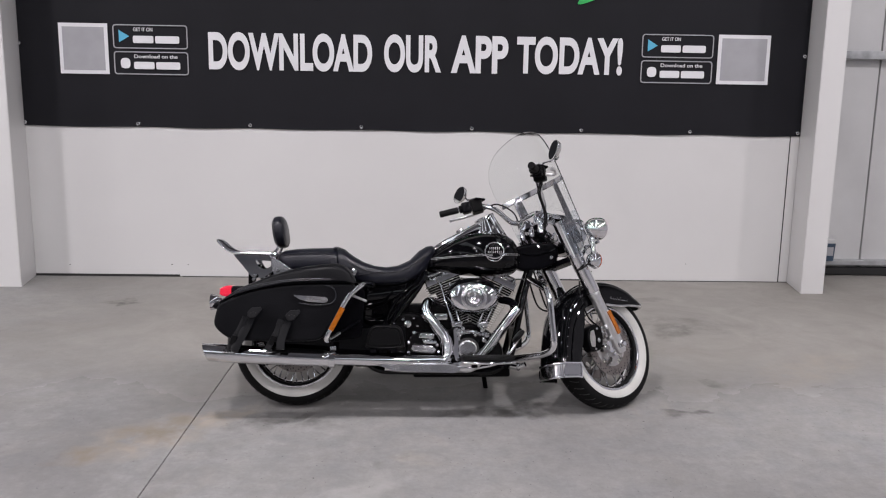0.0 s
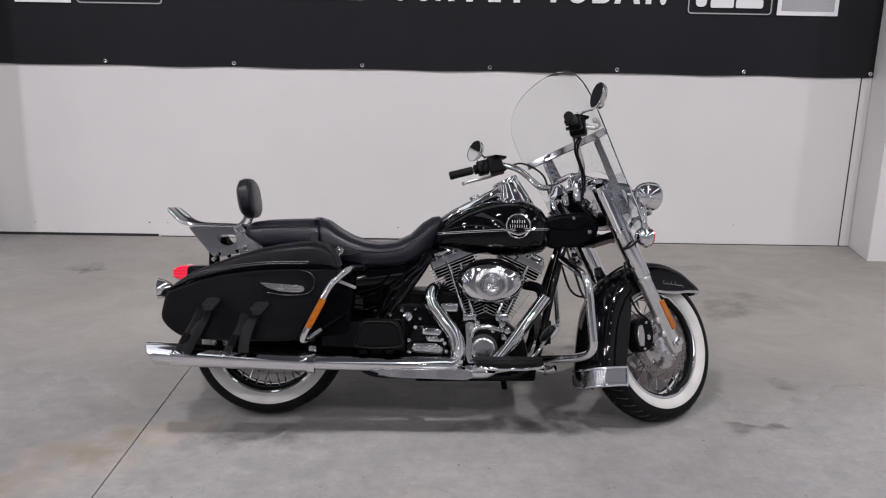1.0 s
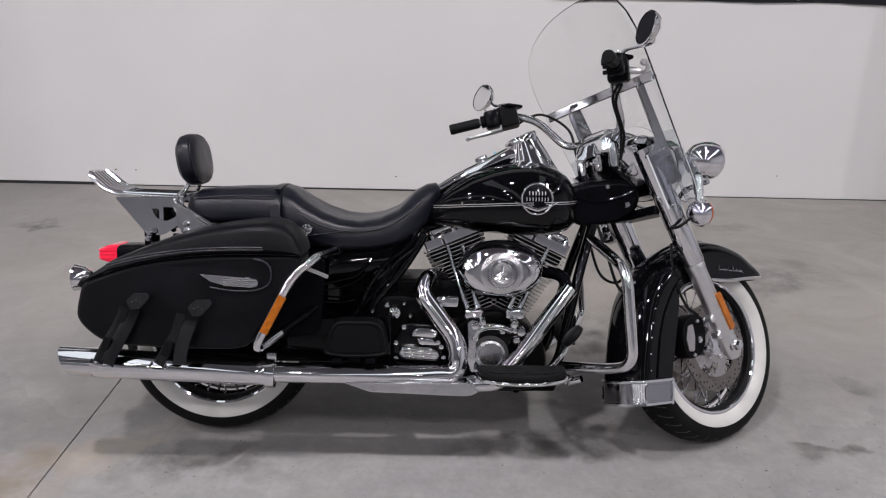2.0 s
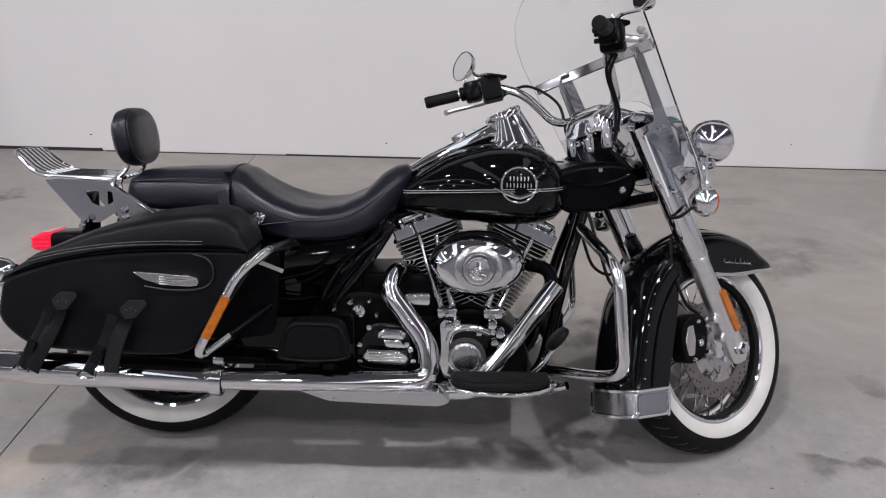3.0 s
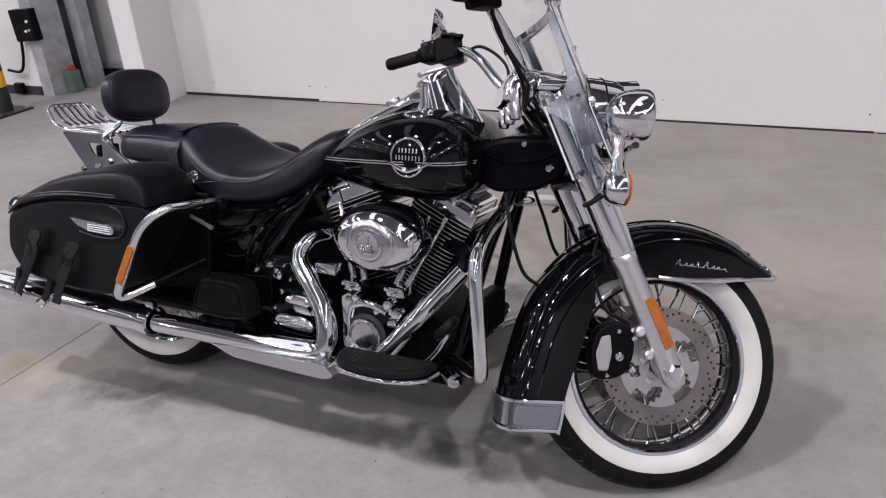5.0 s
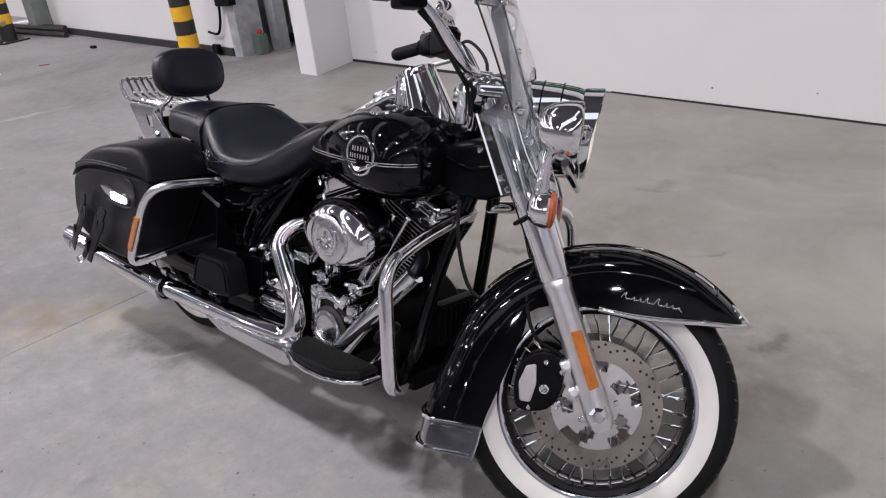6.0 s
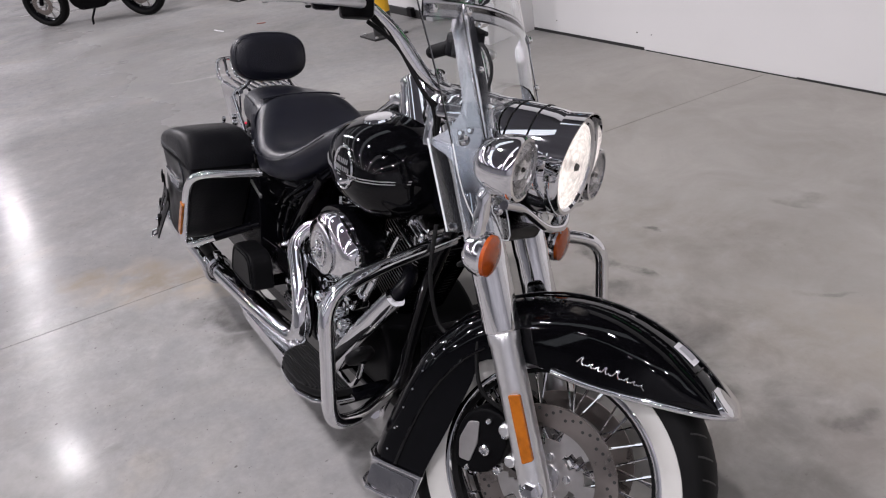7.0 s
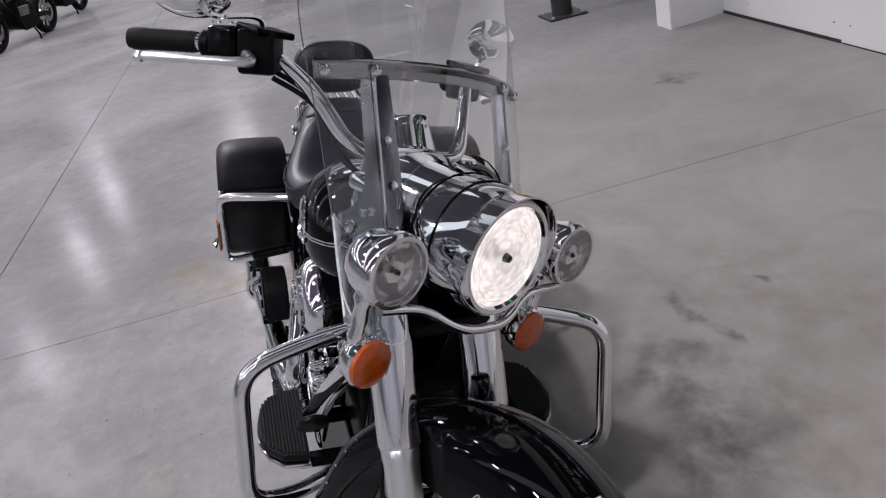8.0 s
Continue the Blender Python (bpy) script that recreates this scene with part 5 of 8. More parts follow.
for s in (-1, 1):
    a, b = (Vector((0.998, 0.326, 1.095)), Vector((0.902, 0.397, 1.0755))) if s > 0 else (Vector((1.010, -0.300, 1.098)), Vector((0.908, -0.380, 1.076)))
    way = (b - a).normalized()
    bm = bmesh.new()
    L = (b - a).length
    prof = [(0, 0.02), (0.0165, 0.02)]
    for k in range(8):
        prof += [(0.0172, 0.026 + k * 0.0105), (0.0182, 0.029 + k * 0.0105)]
    prof += [(0.0185, L - 0.006), (0.016, L + 0.004), (0, L + 0.005)]
    lathe(bm, prof, axis(a, way), 20)
    part("grip", bm, RUBBER, bar, "ribbed black rubber grip")
    # switch housing and master cylinder
    c = Vector((1.018, 0.311, 1.099)) if s > 0 else Vector((1.030, -0.282, 1.101))
    root = Vector((1.055, s * 0.283, 1.106)) if s > 0 else Vector((1.062, -0.262, 1.106))
    mm = axis(c, way)
    sw = part("switch_housing", box(bmesh.new(), (0, 0, 0), (0.05, 0.062, 0.052), bevel=0.01, m=mm), BLACK_SATIN, bar)
    bm = bmesh.new()
    box(bm, (0, 0, 0), (0.062, 0.072, 0.062), bevel=0.008, m=at(*(c + Vector((0.046, -s * 0.036, 0.002)))) @ axis((0, 0, 0), way))
    part("reservoir", bm, BLACK_CAST, bar)
    for dz, up_ in ((-0.018, 0.004), (0.0, -0.006), (0.018, 0.006), (0.006, 0.018)):
        part("switch", box(bmesh.new(), (-0.029, dz, up_), (0.016, 0.012, 0.015), bevel=0.003, m=mm), PLASTIC, sw)
    for a in range(4):
        bm = bmesh.new()
        lathe(bm, [(0, 0), (0.0045, 0), (0.004, 0.003), (0, 0.004)], mm @ pose(0.016 * (1 if a % 2 else -1), 0.034, 0.016 * (1 if a > 1 else -1), -90), 8)
        part("screw", bm, CHROME_DULL, sw)
    bm = bmesh.new()
    lathe(bm, [(0, 0.0), (0.021, 0.0), (0.022, 0.01), (0.019, 0.014), (0, 0.015)], mm @ pose(0, 0, 0.026), 20)
    part("grip_collar", bm, BLACK_CAST, bar)
    bm = bmesh.new()
    box(bm, (0, 0, 0), (0.074, 0.064, 0.012), bevel=0.004, m=at(*(c + Vector((0.048, -s * 0.038, 0.036)))) @ axis((0, 0, 0), (0, 0, 1)))
    part("reservoir_cap", bm, BLACK_SATIN, bar)
    bm = bmesh.new()
    lev = [c + Vector((0.055, -s * 0.005, -0.006)), root + Vector((0.060, s * 0.035, -0.016)), root + Vector((0.028, s * 0.085, -0.026)), root + Vector((-0.02, s * 0.128, -0.036)), root + Vector((-0.058, s * 0.152, -0.045))]
    tube(bm, smooth_path(lev, 6), [0.010, 0.009, 0.0075, 0.007, 0.0065, 0.006], 10)
    lathe(bm, [(0, -0.01), (0.006, -0.008), (0.010, 0), (0.006, 0.008), (0, 0.01)], at(*lev[-1]), 12)
    part("lever", bm, SILVER, bar, "silver hand lever with ball end")
    # mirror
    mc = Vector((1.03, 0.372, 1.196)) if s > 0 else Vector((1.068, -0.380, 1.180))
    bm = bmesh.new()
    tube(bm, smooth_path([c + Vector((0.058, -s * 0.03, 0.012)), c + Vector((0.058, -s * 0.015, 0.055)), mc + Vector((0.035, -s * 0.02, -0.03)), mc + Vector((0.016, 0, 0))], 6), 0.005, 8)
    part("mirror_stem", bm, CHROME, bar)
    bm = bmesh.new()
    mw = axis(mc, (-1, 0.1, 0.1) if s > 0 else (-1, 0.38, 0.15))
    lathe(bm, [(0, -0.028), (0.02, -0.025), (0.038, -0.014), (0.046, 0.0), (0.047, 0.006), (0.044, 0.007)], mw @ Matrix.Diagonal((1.42, 0.96, 1.1, 1)), 28)
    shell = part("mirror", bm, CHROME, bar, "oval chrome rear-view mirror")
    bm = bmesh.new()
    lathe(bm, [(0, 0.0055), (0.0445, 0.0055), (0.0445, 0.003), (0, 0.003)], mw @ Matrix.Diagonal((1.42, 0.96, 1.1, 1)), 28)
    part("mirror_glass", bm, material("mirror_glass", (0.85, 0.86, 0.87), 0.02, 1.0), bar)
    # cables down to the neck
    for off in ((0.0, 0.012) if s < 0 else (0.0,)):
        bm = bmesh.new()
        tube(bm, smooth_path([c + Vector((0.07, -s * 0.05, -0.022 - off)), (1.125 + off, s * 0.165, 1.046 - off) if s < 0 else (1.14, 0.195, 1.098), (1.180 + off, s * 0.132, 0.972 - off) if s < 0 else (1.205, 0.135, 1.035), (1.205 + off, s * 0.105, 0.935), (1.215, s * 0.085, 0.88)]), 0.0045, 8)
        part("cable", bm, RUBBER, bar)
# the chrome shroud over the handlebar clamp, with its upright ribs
bm = bmesh.new()
loft(bm, [oval(x, 0, z, hw, hh, 3.2, 28) for x, z, hw, hh in ((1.165, 0.925, 0.060, 0.022), (1.18, 0.935, 0.078, 0.036), (1.21, 0.945, 0.088, 0.046), (1.245, 0.948, 0.086, 0.044), (1.27, 0.945, 0.070, 0.030))])
shroud = part("clamp_shroud", bm, CHROME, bar, "chrome shroud over the handlebar clamp")
for y in (-0.074, 0.0, 0.074):
    bm = bmesh.new()
    lathe(bm, [(0, 0), (0.012, 0.002), (0.015, 0.012), (0.015, 0.075), (0, 0.08)], axis((1.195, y, 0.858), (0.0, 0, 1)), 14)
    part("rib", bm, CHROME, bar)
# steel risers under the clamp
for s in (-1, 1):
    bm = bmesh.new()
    rod(bm, (1.235, s * 0.045, 0.955), (1.26, s * 0.045, 0.90), 0.018, 16)
    part("riser", bm, CHROME, bar)

# -- fuel tank --
T_X = (0.640, 0.665, 0.70, 0.75, 0.81, 0.87, 0.93, 0.99, 1.04, 1.08, 1.115, 1.14, 1.152)
T_TOP = (0.728, 0.752, 0.782, 0.822, 0.858, 0.882, 0.897, 0.902, 0.897, 0.884, 0.862, 0.828, 0.785)
T_LOW = (0.705, 0.697, 0.690, 0.683, 0.674, 0.668, 0.664, 0.661, 0.661, 0.664, 0.675, 0.695, 0.73)
T_HW = (0.06, 0.095, 0.12, 0.147, 0.175, 0.198, 0.215, 0.224, 0.224, 0.214, 0.19, 0.15, 0.09)
bm = bmesh.new()
rings = []
for x, t, l, w in zip(T_X, T_TOP, T_LOW, T_HW):
    ring = []
    for k in range(40):
        a = 2 * math.pi * k / 40
        c, s = math.cos(a), math.sin(a)
        mid = l + (t - l) * 0.47
        n = 2.8 if s > 0 else 3.0
        ring.append((x, w * math.copysign(abs(c) ** (2 / n), c), mid + ((t - mid) if s > 0 else (mid - l)) * math.copysign(abs(s) ** (2 / n), s)))
    rings.append(ring)
loft(bm, rings)
tank = part("fuel_tank", bm, BLACK_GLOSS, bike, "glossy black fuel tank with round emblem", sharp=60)


def tank_side(x, z, s, out=0.001):
    """A point on the tank's flank."""
    w = np.interp(x, T_X, T_HW)
    t, l = np.interp(x, T_X, T_TOP), np.interp(x, T_X, T_LOW)
    mid = l + (t - l) * 0.47
    h = (t - mid) if z > mid else (mid - l)
    n = 2.8 if z > mid else 3.0
    u = min(abs(z - mid) / h, 0.995)
    return Vector((x, s * (w * (1 - u ** n) ** (1 / n) + out), z))


PINSTRIPE = material("silver_pinstripe", (0.45, 0.45, 0.46), 0.3, 0.6, coat=0.5)
for s in (-1, 1):
    for z0, z1 in ((0.757, 0.780), (0.751, 0.774)):
        bm = bmesh.new()
        tube(bm, [tank_side(x, z0 + (z1 - z0) * math.sin((x - 0.68) / 0.45 * 1.6), s, 0.0004) for x in np.linspace(0.69, 1.145, 36)], 0.0013, 5)
        part("pinstripe", bm, PINSTRIPE, tank)
    # round emblem with wings
    EX, EZ = 1.004, 0.790
    bm = bmesh.new()
    ring = [tank_side(EX + 0.047 * math.cos(a), EZ + 0.047 * math.sin(a), s, 0.002) for a in np.linspace(0, 2 * math.pi, 41)]
    tube(bm, ring, 0.0036, 8, cap=False)
    badge = part("emblem", bm, CHROME, tank, "round chrome tank emblem with wings")
    bm = bmesh.new()
    centre = bm.verts.new(tank_side(EX, EZ, s, 0.003))
    rr = [bm.verts.new(tank_side(EX + 0.046 * math.cos(a), EZ + 0.046 * math.sin(a), s, 0.0015)) for a in np.linspace(0, 2 * math.pi, 41)[:-1]]
    for k in range(40):
        bm.faces.new((centre, rr[k], rr[(k + 1) % 40]))
    part("field", bm, BLACK_SATIN, badge)
    for row, (z, w, n) in enumerate(((0.807, 0.058, 6), (0.789, 0.074, 8))):
        for k in range(n):
            bm = bmesh.new()
            x = EX - w / 2 + w * (k + 0.5) / n
            h = 0.0056
            tube(bm, [tank_side(x, z - h, s, 0.0025), tank_side(x + 0.0012, z, s, 0.0025), tank_side(x, z + h, s, 0.0025)], 1.0, 6, flat=(w / n * 0.30, 0.002), up=(0, s, 0))
            part("bar", bm, PINSTRIPE, badge)
    for d in (-1, 1):
        bm = bmesh.new()
        tube(bm, [tank_side(EX + d * t, EZ - 0.033 + 0.024 * (t / 0.066) ** 1.3, s, 0.004) for t in np.linspace(0.0, 0.066, 9)], [0.0075, 0.0065, 0.0055, 0.0045, 0.0035, 0.0015], 8)
        part("wing", bm, CHROME, badge)
# chrome console along the top with the round dial
bm = bmesh.new()
rings = []
for x, z, hw, hh in ((0.60, 0.728, 0.012, 0.008), (0.66, 0.775, 0.022, 0.013), (0.71, 0.806, 0.030, 0.017), (0.76, 0.836, 0.038, 0.020), (0.81, 0.860, 0.044, 0.022), (0.86, 0.883, 0.049, 0.024), (0.90, 0.902, 0.052, 0.027), (0.935, 0.918, 0.053, 0.030), (0.98, 0.920, 0.050, 0.030)):
    rings.append(oval(x, 0, z, hw, hh, 2.4, 28))
loft(bm, rings)
part("console", bm, CHROME, tank, "chrome tank console with round dial")
DIAL = axis((0.974, 0, 0.974), (-0.44, 0, 0.90))
# the smooth skirt from the tank up to the dial
bm = bmesh.new()
rings = []
for t in (0.0, 0.15, 0.35, 0.6, 0.8, 1.0):
    ring = []
    for k in range(40):
        a = 2 * math.pi * k / 40
        foot = Vector((1.015 + 0.103 * math.cos(a), 0.070 * math.sin(a), 0.876 - 0.35 * max(0.06 * math.cos(a), 0)))
        crown_ = DIAL @ Vector((-0.0535 * math.sin(a), 0.0535 * math.cos(a), -0.004))
        ring.append(foot.lerp(crown_, t ** 0.85))
    rings.append(ring)
loft(bm, rings)
part("dial_housing", bm, CHROME, tank, "chrome dial housing")
bm = bmesh.new()
lathe(bm, [(0.054, -0.02), (0.056, 0.0), (0.053, 0.006), (0.047, 0.007), (0.046, 0.003)], DIAL, 36)
part("dial_ring", bm, CHROME, tank)
bm = bmesh.new()
lathe(bm, [(0, 0.002), (0.0465, 0.002), (0.0465, -0.01), (0, -0.01)], DIAL, 36)
part("dial_face", bm, material("dial_face", (0.03, 0.03, 0.035), 0.25, coat=0.8), tank)
bm = bmesh.new()
for k in range(21):
    a = radians(-40 + 260 * k / 20)
    box(bm, (0.039 * math.cos(a), 0.039 * math.sin(a), 0.0032), (0.007, 0.0018, 0.0012), m=DIAL)
part("dial_marks", bm, PRINT_WHITE, tank)
bm = bmesh.new()
lathe(bm, [(0, 0.0), (0.020, 0.0), (0.022, 0.006), (0.020, 0.014), (0.012, 0.016), (0, 0.016)], axis((0.850, 0, 0.900), (-0.42, 0, 0.9)), 22)
part("ignition_switch", bm, CHROME_DULL, tank, "round ignition switch knob")
for s in (-1, 1):
    bm = bmesh.new()
    lathe(bm, [(0.036, -0.010), (0.037, 0.000), (0.033, 0.004), (0.014, 0.006), (0, 0.006)], axis((0.985, s * 0.122, 0.891), (0.0, s * 0.24, 0.97)), 26)
    part("filler_cap", bm, CHROME, tank, "chrome fuel filler cap")
# plastic tag on the key
bm = bmesh.new()
box(bm, (0.895, 0.034, 0.914), (0.004, 0.018, 0.034), bevel=0.0015, m=None)
part("key_tag", bm, PRINT_BLUE, tank, "blue plastic key tag")

# -- seat --
def seat_ring(x, hw, top, low, n_top=2.6, dish=0.0, count=36):
    ring = []
    mid = low + (top - low) * 0.4
    for k in range(count):
        a = 2 * math.pi * k / count
        c, s = math.cos(a), math.sin(a)
        n = n_top if s > 0 else 4.0
        y = hw * math.copysign(abs(c) ** (2 / n), c)
        z = mid + ((top - mid) if s > 0 else (mid - low)) * math.copysign(abs(s) ** (2 / n), s)
        if s > 0:
            z -= dish * (1 - (y / hw) ** 2) ** 2
        ring.append((x, y, z))
    return ring


bm = bmesh.new()
rings = [seat_ring(*r) for r in (
    (-0.100, 0.060, 0.762, 0.715), (-0.088, 0.086, 0.785, 0.70), (-0.06, 0.106, 0.798, 0.693), (0.0, 0.123, 0.806, 0.69), (0.08, 0.138, 0.810, 0.69), (0.15, 0.150, 0.812, 0.685),
    (0.200, 0.163, 0.813, 0.675), (0.212, 0.164, 0.805, 0.672))]
loft(bm, rings)
seat = part("pillion_seat", bm, LEATHER, bike, "black leather passenger seat pad")
bm = bmesh.new()
rings = [seat_ring(*r) for r in (
    (0.208, 0.145, 0.800, 0.672, 2.8, 0.0), (0.216, 0.155, 0.815, 0.665, 2.9, 0.0), (0.245, 0.168, 0.810, 0.65, 3.0, 0.006), (0.285, 0.184, 0.780, 0.635, 3.3, 0.010), (0.34, 0.203, 0.748, 0.622, 3.6, 0.013), (0.40, 0.218, 0.727, 0.617, 3.8, 0.015),
    (0.46, 0.217, 0.719, 0.617, 3.8, 0.013), (0.52, 0.207, 0.727, 0.621, 3.5, 0.010), (0.58, 0.185, 0.754, 0.634, 3.0, 0.006), (0.63, 0.150, 0.800, 0.66, 2.5, 0.002), (0.67, 0.115, 0.822, 0.70, 2.4, 0.0), (0.70, 0.085, 0.826, 0.75, 2.4, 0.0), (0.712, 0.06, 0.815, 0.775, 2.4, 0.0))]
loft(bm, rings)
rider = part("rider_seat", bm, LEATHER, bike, "black leather bucket seat")


def seat_seam(pts, parent):
    bm = bmesh.new()
    tube(bm, smooth_path(pts, 5), 0.0022, 6)
    part("seam", bm, LEATHER, parent)


for s in (-1, 1):
    seat_seam([(0.235, s * 0.153, 0.762), (0.30, s * 0.190, 0.718), (0.38, s * 0.2165, 0.690), (0.46, s * 0.2182, 0.684), (0.54, s * 0.2035, 0.696), (0.61, s * 0.165, 0.738), (0.66, s * 0.122, 0.782)], rider)
    seat_seam([(0.30, s * 0.1905, 0.665), (0.335, s * 0.204, 0.672), (0.40, s * 0.219, 0.682), (0.43, s * 0.2185, 0.690)], rider)
    seat_seam([(-0.07, s * 0.095, 0.772), (0.0, s * 0.117, 0.779), (0.08, s * 0.132, 0.784), (0.19, s * 0.155, 0.785)], seat)
    # strap across and its chrome stud
    bm = bmesh.new()
    tube(bm, [(0.190, s * 0.158, 0.755), (0.198, s * 0.1625, 0.725), (0.203, s * 0.165, 0.70), (0.206, s * 0.163, 0.672)], 1.0, 8, flat=(0.032, 0.006), up=(0, 1, 0))
    part("strap_tab", bm, LEATHER, seat)
    bm = bmesh.new()
    lathe(bm, [(0, -0.004), (0.015, -0.004), (0.0155, 0.002), (0.012, 0.004), (0.010, 0.003), (0.007, 0.010), (0, 0.011)], axis((0.298, s * 0.192, 0.687), (0, s, 0)), 18)
    for turn in (20, 160, 270):
        rod(bm, (0.298, s * 0.198, 0.687), (0.298 + 0.019 * math.cos(radians(turn)), s * 0.196, 0.687 + 0.019 * math.sin(radians(turn))), 0.0032, 6)
    part("stud", bm, CHROME, rider, "round chrome seat stud")
bm = bmesh.new()
tube(bm, [(0.20, y, 0.815 - 0.9 * abs(y) ** 2.4 * 1.8) for y in np.linspace(-0.13, 0.13, 15)], 1.0, 8, flat=(0.020, 0.006), up=(0, 0, 1))
part("cross_strap", bm, LEATHER, seat)

# -- backrest and luggage rack --
bm = bmesh.new()
rings = []
for t, hw, hh in ((-0.032, 0.085, 0.045), (-0.030, 0.112, 0.066), (-0.018, 0.129, 0.081), (0.0, 0.133, 0.084), (0.016, 0.128, 0.081), (0.028, 0.108, 0.066), (0.033, 0.07, 0.04)):
    rings.append([(t, y, z) for _, y, z in oval(0, 0, 0, hw, hh, 2.7, 36)])
loft(bm, rings)
pad = part("backrest", bm, LEATHER, bike, "black padded passenger backrest", m=pose(-0.088, 0, 0.892, 0, -9))
bm = bmesh.new()
tube(bm, [(0.019, 0.122 * math.copysign(abs(math.cos(a)) ** 0.74, math.cos(a)), 0.076 * math.copysign(abs(math.sin(a)) ** 0.74, math.sin(a))) for a in np.linspace(0, 2 * math.pi, 49)], 0.0025, 6, cap=False)
part("piping", bm, LEATHER, pad)
for s in (-1, 1):
    bm = bmesh.new()
    tube(bm, bent([(-0.085, s * 0.06, 0.85), (-0.098, s * 0.075, 0.80), (-0.13, s * 0.12, 0.765), (0.03, s * 0.135, 0.665)], 0.02), 0.0075, 10)
    part("backrest_bar", bm, CHROME, bike, "chrome backrest bar")
rack = part("luggage_rack", tube(bmesh.new(), bent([(-0.10, -0.10, 0.775), (-0.30, -0.105, 0.782), (-0.345, -0.105, 0.795), (-0.395, -0.09, 0.842), (-0.405, -0.06, 0.848), (-0.405, 0.06, 0.848), (-0.395, 0.09, 0.842), (-0.345, 0.105, 0.795), (-0.30, 0.105, 0.782), (-0.10, 0.10, 0.775)], 0.03), 0.0075, 10), CHROME, bike, "chrome tubular luggage rack")
for k in range(6):
    y = -0.07 + 0.14 * k / 5
    bm = bmesh.new()
    tube(bm, bent([(-0.10, y, 0.780), (-0.30, y, 0.786), (-0.345, y, 0.80), (-0.40, y * 0.9, 0.850)], 0.03), 0.0055, 8)
    part("slat", bm, CHROME, rack)
for s in (-1, 1):
    bm = bmesh.new()
    outer = rounded([(-0.315, 0.775), (-0.10, 0.772), (-0.10, 0.700), (-0.165, 0.655), (-0.215, 0.655)], 0.012)
    hole = rounded([(-0.205, 0.745), (-0.125, 0.743), (-0.122, 0.715), (-0.155, 0.698), (-0.185, 0.708)], 0.010)
    loft(bm, [[(x, s * y, z) for x, z in o] for o, y in ((outer, 0.102), (outer, 0.108), (hole, 0.108), (hole, 0.102), (outer, 0.102))], cap=False)
    part("side_plate", bm, CHROME, rack, "polished steel rack side plate")
    bm = bmesh.new()
    slab(bm, rounded([(-0.12, 0.765), (0.0, 0.69), (0.03, 0.665), (0.01, 0.65), (-0.10, 0.66), (-0.115, 0.70)], 0.012), s * 0.128, s * 0.134, bevel=0.002)
    part("mount_plate", bm, CHROME_DULL, rack)
    for x, z in ((-0.085, 0.695), (-0.083, 0.673), (-0.20, 0.665), (-0.205, 0.648)):
        bm = bmesh.new()
        lathe(bm, [(0, 0), (0.010, 0), (0.010, 0.006), (0.006, 0.010), (0, 0.010)], axis((x, s * 0.133, z), (0, s, 0)), 10)
        part("bolt", bm, CHROME, rack)

# -- rear fender, tail lamp --
R_ST = ((12, 0.345, 0.098, 0.06), (30, 0.352, 0.104, 0.10), (50, 0.358, 0.107, 0.13), (75, 0.362, 0.108, 0.15), (100, 0.362, 0.108, 0.16), (125, 0.360, 0.106, 0.16), (150, 0.358, 0.10, 0.15), (168, 0.357, 0.09, 0.12), (182, 0.358, 0.075, 0.08))
part("rear_fender", guard_sheet(round_wheel(R_ST, RC), 0.004), BLACK_GLOSS, bike, "black lacquered rear fender", sharp=50)
bm = bmesh.new()
slab(bm, rounded([(-0.328, 0.617), (-0.36, 0.615), (-0.390, 0.602), (-0.392, 0.566), (-0.36, 0.557), (-0.328, 0.560)], 0.012), -0.056, 0.056, bevel=0.014, seg=3)
lamp = part("tail_lamp", bm, RED_LENS, bike, "glowing red tail lamp")
for z in (0.574, 0.586, 0.598):
    bm = bmesh.new()
    tube(bm, bent([(-0.335, -0.0565, z), (-0.388, -0.0565, z - 0.001), (-0.3935, -0.045, z), (-0.3935, 0.045, z), (-0.388, 0.0565, z - 0.001), (-0.335, 0.0565, z)], 0.012), 0.0022, 6)
    part("lens_rib", bm, RED_LENS, lamp)
bm = bmesh.new()
box(bm, (-0.235, 0, 0.668), (0.03, 0.08, 0.12), bevel=0.008)
box(bm, (-0.292, 0, 0.582), (0.094, 0.116, 0.062), bevel=0.014)
part("tail_bracket", bm, BLACK_SATIN, bike)
bm = bmesh.new()
tube(bm, smooth_path([(-0.352, -0.232, 0.537), (-0.325, -0.19, 0.535), (-0.315, -0.10, 0.53), (-0.315, 0.10, 0.53), (-0.325, 0.19, 0.535), (-0.352, 0.232, 0.537)], 4), 0.009, 8)
part("signal_bar", bm, CHROME, bike)
for s in (-1, 1):
    c = (-0.393, s * 0.235, 0.537)
    bm = bmesh.new()
    lathe(bm, [(0, -0.05), (0.02, -0.047), (0.034, -0.03), (0.040, -0.006), (0.041, 0.0), (0, 0.0)], axis(c, (-1, 0, 0)), 26)
    sig = part("rear_signal", bm, CHROME, bike, "chrome rear turn signal")
    bm = bmesh.new()
    lathe(bm, [(0.037, -0.002), (0.036, 0.001), (0.02, 0.003), (0, 0.0035)], axis(c, (-1, 0, 0)), 26)
    part("lens", bm, AMBER_DEEP, sig)

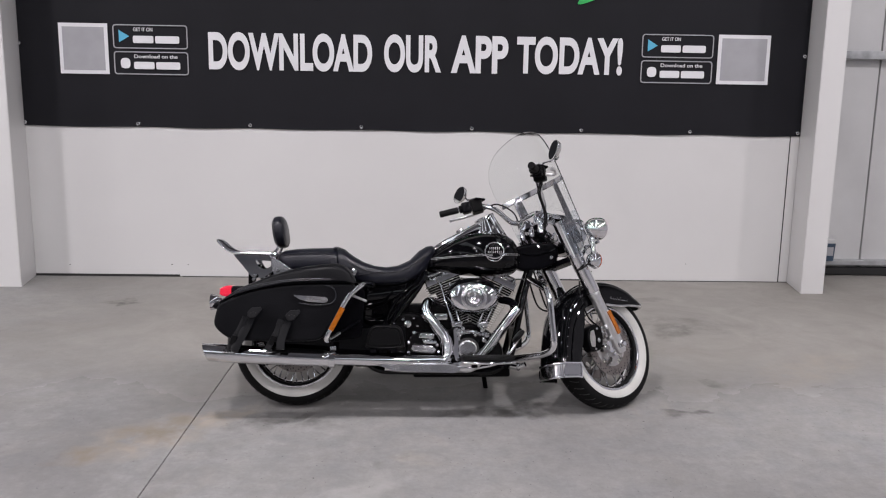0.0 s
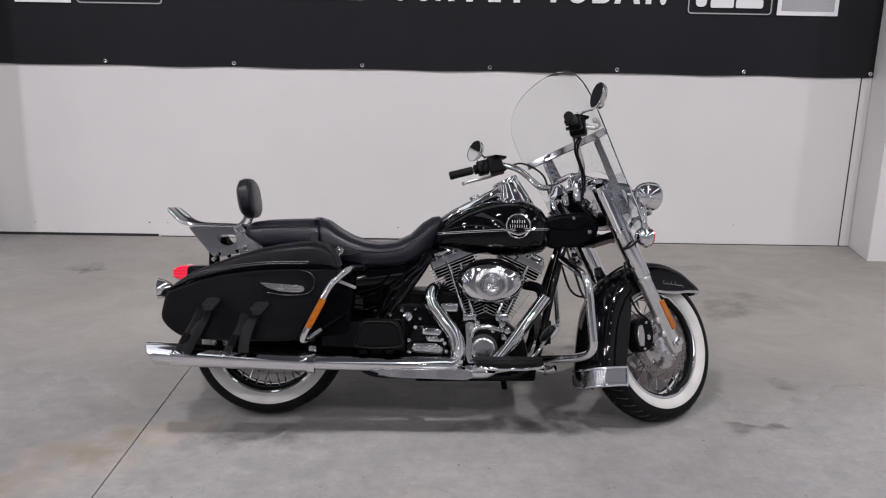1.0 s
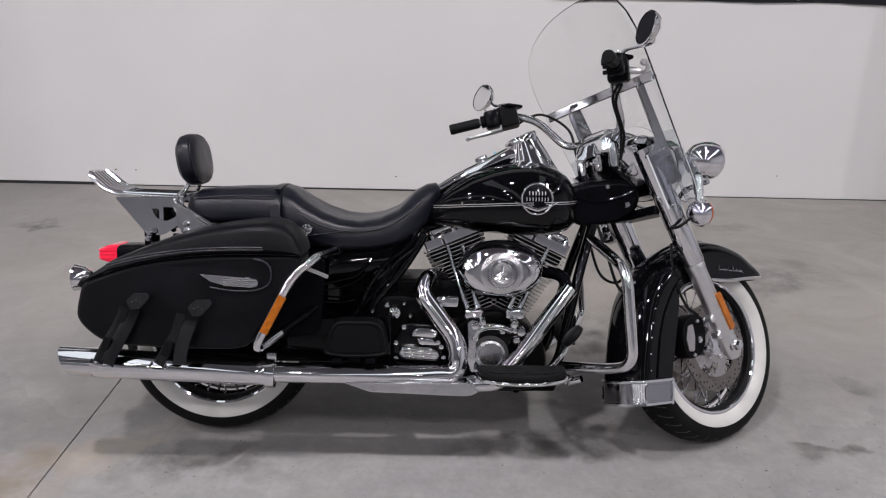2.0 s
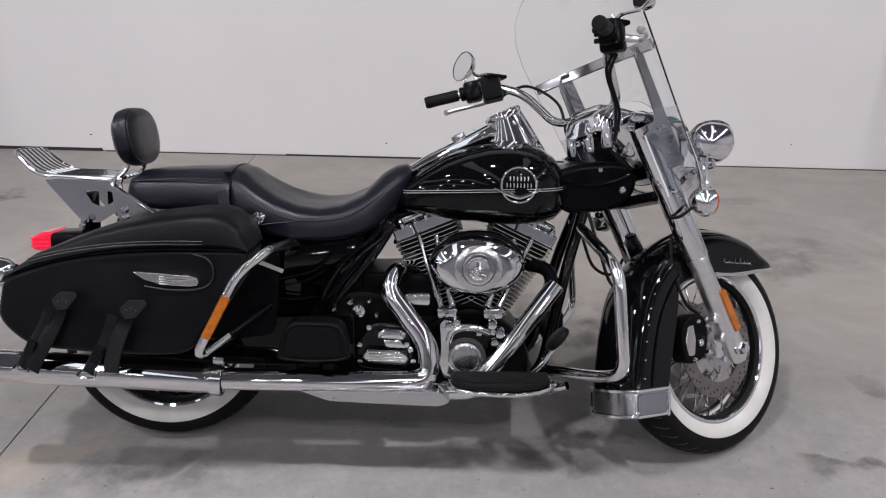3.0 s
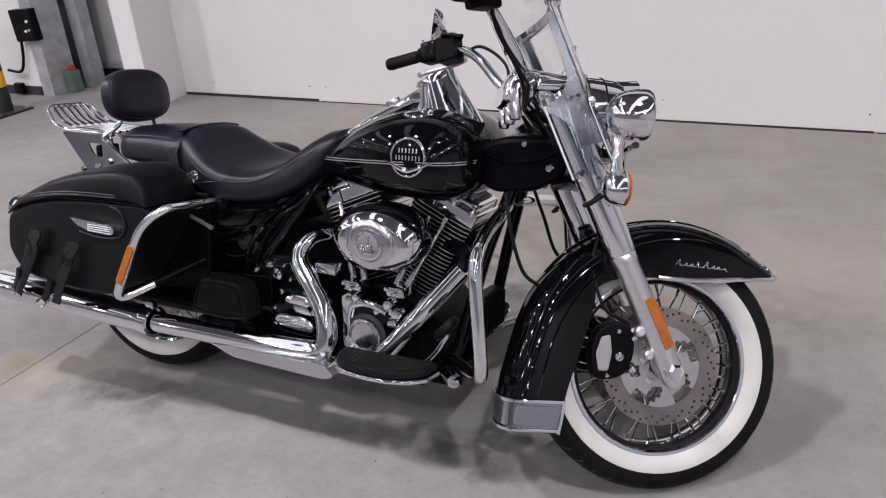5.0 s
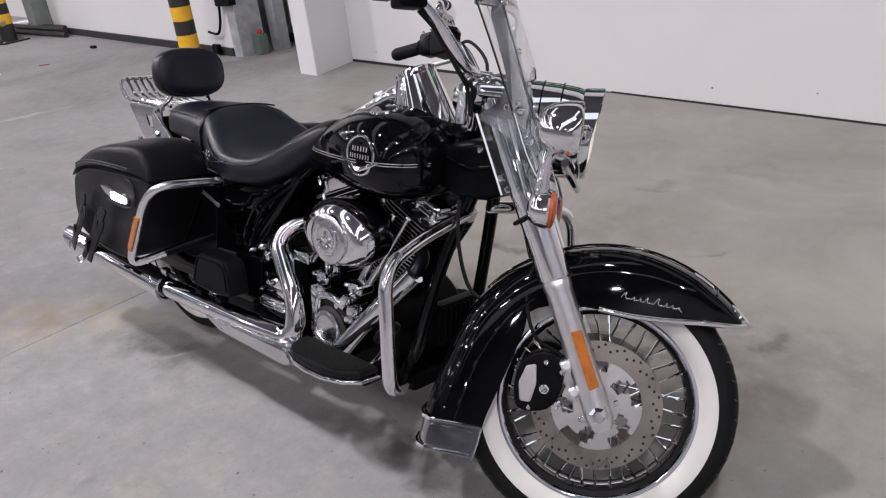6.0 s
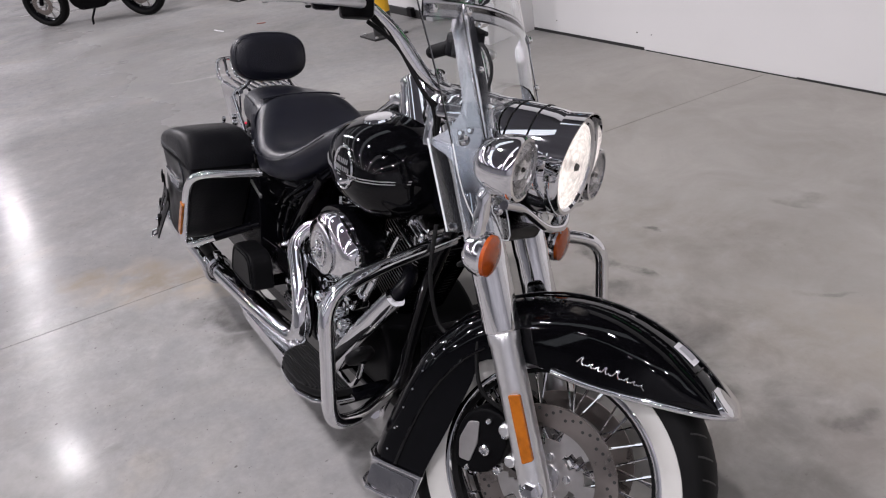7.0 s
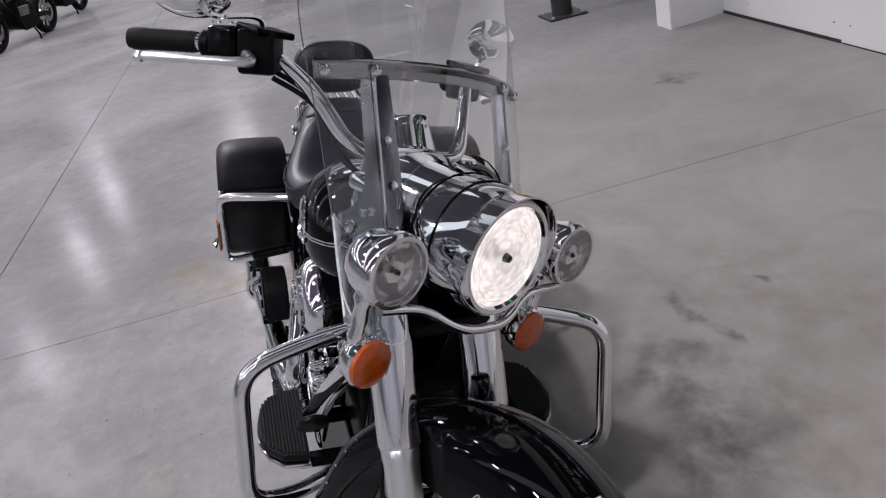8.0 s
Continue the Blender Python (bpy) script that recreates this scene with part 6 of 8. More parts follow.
# -- saddlebags --
FLAP = material("grey_strap_leather", (0.007, 0.007, 0.0085), 0.5, vary=0.3, scale=60, bump=0.3, bump_scale=200, spec=0.3)
BAG = [(-0.362, 0.430), (-0.355, 0.490), (-0.335, 0.535), (-0.275, 0.562), (-0.19, 0.592), (-0.10, 0.612), (0.0, 0.626), (0.10, 0.632), (0.20, 0.633), (0.303, 0.628), (0.290, 0.57), (0.243, 0.49), (0.195, 0.42), (0.165, 0.378), (0.12, 0.358), (0.0, 0.355), (-0.15, 0.355), (-0.26, 0.36), (-0.32, 0.385)]
LID = [(-0.322, 0.540), (-0.285, 0.568), (-0.23, 0.604), (-0.16, 0.640), (-0.08, 0.670), (0.0, 0.692), (0.08, 0.709), (0.16, 0.719), (0.22, 0.722), (0.258, 0.712), (0.286, 0.690), (0.304, 0.660), (0.312, 0.632), (0.20, 0.634), (0.10, 0.633), (0.0, 0.627), (-0.10, 0.613), (-0.19, 0.593), (-0.275, 0.563)]
def seam_height(x):
    return np.interp(x, [-0.322, -0.275, -0.19, -0.10, 0.0, 0.10, 0.20, 0.30], [0.540, 0.563, 0.593, 0.613, 0.627, 0.633, 0.634, 0.632])


def drawn_in(bm):
    """The bag narrows towards its back end."""
    for v in bm.verts:
        if v.co.x < 0.06:
            v.co.y -= math.copysign(0.085 * min((0.06 - v.co.x) / 0.42, 1.0) ** 1.5 * max(abs(v.co.y) - 0.2, 0) / 0.2, v.co.y)
    return bm


for s in (-1, 1):
    bm = bmesh.new()
    slab(bm, curve_outline(BAG, 4), s * 0.205, s * 0.394, bevel=0.026, seg=4)
    drawn_in(bm)
    bag = part("saddlebag", bm, LEATHER_SOFT, bike, "black leather saddlebag with buckled straps")
    # the lid is domed: it falls away to its outer edge
    bm = bmesh.new()
    rings = []
    for y, k, grow in ((0.196, 0.55, 0.97), (0.200, 0.95, 0.99), (0.212, 1.04, 1.0), (0.27, 1.07, 1.0), (0.32, 1.06, 1.0), (0.355, 1.03, 1.0), (0.378, 0.985, 1.0), (0.391, 0.90, 0.999), (0.399, 0.70, 0.995), (0.402, 0.15, 0.99), (0.392, 0.02, 0.97)):
        rings.append([(-0.01 + (x - (0.018 if x < -0.2 else 0.0) + 0.01) * grow, s * y, seam_height(x) + (z - seam_height(x)) * k) for x, z in LID])
    loft(bm, rings)
    drawn_in(bm)
    lid = part("lid", bm, LEATHER_SOFT, bag, "black leather bag lid")
    for dz in (-0.013, -0.020):
        bm = bmesh.new()
        tube(bm, smooth_path([(x, s * 0.3995, z + 0.034 + dz) for x, z in ((-0.26, 0.572), (-0.19, 0.593), (-0.10, 0.612), (0.0, 0.626), (0.10, 0.632), (0.20, 0.633))], 4), 0.0032, 6)
        drawn_in(bm)
        part("piping", bm, LEATHER, lid)
    bm = bmesh.new()
    tube(bm, smooth_path([(x, s * 0.3955, z) for x, z in ((0.175, 0.621), (0.205, 0.612), (0.221, 0.592), (0.222, 0.562), (0.206, 0.540), (0.170, 0.530), (0.115, 0.529), (0.05, 0.538))], 4), 0.0030, 6)
    part("piping", bm, LEATHER, bag)
    # chrome bar with ribs
    bm = bmesh.new()
    slab(bm, rounded([(0.022, 0.577), (0.052, 0.556), (0.096, 0.544), (0.170, 0.539), (0.188, 0.548), (0.184, 0.563), (0.16, 0.567)], 0.006), s * 0.390, s * 0.402, bevel=0.003)
    bar_ = part("chrome_bar", bm, CHROME_DULL, bag, "ribbed chrome bag ornament")
    for k in range(4):
        bm = bmesh.new()
        z = 0.545 + 0.006 * k
        rod(bm, (0.09, s * 0.4025, z + 0.001), (0.183, s * 0.4025, z - 0.001), 0.0018, 6)
        part("rib", bm, CHROME, bar_)
    # straps with studded flaps, plastic clips and ring ends
    for flap_at, wide, thin in (((0.016, 0.484), ((0.006, 0.475), (-0.006, 0.440), (-0.018, 0.405), (-0.029, 0.362), (-0.031, 0.322)), ((-0.034, 0.460), (-0.050, 0.405), (-0.072, 0.362), (-0.094, 0.318))),
                                ((-0.168, 0.496), ((-0.172, 0.486), (-0.190, 0.440), (-0.210, 0.398), (-0.238, 0.345), (-0.254, 0.308)), ((-0.205, 0.470), (-0.232, 0.410), (-0.262, 0.360), (-0.285, 0.312)))):
        fx, fz = flap_at
        for line, w in ((wide, 0.041), (thin, 0.030)):
            bm = bmesh.new()
            tube(bm, smooth_path([(x, s * (0.402 + 0.35 * max(0.44 - z, 0)), z) for x, z in line], 5), 1.0, 8, flat=(w, 0.006), up=(0, 1, 0))
            drawn_in(bm)
            part("strap", bm, LEATHER_SOFT, bag, "black leather strap")
        bm = bmesh.new()
        slab(bm, rounded([(fx - 0.030, fz - 0.004), (fx - 0.016, fz - 0.030), (fx + 0.012, fz - 0.026), (fx + 0.044, fz + 0.010), (fx + 0.038, fz + 0.022), (fx - 0.004, fz + 0.020)], 0.006), s * 0.405, s * 0.412, bevel=0.002)
        drawn_in(bm)
        part("buckle_flap", bm, FLAP, bag, "grey-black leather buckle flap")
        for k in range(3):
            bm = bmesh.new()
            lathe(bm, [(0, 0), (0.0035, 0), (0.0025, 0.003), (0, 0.003)], axis((fx - 0.010 + 0.012 * k, s * 0.411, fz - 0.006 + 0.006 * (k % 2)), (0, s, 0)), 8)
            drawn_in(bm)
            part("stud", bm, DARK, bag)
        cx, cz = thin[2]
        bm = bmesh.new()
        slab(bm, rounded([(cx - 0.020, cz - 0.016), (cx + 0.006, cz - 0.024), (cx + 0.022, cz + 0.020), (cx - 0.002, cz + 0.027)], 0.005), s * 0.424, s * 0.440, bevel=0.004)
        drawn_in(bm)
        part("clip", bm, PLASTIC, bag, "black plastic strap clip")
        ex, ez = thin[-1]
        bm = bmesh.new()
        tube(bm, bent([(ex - 0.020, s * 0.440, ez + 0.004), (ex - 0.024, s * 0.464, ez - 0.006), (ex + 0.024, s * 0.464, ez - 0.008), (ex + 0.020, s * 0.440, ez + 0.002)], 0.008), 0.0042, 7)
        drawn_in(bm)
        part("ring", bm, CHROME, bag)
    # guard rail round the bag's front
    bm = bmesh.new()
    tube(bm, bent([(0.395, s * 0.175, 0.622), (0.375, s * 0.26, 0.624), (0.352, s * 0.392, 0.628), (0.285, s * 0.402, 0.575), (0.165, s * 0.402, 0.345), (0.240, s * 0.309, 0.390)], 0.055), 0.0125, 12)
    rail = part("saddlebag_guard", bm, CHROME, bike, "chrome saddlebag guard rail with amber reflector")
    bm = bmesh.new()
    rod(bm, (0.395, s * 0.175, 0.622), (0.388, s * 0.205, 0.6227), 0.015, 12)
    part("sleeve", bm, RUBBER, rail)
    bm = bmesh.new()
    rod(bm, (0.236, s * 0.314, 0.3875), (0.31, s * 0.222, 0.432), 0.0135, 12)
    rod(bm, (0.31, s * 0.222, 0.432), (0.335, s * 0.19, 0.447), 0.010, 12)
    part("lower_stay", bm, BLACK_SATIN, rail, "black stay holding the guard rail")
    bm = bmesh.new()
    p, q = Vector((0.258, s * 0.414, 0.517)), Vector((0.202, s * 0.414, 0.410))
    tube(bm, [p, p.lerp(q, 0.5), q], 1.0, 8, flat=(0.024, 0.008), up=(0, 1, 0))
    part("reflector", bm, AMBER, rail, "amber plastic reflector strip")

# -- exhaust --
for s in (-1, 1):
    bm = bmesh.new()
    m = axis((0.205, s * 0.305, 0.266), (-1, 0, 0.052))
    prof = [(0, 0), (0.034, 0.0), (0.039, 0.012), (0.041, 0.05), (0.043, 0.3), (0.044, 0.50), (0.044, 0.62), (0.041, 0.623), (0.040, 0.60), (0.038, 0.50), (0, 0.50)]
    lathe(bm, prof, m, 32)
    for v in bm.verts:
        if v.co.x < -0.385:
            v.co.x += (0.272 - v.co.z + 0.06) * 0.45 * min(1, (-0.385 - v.co.x) / 0.02)
    muffler = part("muffler", bm, CHROME, bike, "long chrome muffler with slash-cut tip")
    bm = bmesh.new()
    lathe(bm, [(0.038, -0.012), (0.046, -0.012), (0.046, 0.016), (0.040, 0.016)], m, 28)
    box(bm, (0.225 - 0.018, s * 0.305, 0.316), (0.03, 0.022, 0.024), bevel=0.004)
    part("clamp", bm, CHROME, muffler)
    bm = bmesh.new()
    lathe(bm, [(0, 0.505), (0.0375, 0.505), (0.0375, 0.51), (0, 0.51)], m, 24)
    part("baffle", bm, DARK, muffler)
# right-hand pipes: rear head pipe with its bend, front head pipe, crossover shield
bm = bmesh.new()
tube(bm, bent([(0.735, -0.05, 0.525), (0.672, -0.16, 0.540), (0.652, -0.205, 0.49), (0.768, -0.235, 0.345), (0.770, -0.25, 0.245), (0.62, -0.27, 0.247), (0.20, -0.305, 0.266)], 0.09, 8), [0.024, 0.026, 0.028, 0.029, 0.030, 0.030, 0.030, 0.030], 20)
head = part("rear_exhaust_pipe", bm, CHROME, bike, "chrome rear cylinder exhaust pipe with heat shield")
bm = bmesh.new()
tube(bm, bent([(1.05, -0.07, 0.545), (1.115, -0.10, 0.535), (1.118, -0.15, 0.490), (1.09, -0.17, 0.45)], 0.04, 5), 0.020, 14)
part("front_head_pipe", bm, BLACK_SATIN, bike, "blackened front cylinder exhaust pipe")
bm = bmesh.new()
tube(bm, bent([(1.128, -0.150, 0.500), (1.028, -0.192, 0.378), (0.938, -0.216, 0.266), (0.895, -0.235, 0.212), (0.55, -0.245, 0.215), (0.46, -0.24, 0.225)], 0.05, 7), 0.0262, 20)
part("front_exhaust_pipe", bm, CHROME, bike, "chrome front cylinder exhaust heat shield")
bm = bmesh.new()
slab(bm, rounded([(0.42, 0.235), (0.50, 0.206), (0.80, 0.193), (0.83, 0.208), (0.80, 0.235)], 0.012), -0.31, -0.24, bevel=0.008)
part("exhaust_shield", bm, CHROME_DULL, bike, "polished exhaust crossover shield")

# -- engine --
crank = Vector((0.888, 0, 0.315))
bm = bmesh.new()
slab(bm, curve_outline([(0.72, 0.20), (0.88, 0.175), (1.04, 0.20), (1.06, 0.29), (1.00, 0.375), (0.89, 0.425), (0.78, 0.385), (0.70, 0.30)]), -0.13, 0.16, bevel=0.02)
engine = part("crankcase", bm, BLACK_CAST, bike, "black V-twin engine crankcase")
bm = bmesh.new()
slab(bm, curve_outline([(0.44, 0.21), (0.60, 0.19), (0.72, 0.22), (0.74, 0.33), (0.70, 0.44), (0.58, 0.48), (0.46, 0.44), (0.42, 0.32)]), -0.165, 0.16, bevel=0.02)
part("gearbox", bm, BLACK_CAST, bike, "black gearbox housing")
for lean_, tag in ((25.5, "front"), (-22.0, "rear")):
    way = Vector((math.sin(radians(lean_)), 0, math.cos(radians(lean_))))
    m = axis(crank, way, (0, 1, 0)) @ Matrix.Rotation(radians(90), 4, "Z")
    jug = None
    bm = bmesh.new()
    lathe(bm, [(0, 0.08), (0.058, 0.08), (0.060, 0.34), (0, 0.34)], m, 28)
    jug = part("cylinder", bm, BLACK_CAST, bike, "black finned %s cylinder" % tag)
    for k in range(20):
        h = 0.108 + 0.01245 * k
        wide = 0.072 + 0.034 * k / 19
        deep = 0.080 + 0.012 * k / 19
        bm = bmesh.new()
        ring = [(deep * math.copysign(abs(math.cos(a)) ** 0.42, math.cos(a)), wide * math.copysign(abs(math.sin(a)) ** 0.42, math.sin(a))) for a in np.linspace(0, 2 * math.pi, 33)[:-1]]
        lower = [m @ Vector((x, y, h)) for x, y in ring]
        upper = [m @ Vector((x, y, h + 0.0021)) for x, y in ring]
        loft(bm, [lower, upper])
        fin = part("fin", bm, BLACK_GLOSS, jug)
        fin.data.materials.append(ALLOY)
        for poly in fin.data.polygons:
            if abs(poly.normal.y) > 0.75:
                poly.material_index = 1
    bm = bmesh.new()
    box(bm, (0, 0, 0.330), (0.150, 0.175, 0.040), bevel=0.010, m=m)
    part("cylinder_head", bm, BLACK_CAST, jug)
    # lower half with flat brushed flanks, the upper half set in, a joint across
    bm = bmesh.new()
    box(bm, (0, -0.032, 0.3685), (0.172, 0.121, 0.041), bevel=0.006, m=m, seg=3)
    box(bm, (0, 0.062, 0.3675), (0.168, 0.062, 0.039), bevel=0.006, m=m, seg=3)
    rocker = part("rocker_box", bm, CHROME_CAST, jug, "chrome rocker box cover")
    bm = bmesh.new()
    box(bm, (0, -0.004, 0.400), (0.146, 0.150, 0.026), bevel=0.011, m=m, seg=3)
    part("top_cover", bm, CHROME_CAST, rocker)
    bm = bmesh.new()
    box(bm, (0, 0.0, 0.3495), (0.166, 0.186, 0.004), m=m)
    part("gasket", bm, DARK, rocker)
    for bx in (-0.076, 0.076):
        for by in (-0.072, -0.015, 0.062):
            bm = bmesh.new()
            lathe(bm, [(0, 0.380), (0.0115, 0.380), (0.0115, 0.394), (0.008, 0.398), (0.0075, 0.404), (0, 0.405)], m @ at(bx, by, 0), 12)
            part("bolt", bm, CHROME, rocker)
    # pushrod tubes on the right
    for k, off in enumerate((-0.028, 0.028)):
        bm = bmesh.new()
        base = Vector((crank.x + (0.060 if lean_ > 0 else -0.070) + off * 0.6, -0.15, 0.43))
        top_ = crank + way * 0.34 + Vector((off * 0.9, -0.105, 0))
        rod(bm, base, top_, 0.008, 12)
        rod(bm, base, base.lerp(top_, 0.3), 0.0105, 12)
        part("pushrod_tube", bm, CHROME, jug)
    bm = bmesh.new()
    box(bm, (crank.x + (0.060 if lean_ > 0 else -0.070), -0.165, 0.422), (0.056, 0.05, 0.032), bevel=0.008, m=None)
    lifter = part("lifter_block", bm, CHROME_CAST, jug)
    for ox in (-0.022, 0.0, 0.022):
        bm = bmesh.new()
        lathe(bm, [(0, 0.186), (0.0065, 0.186), (0.0065, 0.199), (0.004, 0.201), (0, 0.201)], at(crank.x + (0.060 if lean_ > 0 else -0.070) + ox, 0, 0.424 + (0.008 if ox else -0.006)) @ Matrix.Rotation(radians(90), 4, "X"), 8)
        part("bolt", bm, CHROME, lifter)
# timing cover, chrome, with the round plate
bm = bmesh.new()
slab(bm, rounded([(0.800, 0.407), (0.844, 0.411), (0.856, 0.388), (0.926, 0.390), (0.963, 0.390), (0.966, 0.348), (0.936, 0.338), (0.930, 0.300), (0.914, 0.258), (0.870, 0.244), (0.808, 0.243), (0.800, 0.284), (0.806, 0.331)], 0.016), -0.205, -0.14, bevel=0.020, seg=4)
timing = part("cam_cover", bm, BLACK_GLOSS, bike, "black cam cover with chrome trim and round brushed plate")
bm = bmesh.new()
slab(bm, rounded([(0.798, 0.400), (0.818, 0.410), (0.830, 0.396), (0.824, 0.345), (0.826, 0.290), (0.838, 0.262), (0.868, 0.246), (0.812, 0.240), (0.798, 0.284), (0.803, 0.331)], 0.008), -0.213, -0.20, bevel=0.004)
part("side_strip", bm, CHROME, timing)
bm = bmesh.new()
lathe(bm, [(0, 0.198), (0.047, 0.198), (0.049, 0.218), (0.046, 0.224), (0.038, 0.226), (0.036, 0.223), (0, 0.2245)], at(0.871, 0, 0.300) @ Matrix.Rotation(radians(90), 4, "X"), 36)
disc_plate = part("round_plate", bm, CHROME_DULL, timing)
bm = bmesh.new()
lathe(bm, [(0.048, 0.200), (0.058, 0.200), (0.058, 0.2075), (0.048, 0.2075)], at(0.871, 0, 0.300) @ Matrix.Rotation(radians(90), 4, "X"), 36, closed=True)
part("groove", bm, DARK, timing)
# rounded bosses and a raised arm along the top
for x, z, r, d in ((0.944, 0.398, 0.014, 0.226), (0.966, 0.372, 0.015, 0.222), (0.952, 0.345, 0.013, 0.220), (0.824, 0.392, 0.013, 0.224), (0.846, 0.404, 0.011, 0.222), (0.908, 0.372, 0.010, 0.218)):
    bm = bmesh.new()
    lathe(bm, [(0, 0.19), (r, 0.19), (r, d - 0.006), (r * 0.75, d), (0, d + 0.002)], at(x, 0, z) @ Matrix.Rotation(radians(90), 4, "X"), 18)
    part("boss", bm, CHROME_CAST, timing)
bm = bmesh.new()
tube(bm, smooth_path([(0.822, -0.206, 0.345), (0.832, -0.208, 0.374), (0.862, -0.210, 0.388), (0.900, -0.210, 0.386), (0.938, -0.210, 0.372)], 5), 0.011, 10)
part("arm", bm, CHROME_CAST, timing)
for k in range(5):
    a = 2 * math.pi * k / 5 + 0.6
    bm = bmesh.new()
    lathe(bm, [(0, 0.218), (0.005, 0.218), (0.005, 0.224), (0, 0.225)], at(0.871 + 0.041 * math.cos(a), 0, 0.300 + 0.041 * math.sin(a)) @ Matrix.Rotation(radians(90), 4, "X"), 8)
    part("screw", bm, CHROME, disc_plate)
for x, z in ((0.815, 0.255), (0.812, 0.392), (0.836, 0.394), (0.948, 0.375), (0.950, 0.352), (0.815, 0.335)):
    bm = bmesh.new()
    lathe(bm, [(0, 0.20), (0.0085, 0.20), (0.0085, 0.212), (0, 0.213)], at(x, 0, z) @ Matrix.Rotation(radians(90), 4, "X"), 8)
    part("bolt", bm, CHROME, timing)
# air cleaner
AC = Vector((0.900, 0, 0.560))
bm = bmesh.new()
rings = []
for y, hw, hh in ((-0.10, 0.095, 0.07), (-0.12, 0.128, 0.088), (-0.175, 0.134, 0.092), (-0.190, 0.130, 0.089)):
    rings.append([(AC.x + p[1], y, AC.z + p[2] + 0.006) for p in oval(0, 0, 0, hw, hh, 2.1, 40)])
loft(bm, rings)
cleaner = part("air_cleaner", bm, BLACK_GLOSS, bike, "black air cleaner with oval chrome cover")
bm = bmesh.new()
rings = []
for y, hw, hh in ((-0.186, 0.128, 0.084), (-0.196, 0.131, 0.086), (-0.212, 0.124, 0.081), (-0.224, 0.108, 0.070), (-0.230, 0.092, 0.060), (-0.2315, 0.07, 0.057)):
    rings.append([(AC.x + p[1], y, AC.z + p[2]) for p in oval(0, 0, 0, hw, hh, 1.95, 48)])
loft(bm, rings)
cover = part("cover", bm, CHROME, cleaner, "oval chrome air cleaner cover")
for prof, mat in (([(0.066, 0.228), (0.0655, 0.238), (0.060, 0.2415), (0.046, 0.2425), (0.043, 0.2385), (0, 0.2385)], CHROME_DULL), ([(0.042, 0.238), (0.041, 0.2465), (0.036, 0.2470), (0.034, 0.2445), (0, 0.245)], CHROME)):
    bm = bmesh.new()
    lathe(bm, prof, at(AC.x, 0, AC.z) @ Matrix.Rotation(radians(90), 4, "X"), 40)
    part("ring", bm, mat, cover)
bm = bmesh.new()
lathe(bm, [(0.034, 0.2445), (0.033, 0.2475), (0.030, 0.2482), (0.027, 0.2470), (0, 0.2475)], at(AC.x, 0, AC.z) @ Matrix.Rotation(radians(90), 4, "X"), 36)
medal = part("medallion", bm, CHROME_DULL, cover, "brushed round plate with raised ornament")
rnd = random.Random(8)
for k in range(11):
    a, r = rnd.uniform(3.4, 6.0), rnd.uniform(0.004, 0.022)
    bm = bmesh.new()
    tube(bm, smooth_path([(AC.x + r * math.cos(a) + dx, -0.2485 - 0.002 * (1 - abs(dx) * 120), AC.z + 0.003 + r * math.sin(a) + rnd.uniform(-0.004, 0.006)) for dx in (-0.007, 0.0, 0.007)], 3), 0.0030, 6)
    part("relief", bm, CHROME, medal)
for k in range(5):
    bm = bmesh.new()
    tube(bm, smooth_path([(AC.x + dx, -0.2490, AC.z + 0.010 + 0.003 * k - 40 * dx * dx) for dx in (-0.005, 0.0, 0.005)], 3), 0.0018, 6)
    part("relief", bm, CHROME, medal)
# gearbox end cover: a ribbed capsule under a bolted cap, on a black plate
bm = bmesh.new()
slab(bm, rounded([(0.565, 0.262), (0.690, 0.252), (0.732, 0.290), (0.722, 0.345), (0.700, 0.395), (0.600, 0.395), (0.560, 0.330)], 0.03), -0.200, -0.15, bevel=0.010, seg=3)
endc = part("gearbox_cover", bm, BLACK_GLOSS, bike, "black gearbox cover with ribbed chrome cap")
bm = bmesh.new()
slab(bm, rounded([(0.580, 0.302), (0.592, 0.327), (0.690, 0.322), (0.716, 0.302), (0.704, 0.279), (0.600, 0.287)], 0.014), -0.226, -0.195, bevel=0.007, seg=3)
cap_ = part("cap", bm, CHROME, endc, "ribbed chrome cap")
for z in (0.295, 0.304, 0.313):
    bm = bmesh.new()
    box(bm, (0.648, -0.227, z), (0.095, 0.006, 0.0042), bevel=0.0018)
    part("rib", bm, CHROME_DULL, cap_)
bm = bmesh.new()
slab(bm, rounded([(0.622, 0.357), (0.626, 0.376), (0.645, 0.386), (0.694, 0.382), (0.706, 0.370), (0.698, 0.352)], 0.009), -0.224, -0.195, bevel=0.007, seg=3)
slab(bm, rounded([(0.640, 0.352), (0.688, 0.350), (0.704, 0.328), (0.650, 0.330)], 0.006), -0.216, -0.195, bevel=0.005)
part("clutch_cap", bm, CHROME, endc, "bolted chrome clutch cap")
for x, z in ((0.634, 0.372), (0.696, 0.371), (0.706, 0.336), (0.717, 0.322), (0.575, 0.285), (0.575, 0.335), (0.725, 0.288), (0.600, 0.385)):
    bm = bmesh.new()
    lathe(bm, [(0, 0.195), (0.008, 0.195), (0.008, 0.230), (0.005, 0.233), (0, 0.231)] if z > 0.36 and x > 0.62 else [(0, 0.195), (0.0075, 0.195), (0.0075, 0.212), (0, 0.214)], at(x, 0, z) @ Matrix.Rotation(radians(90), 4, "X"), 9)
    part("bolt", bm, CHROME, endc)
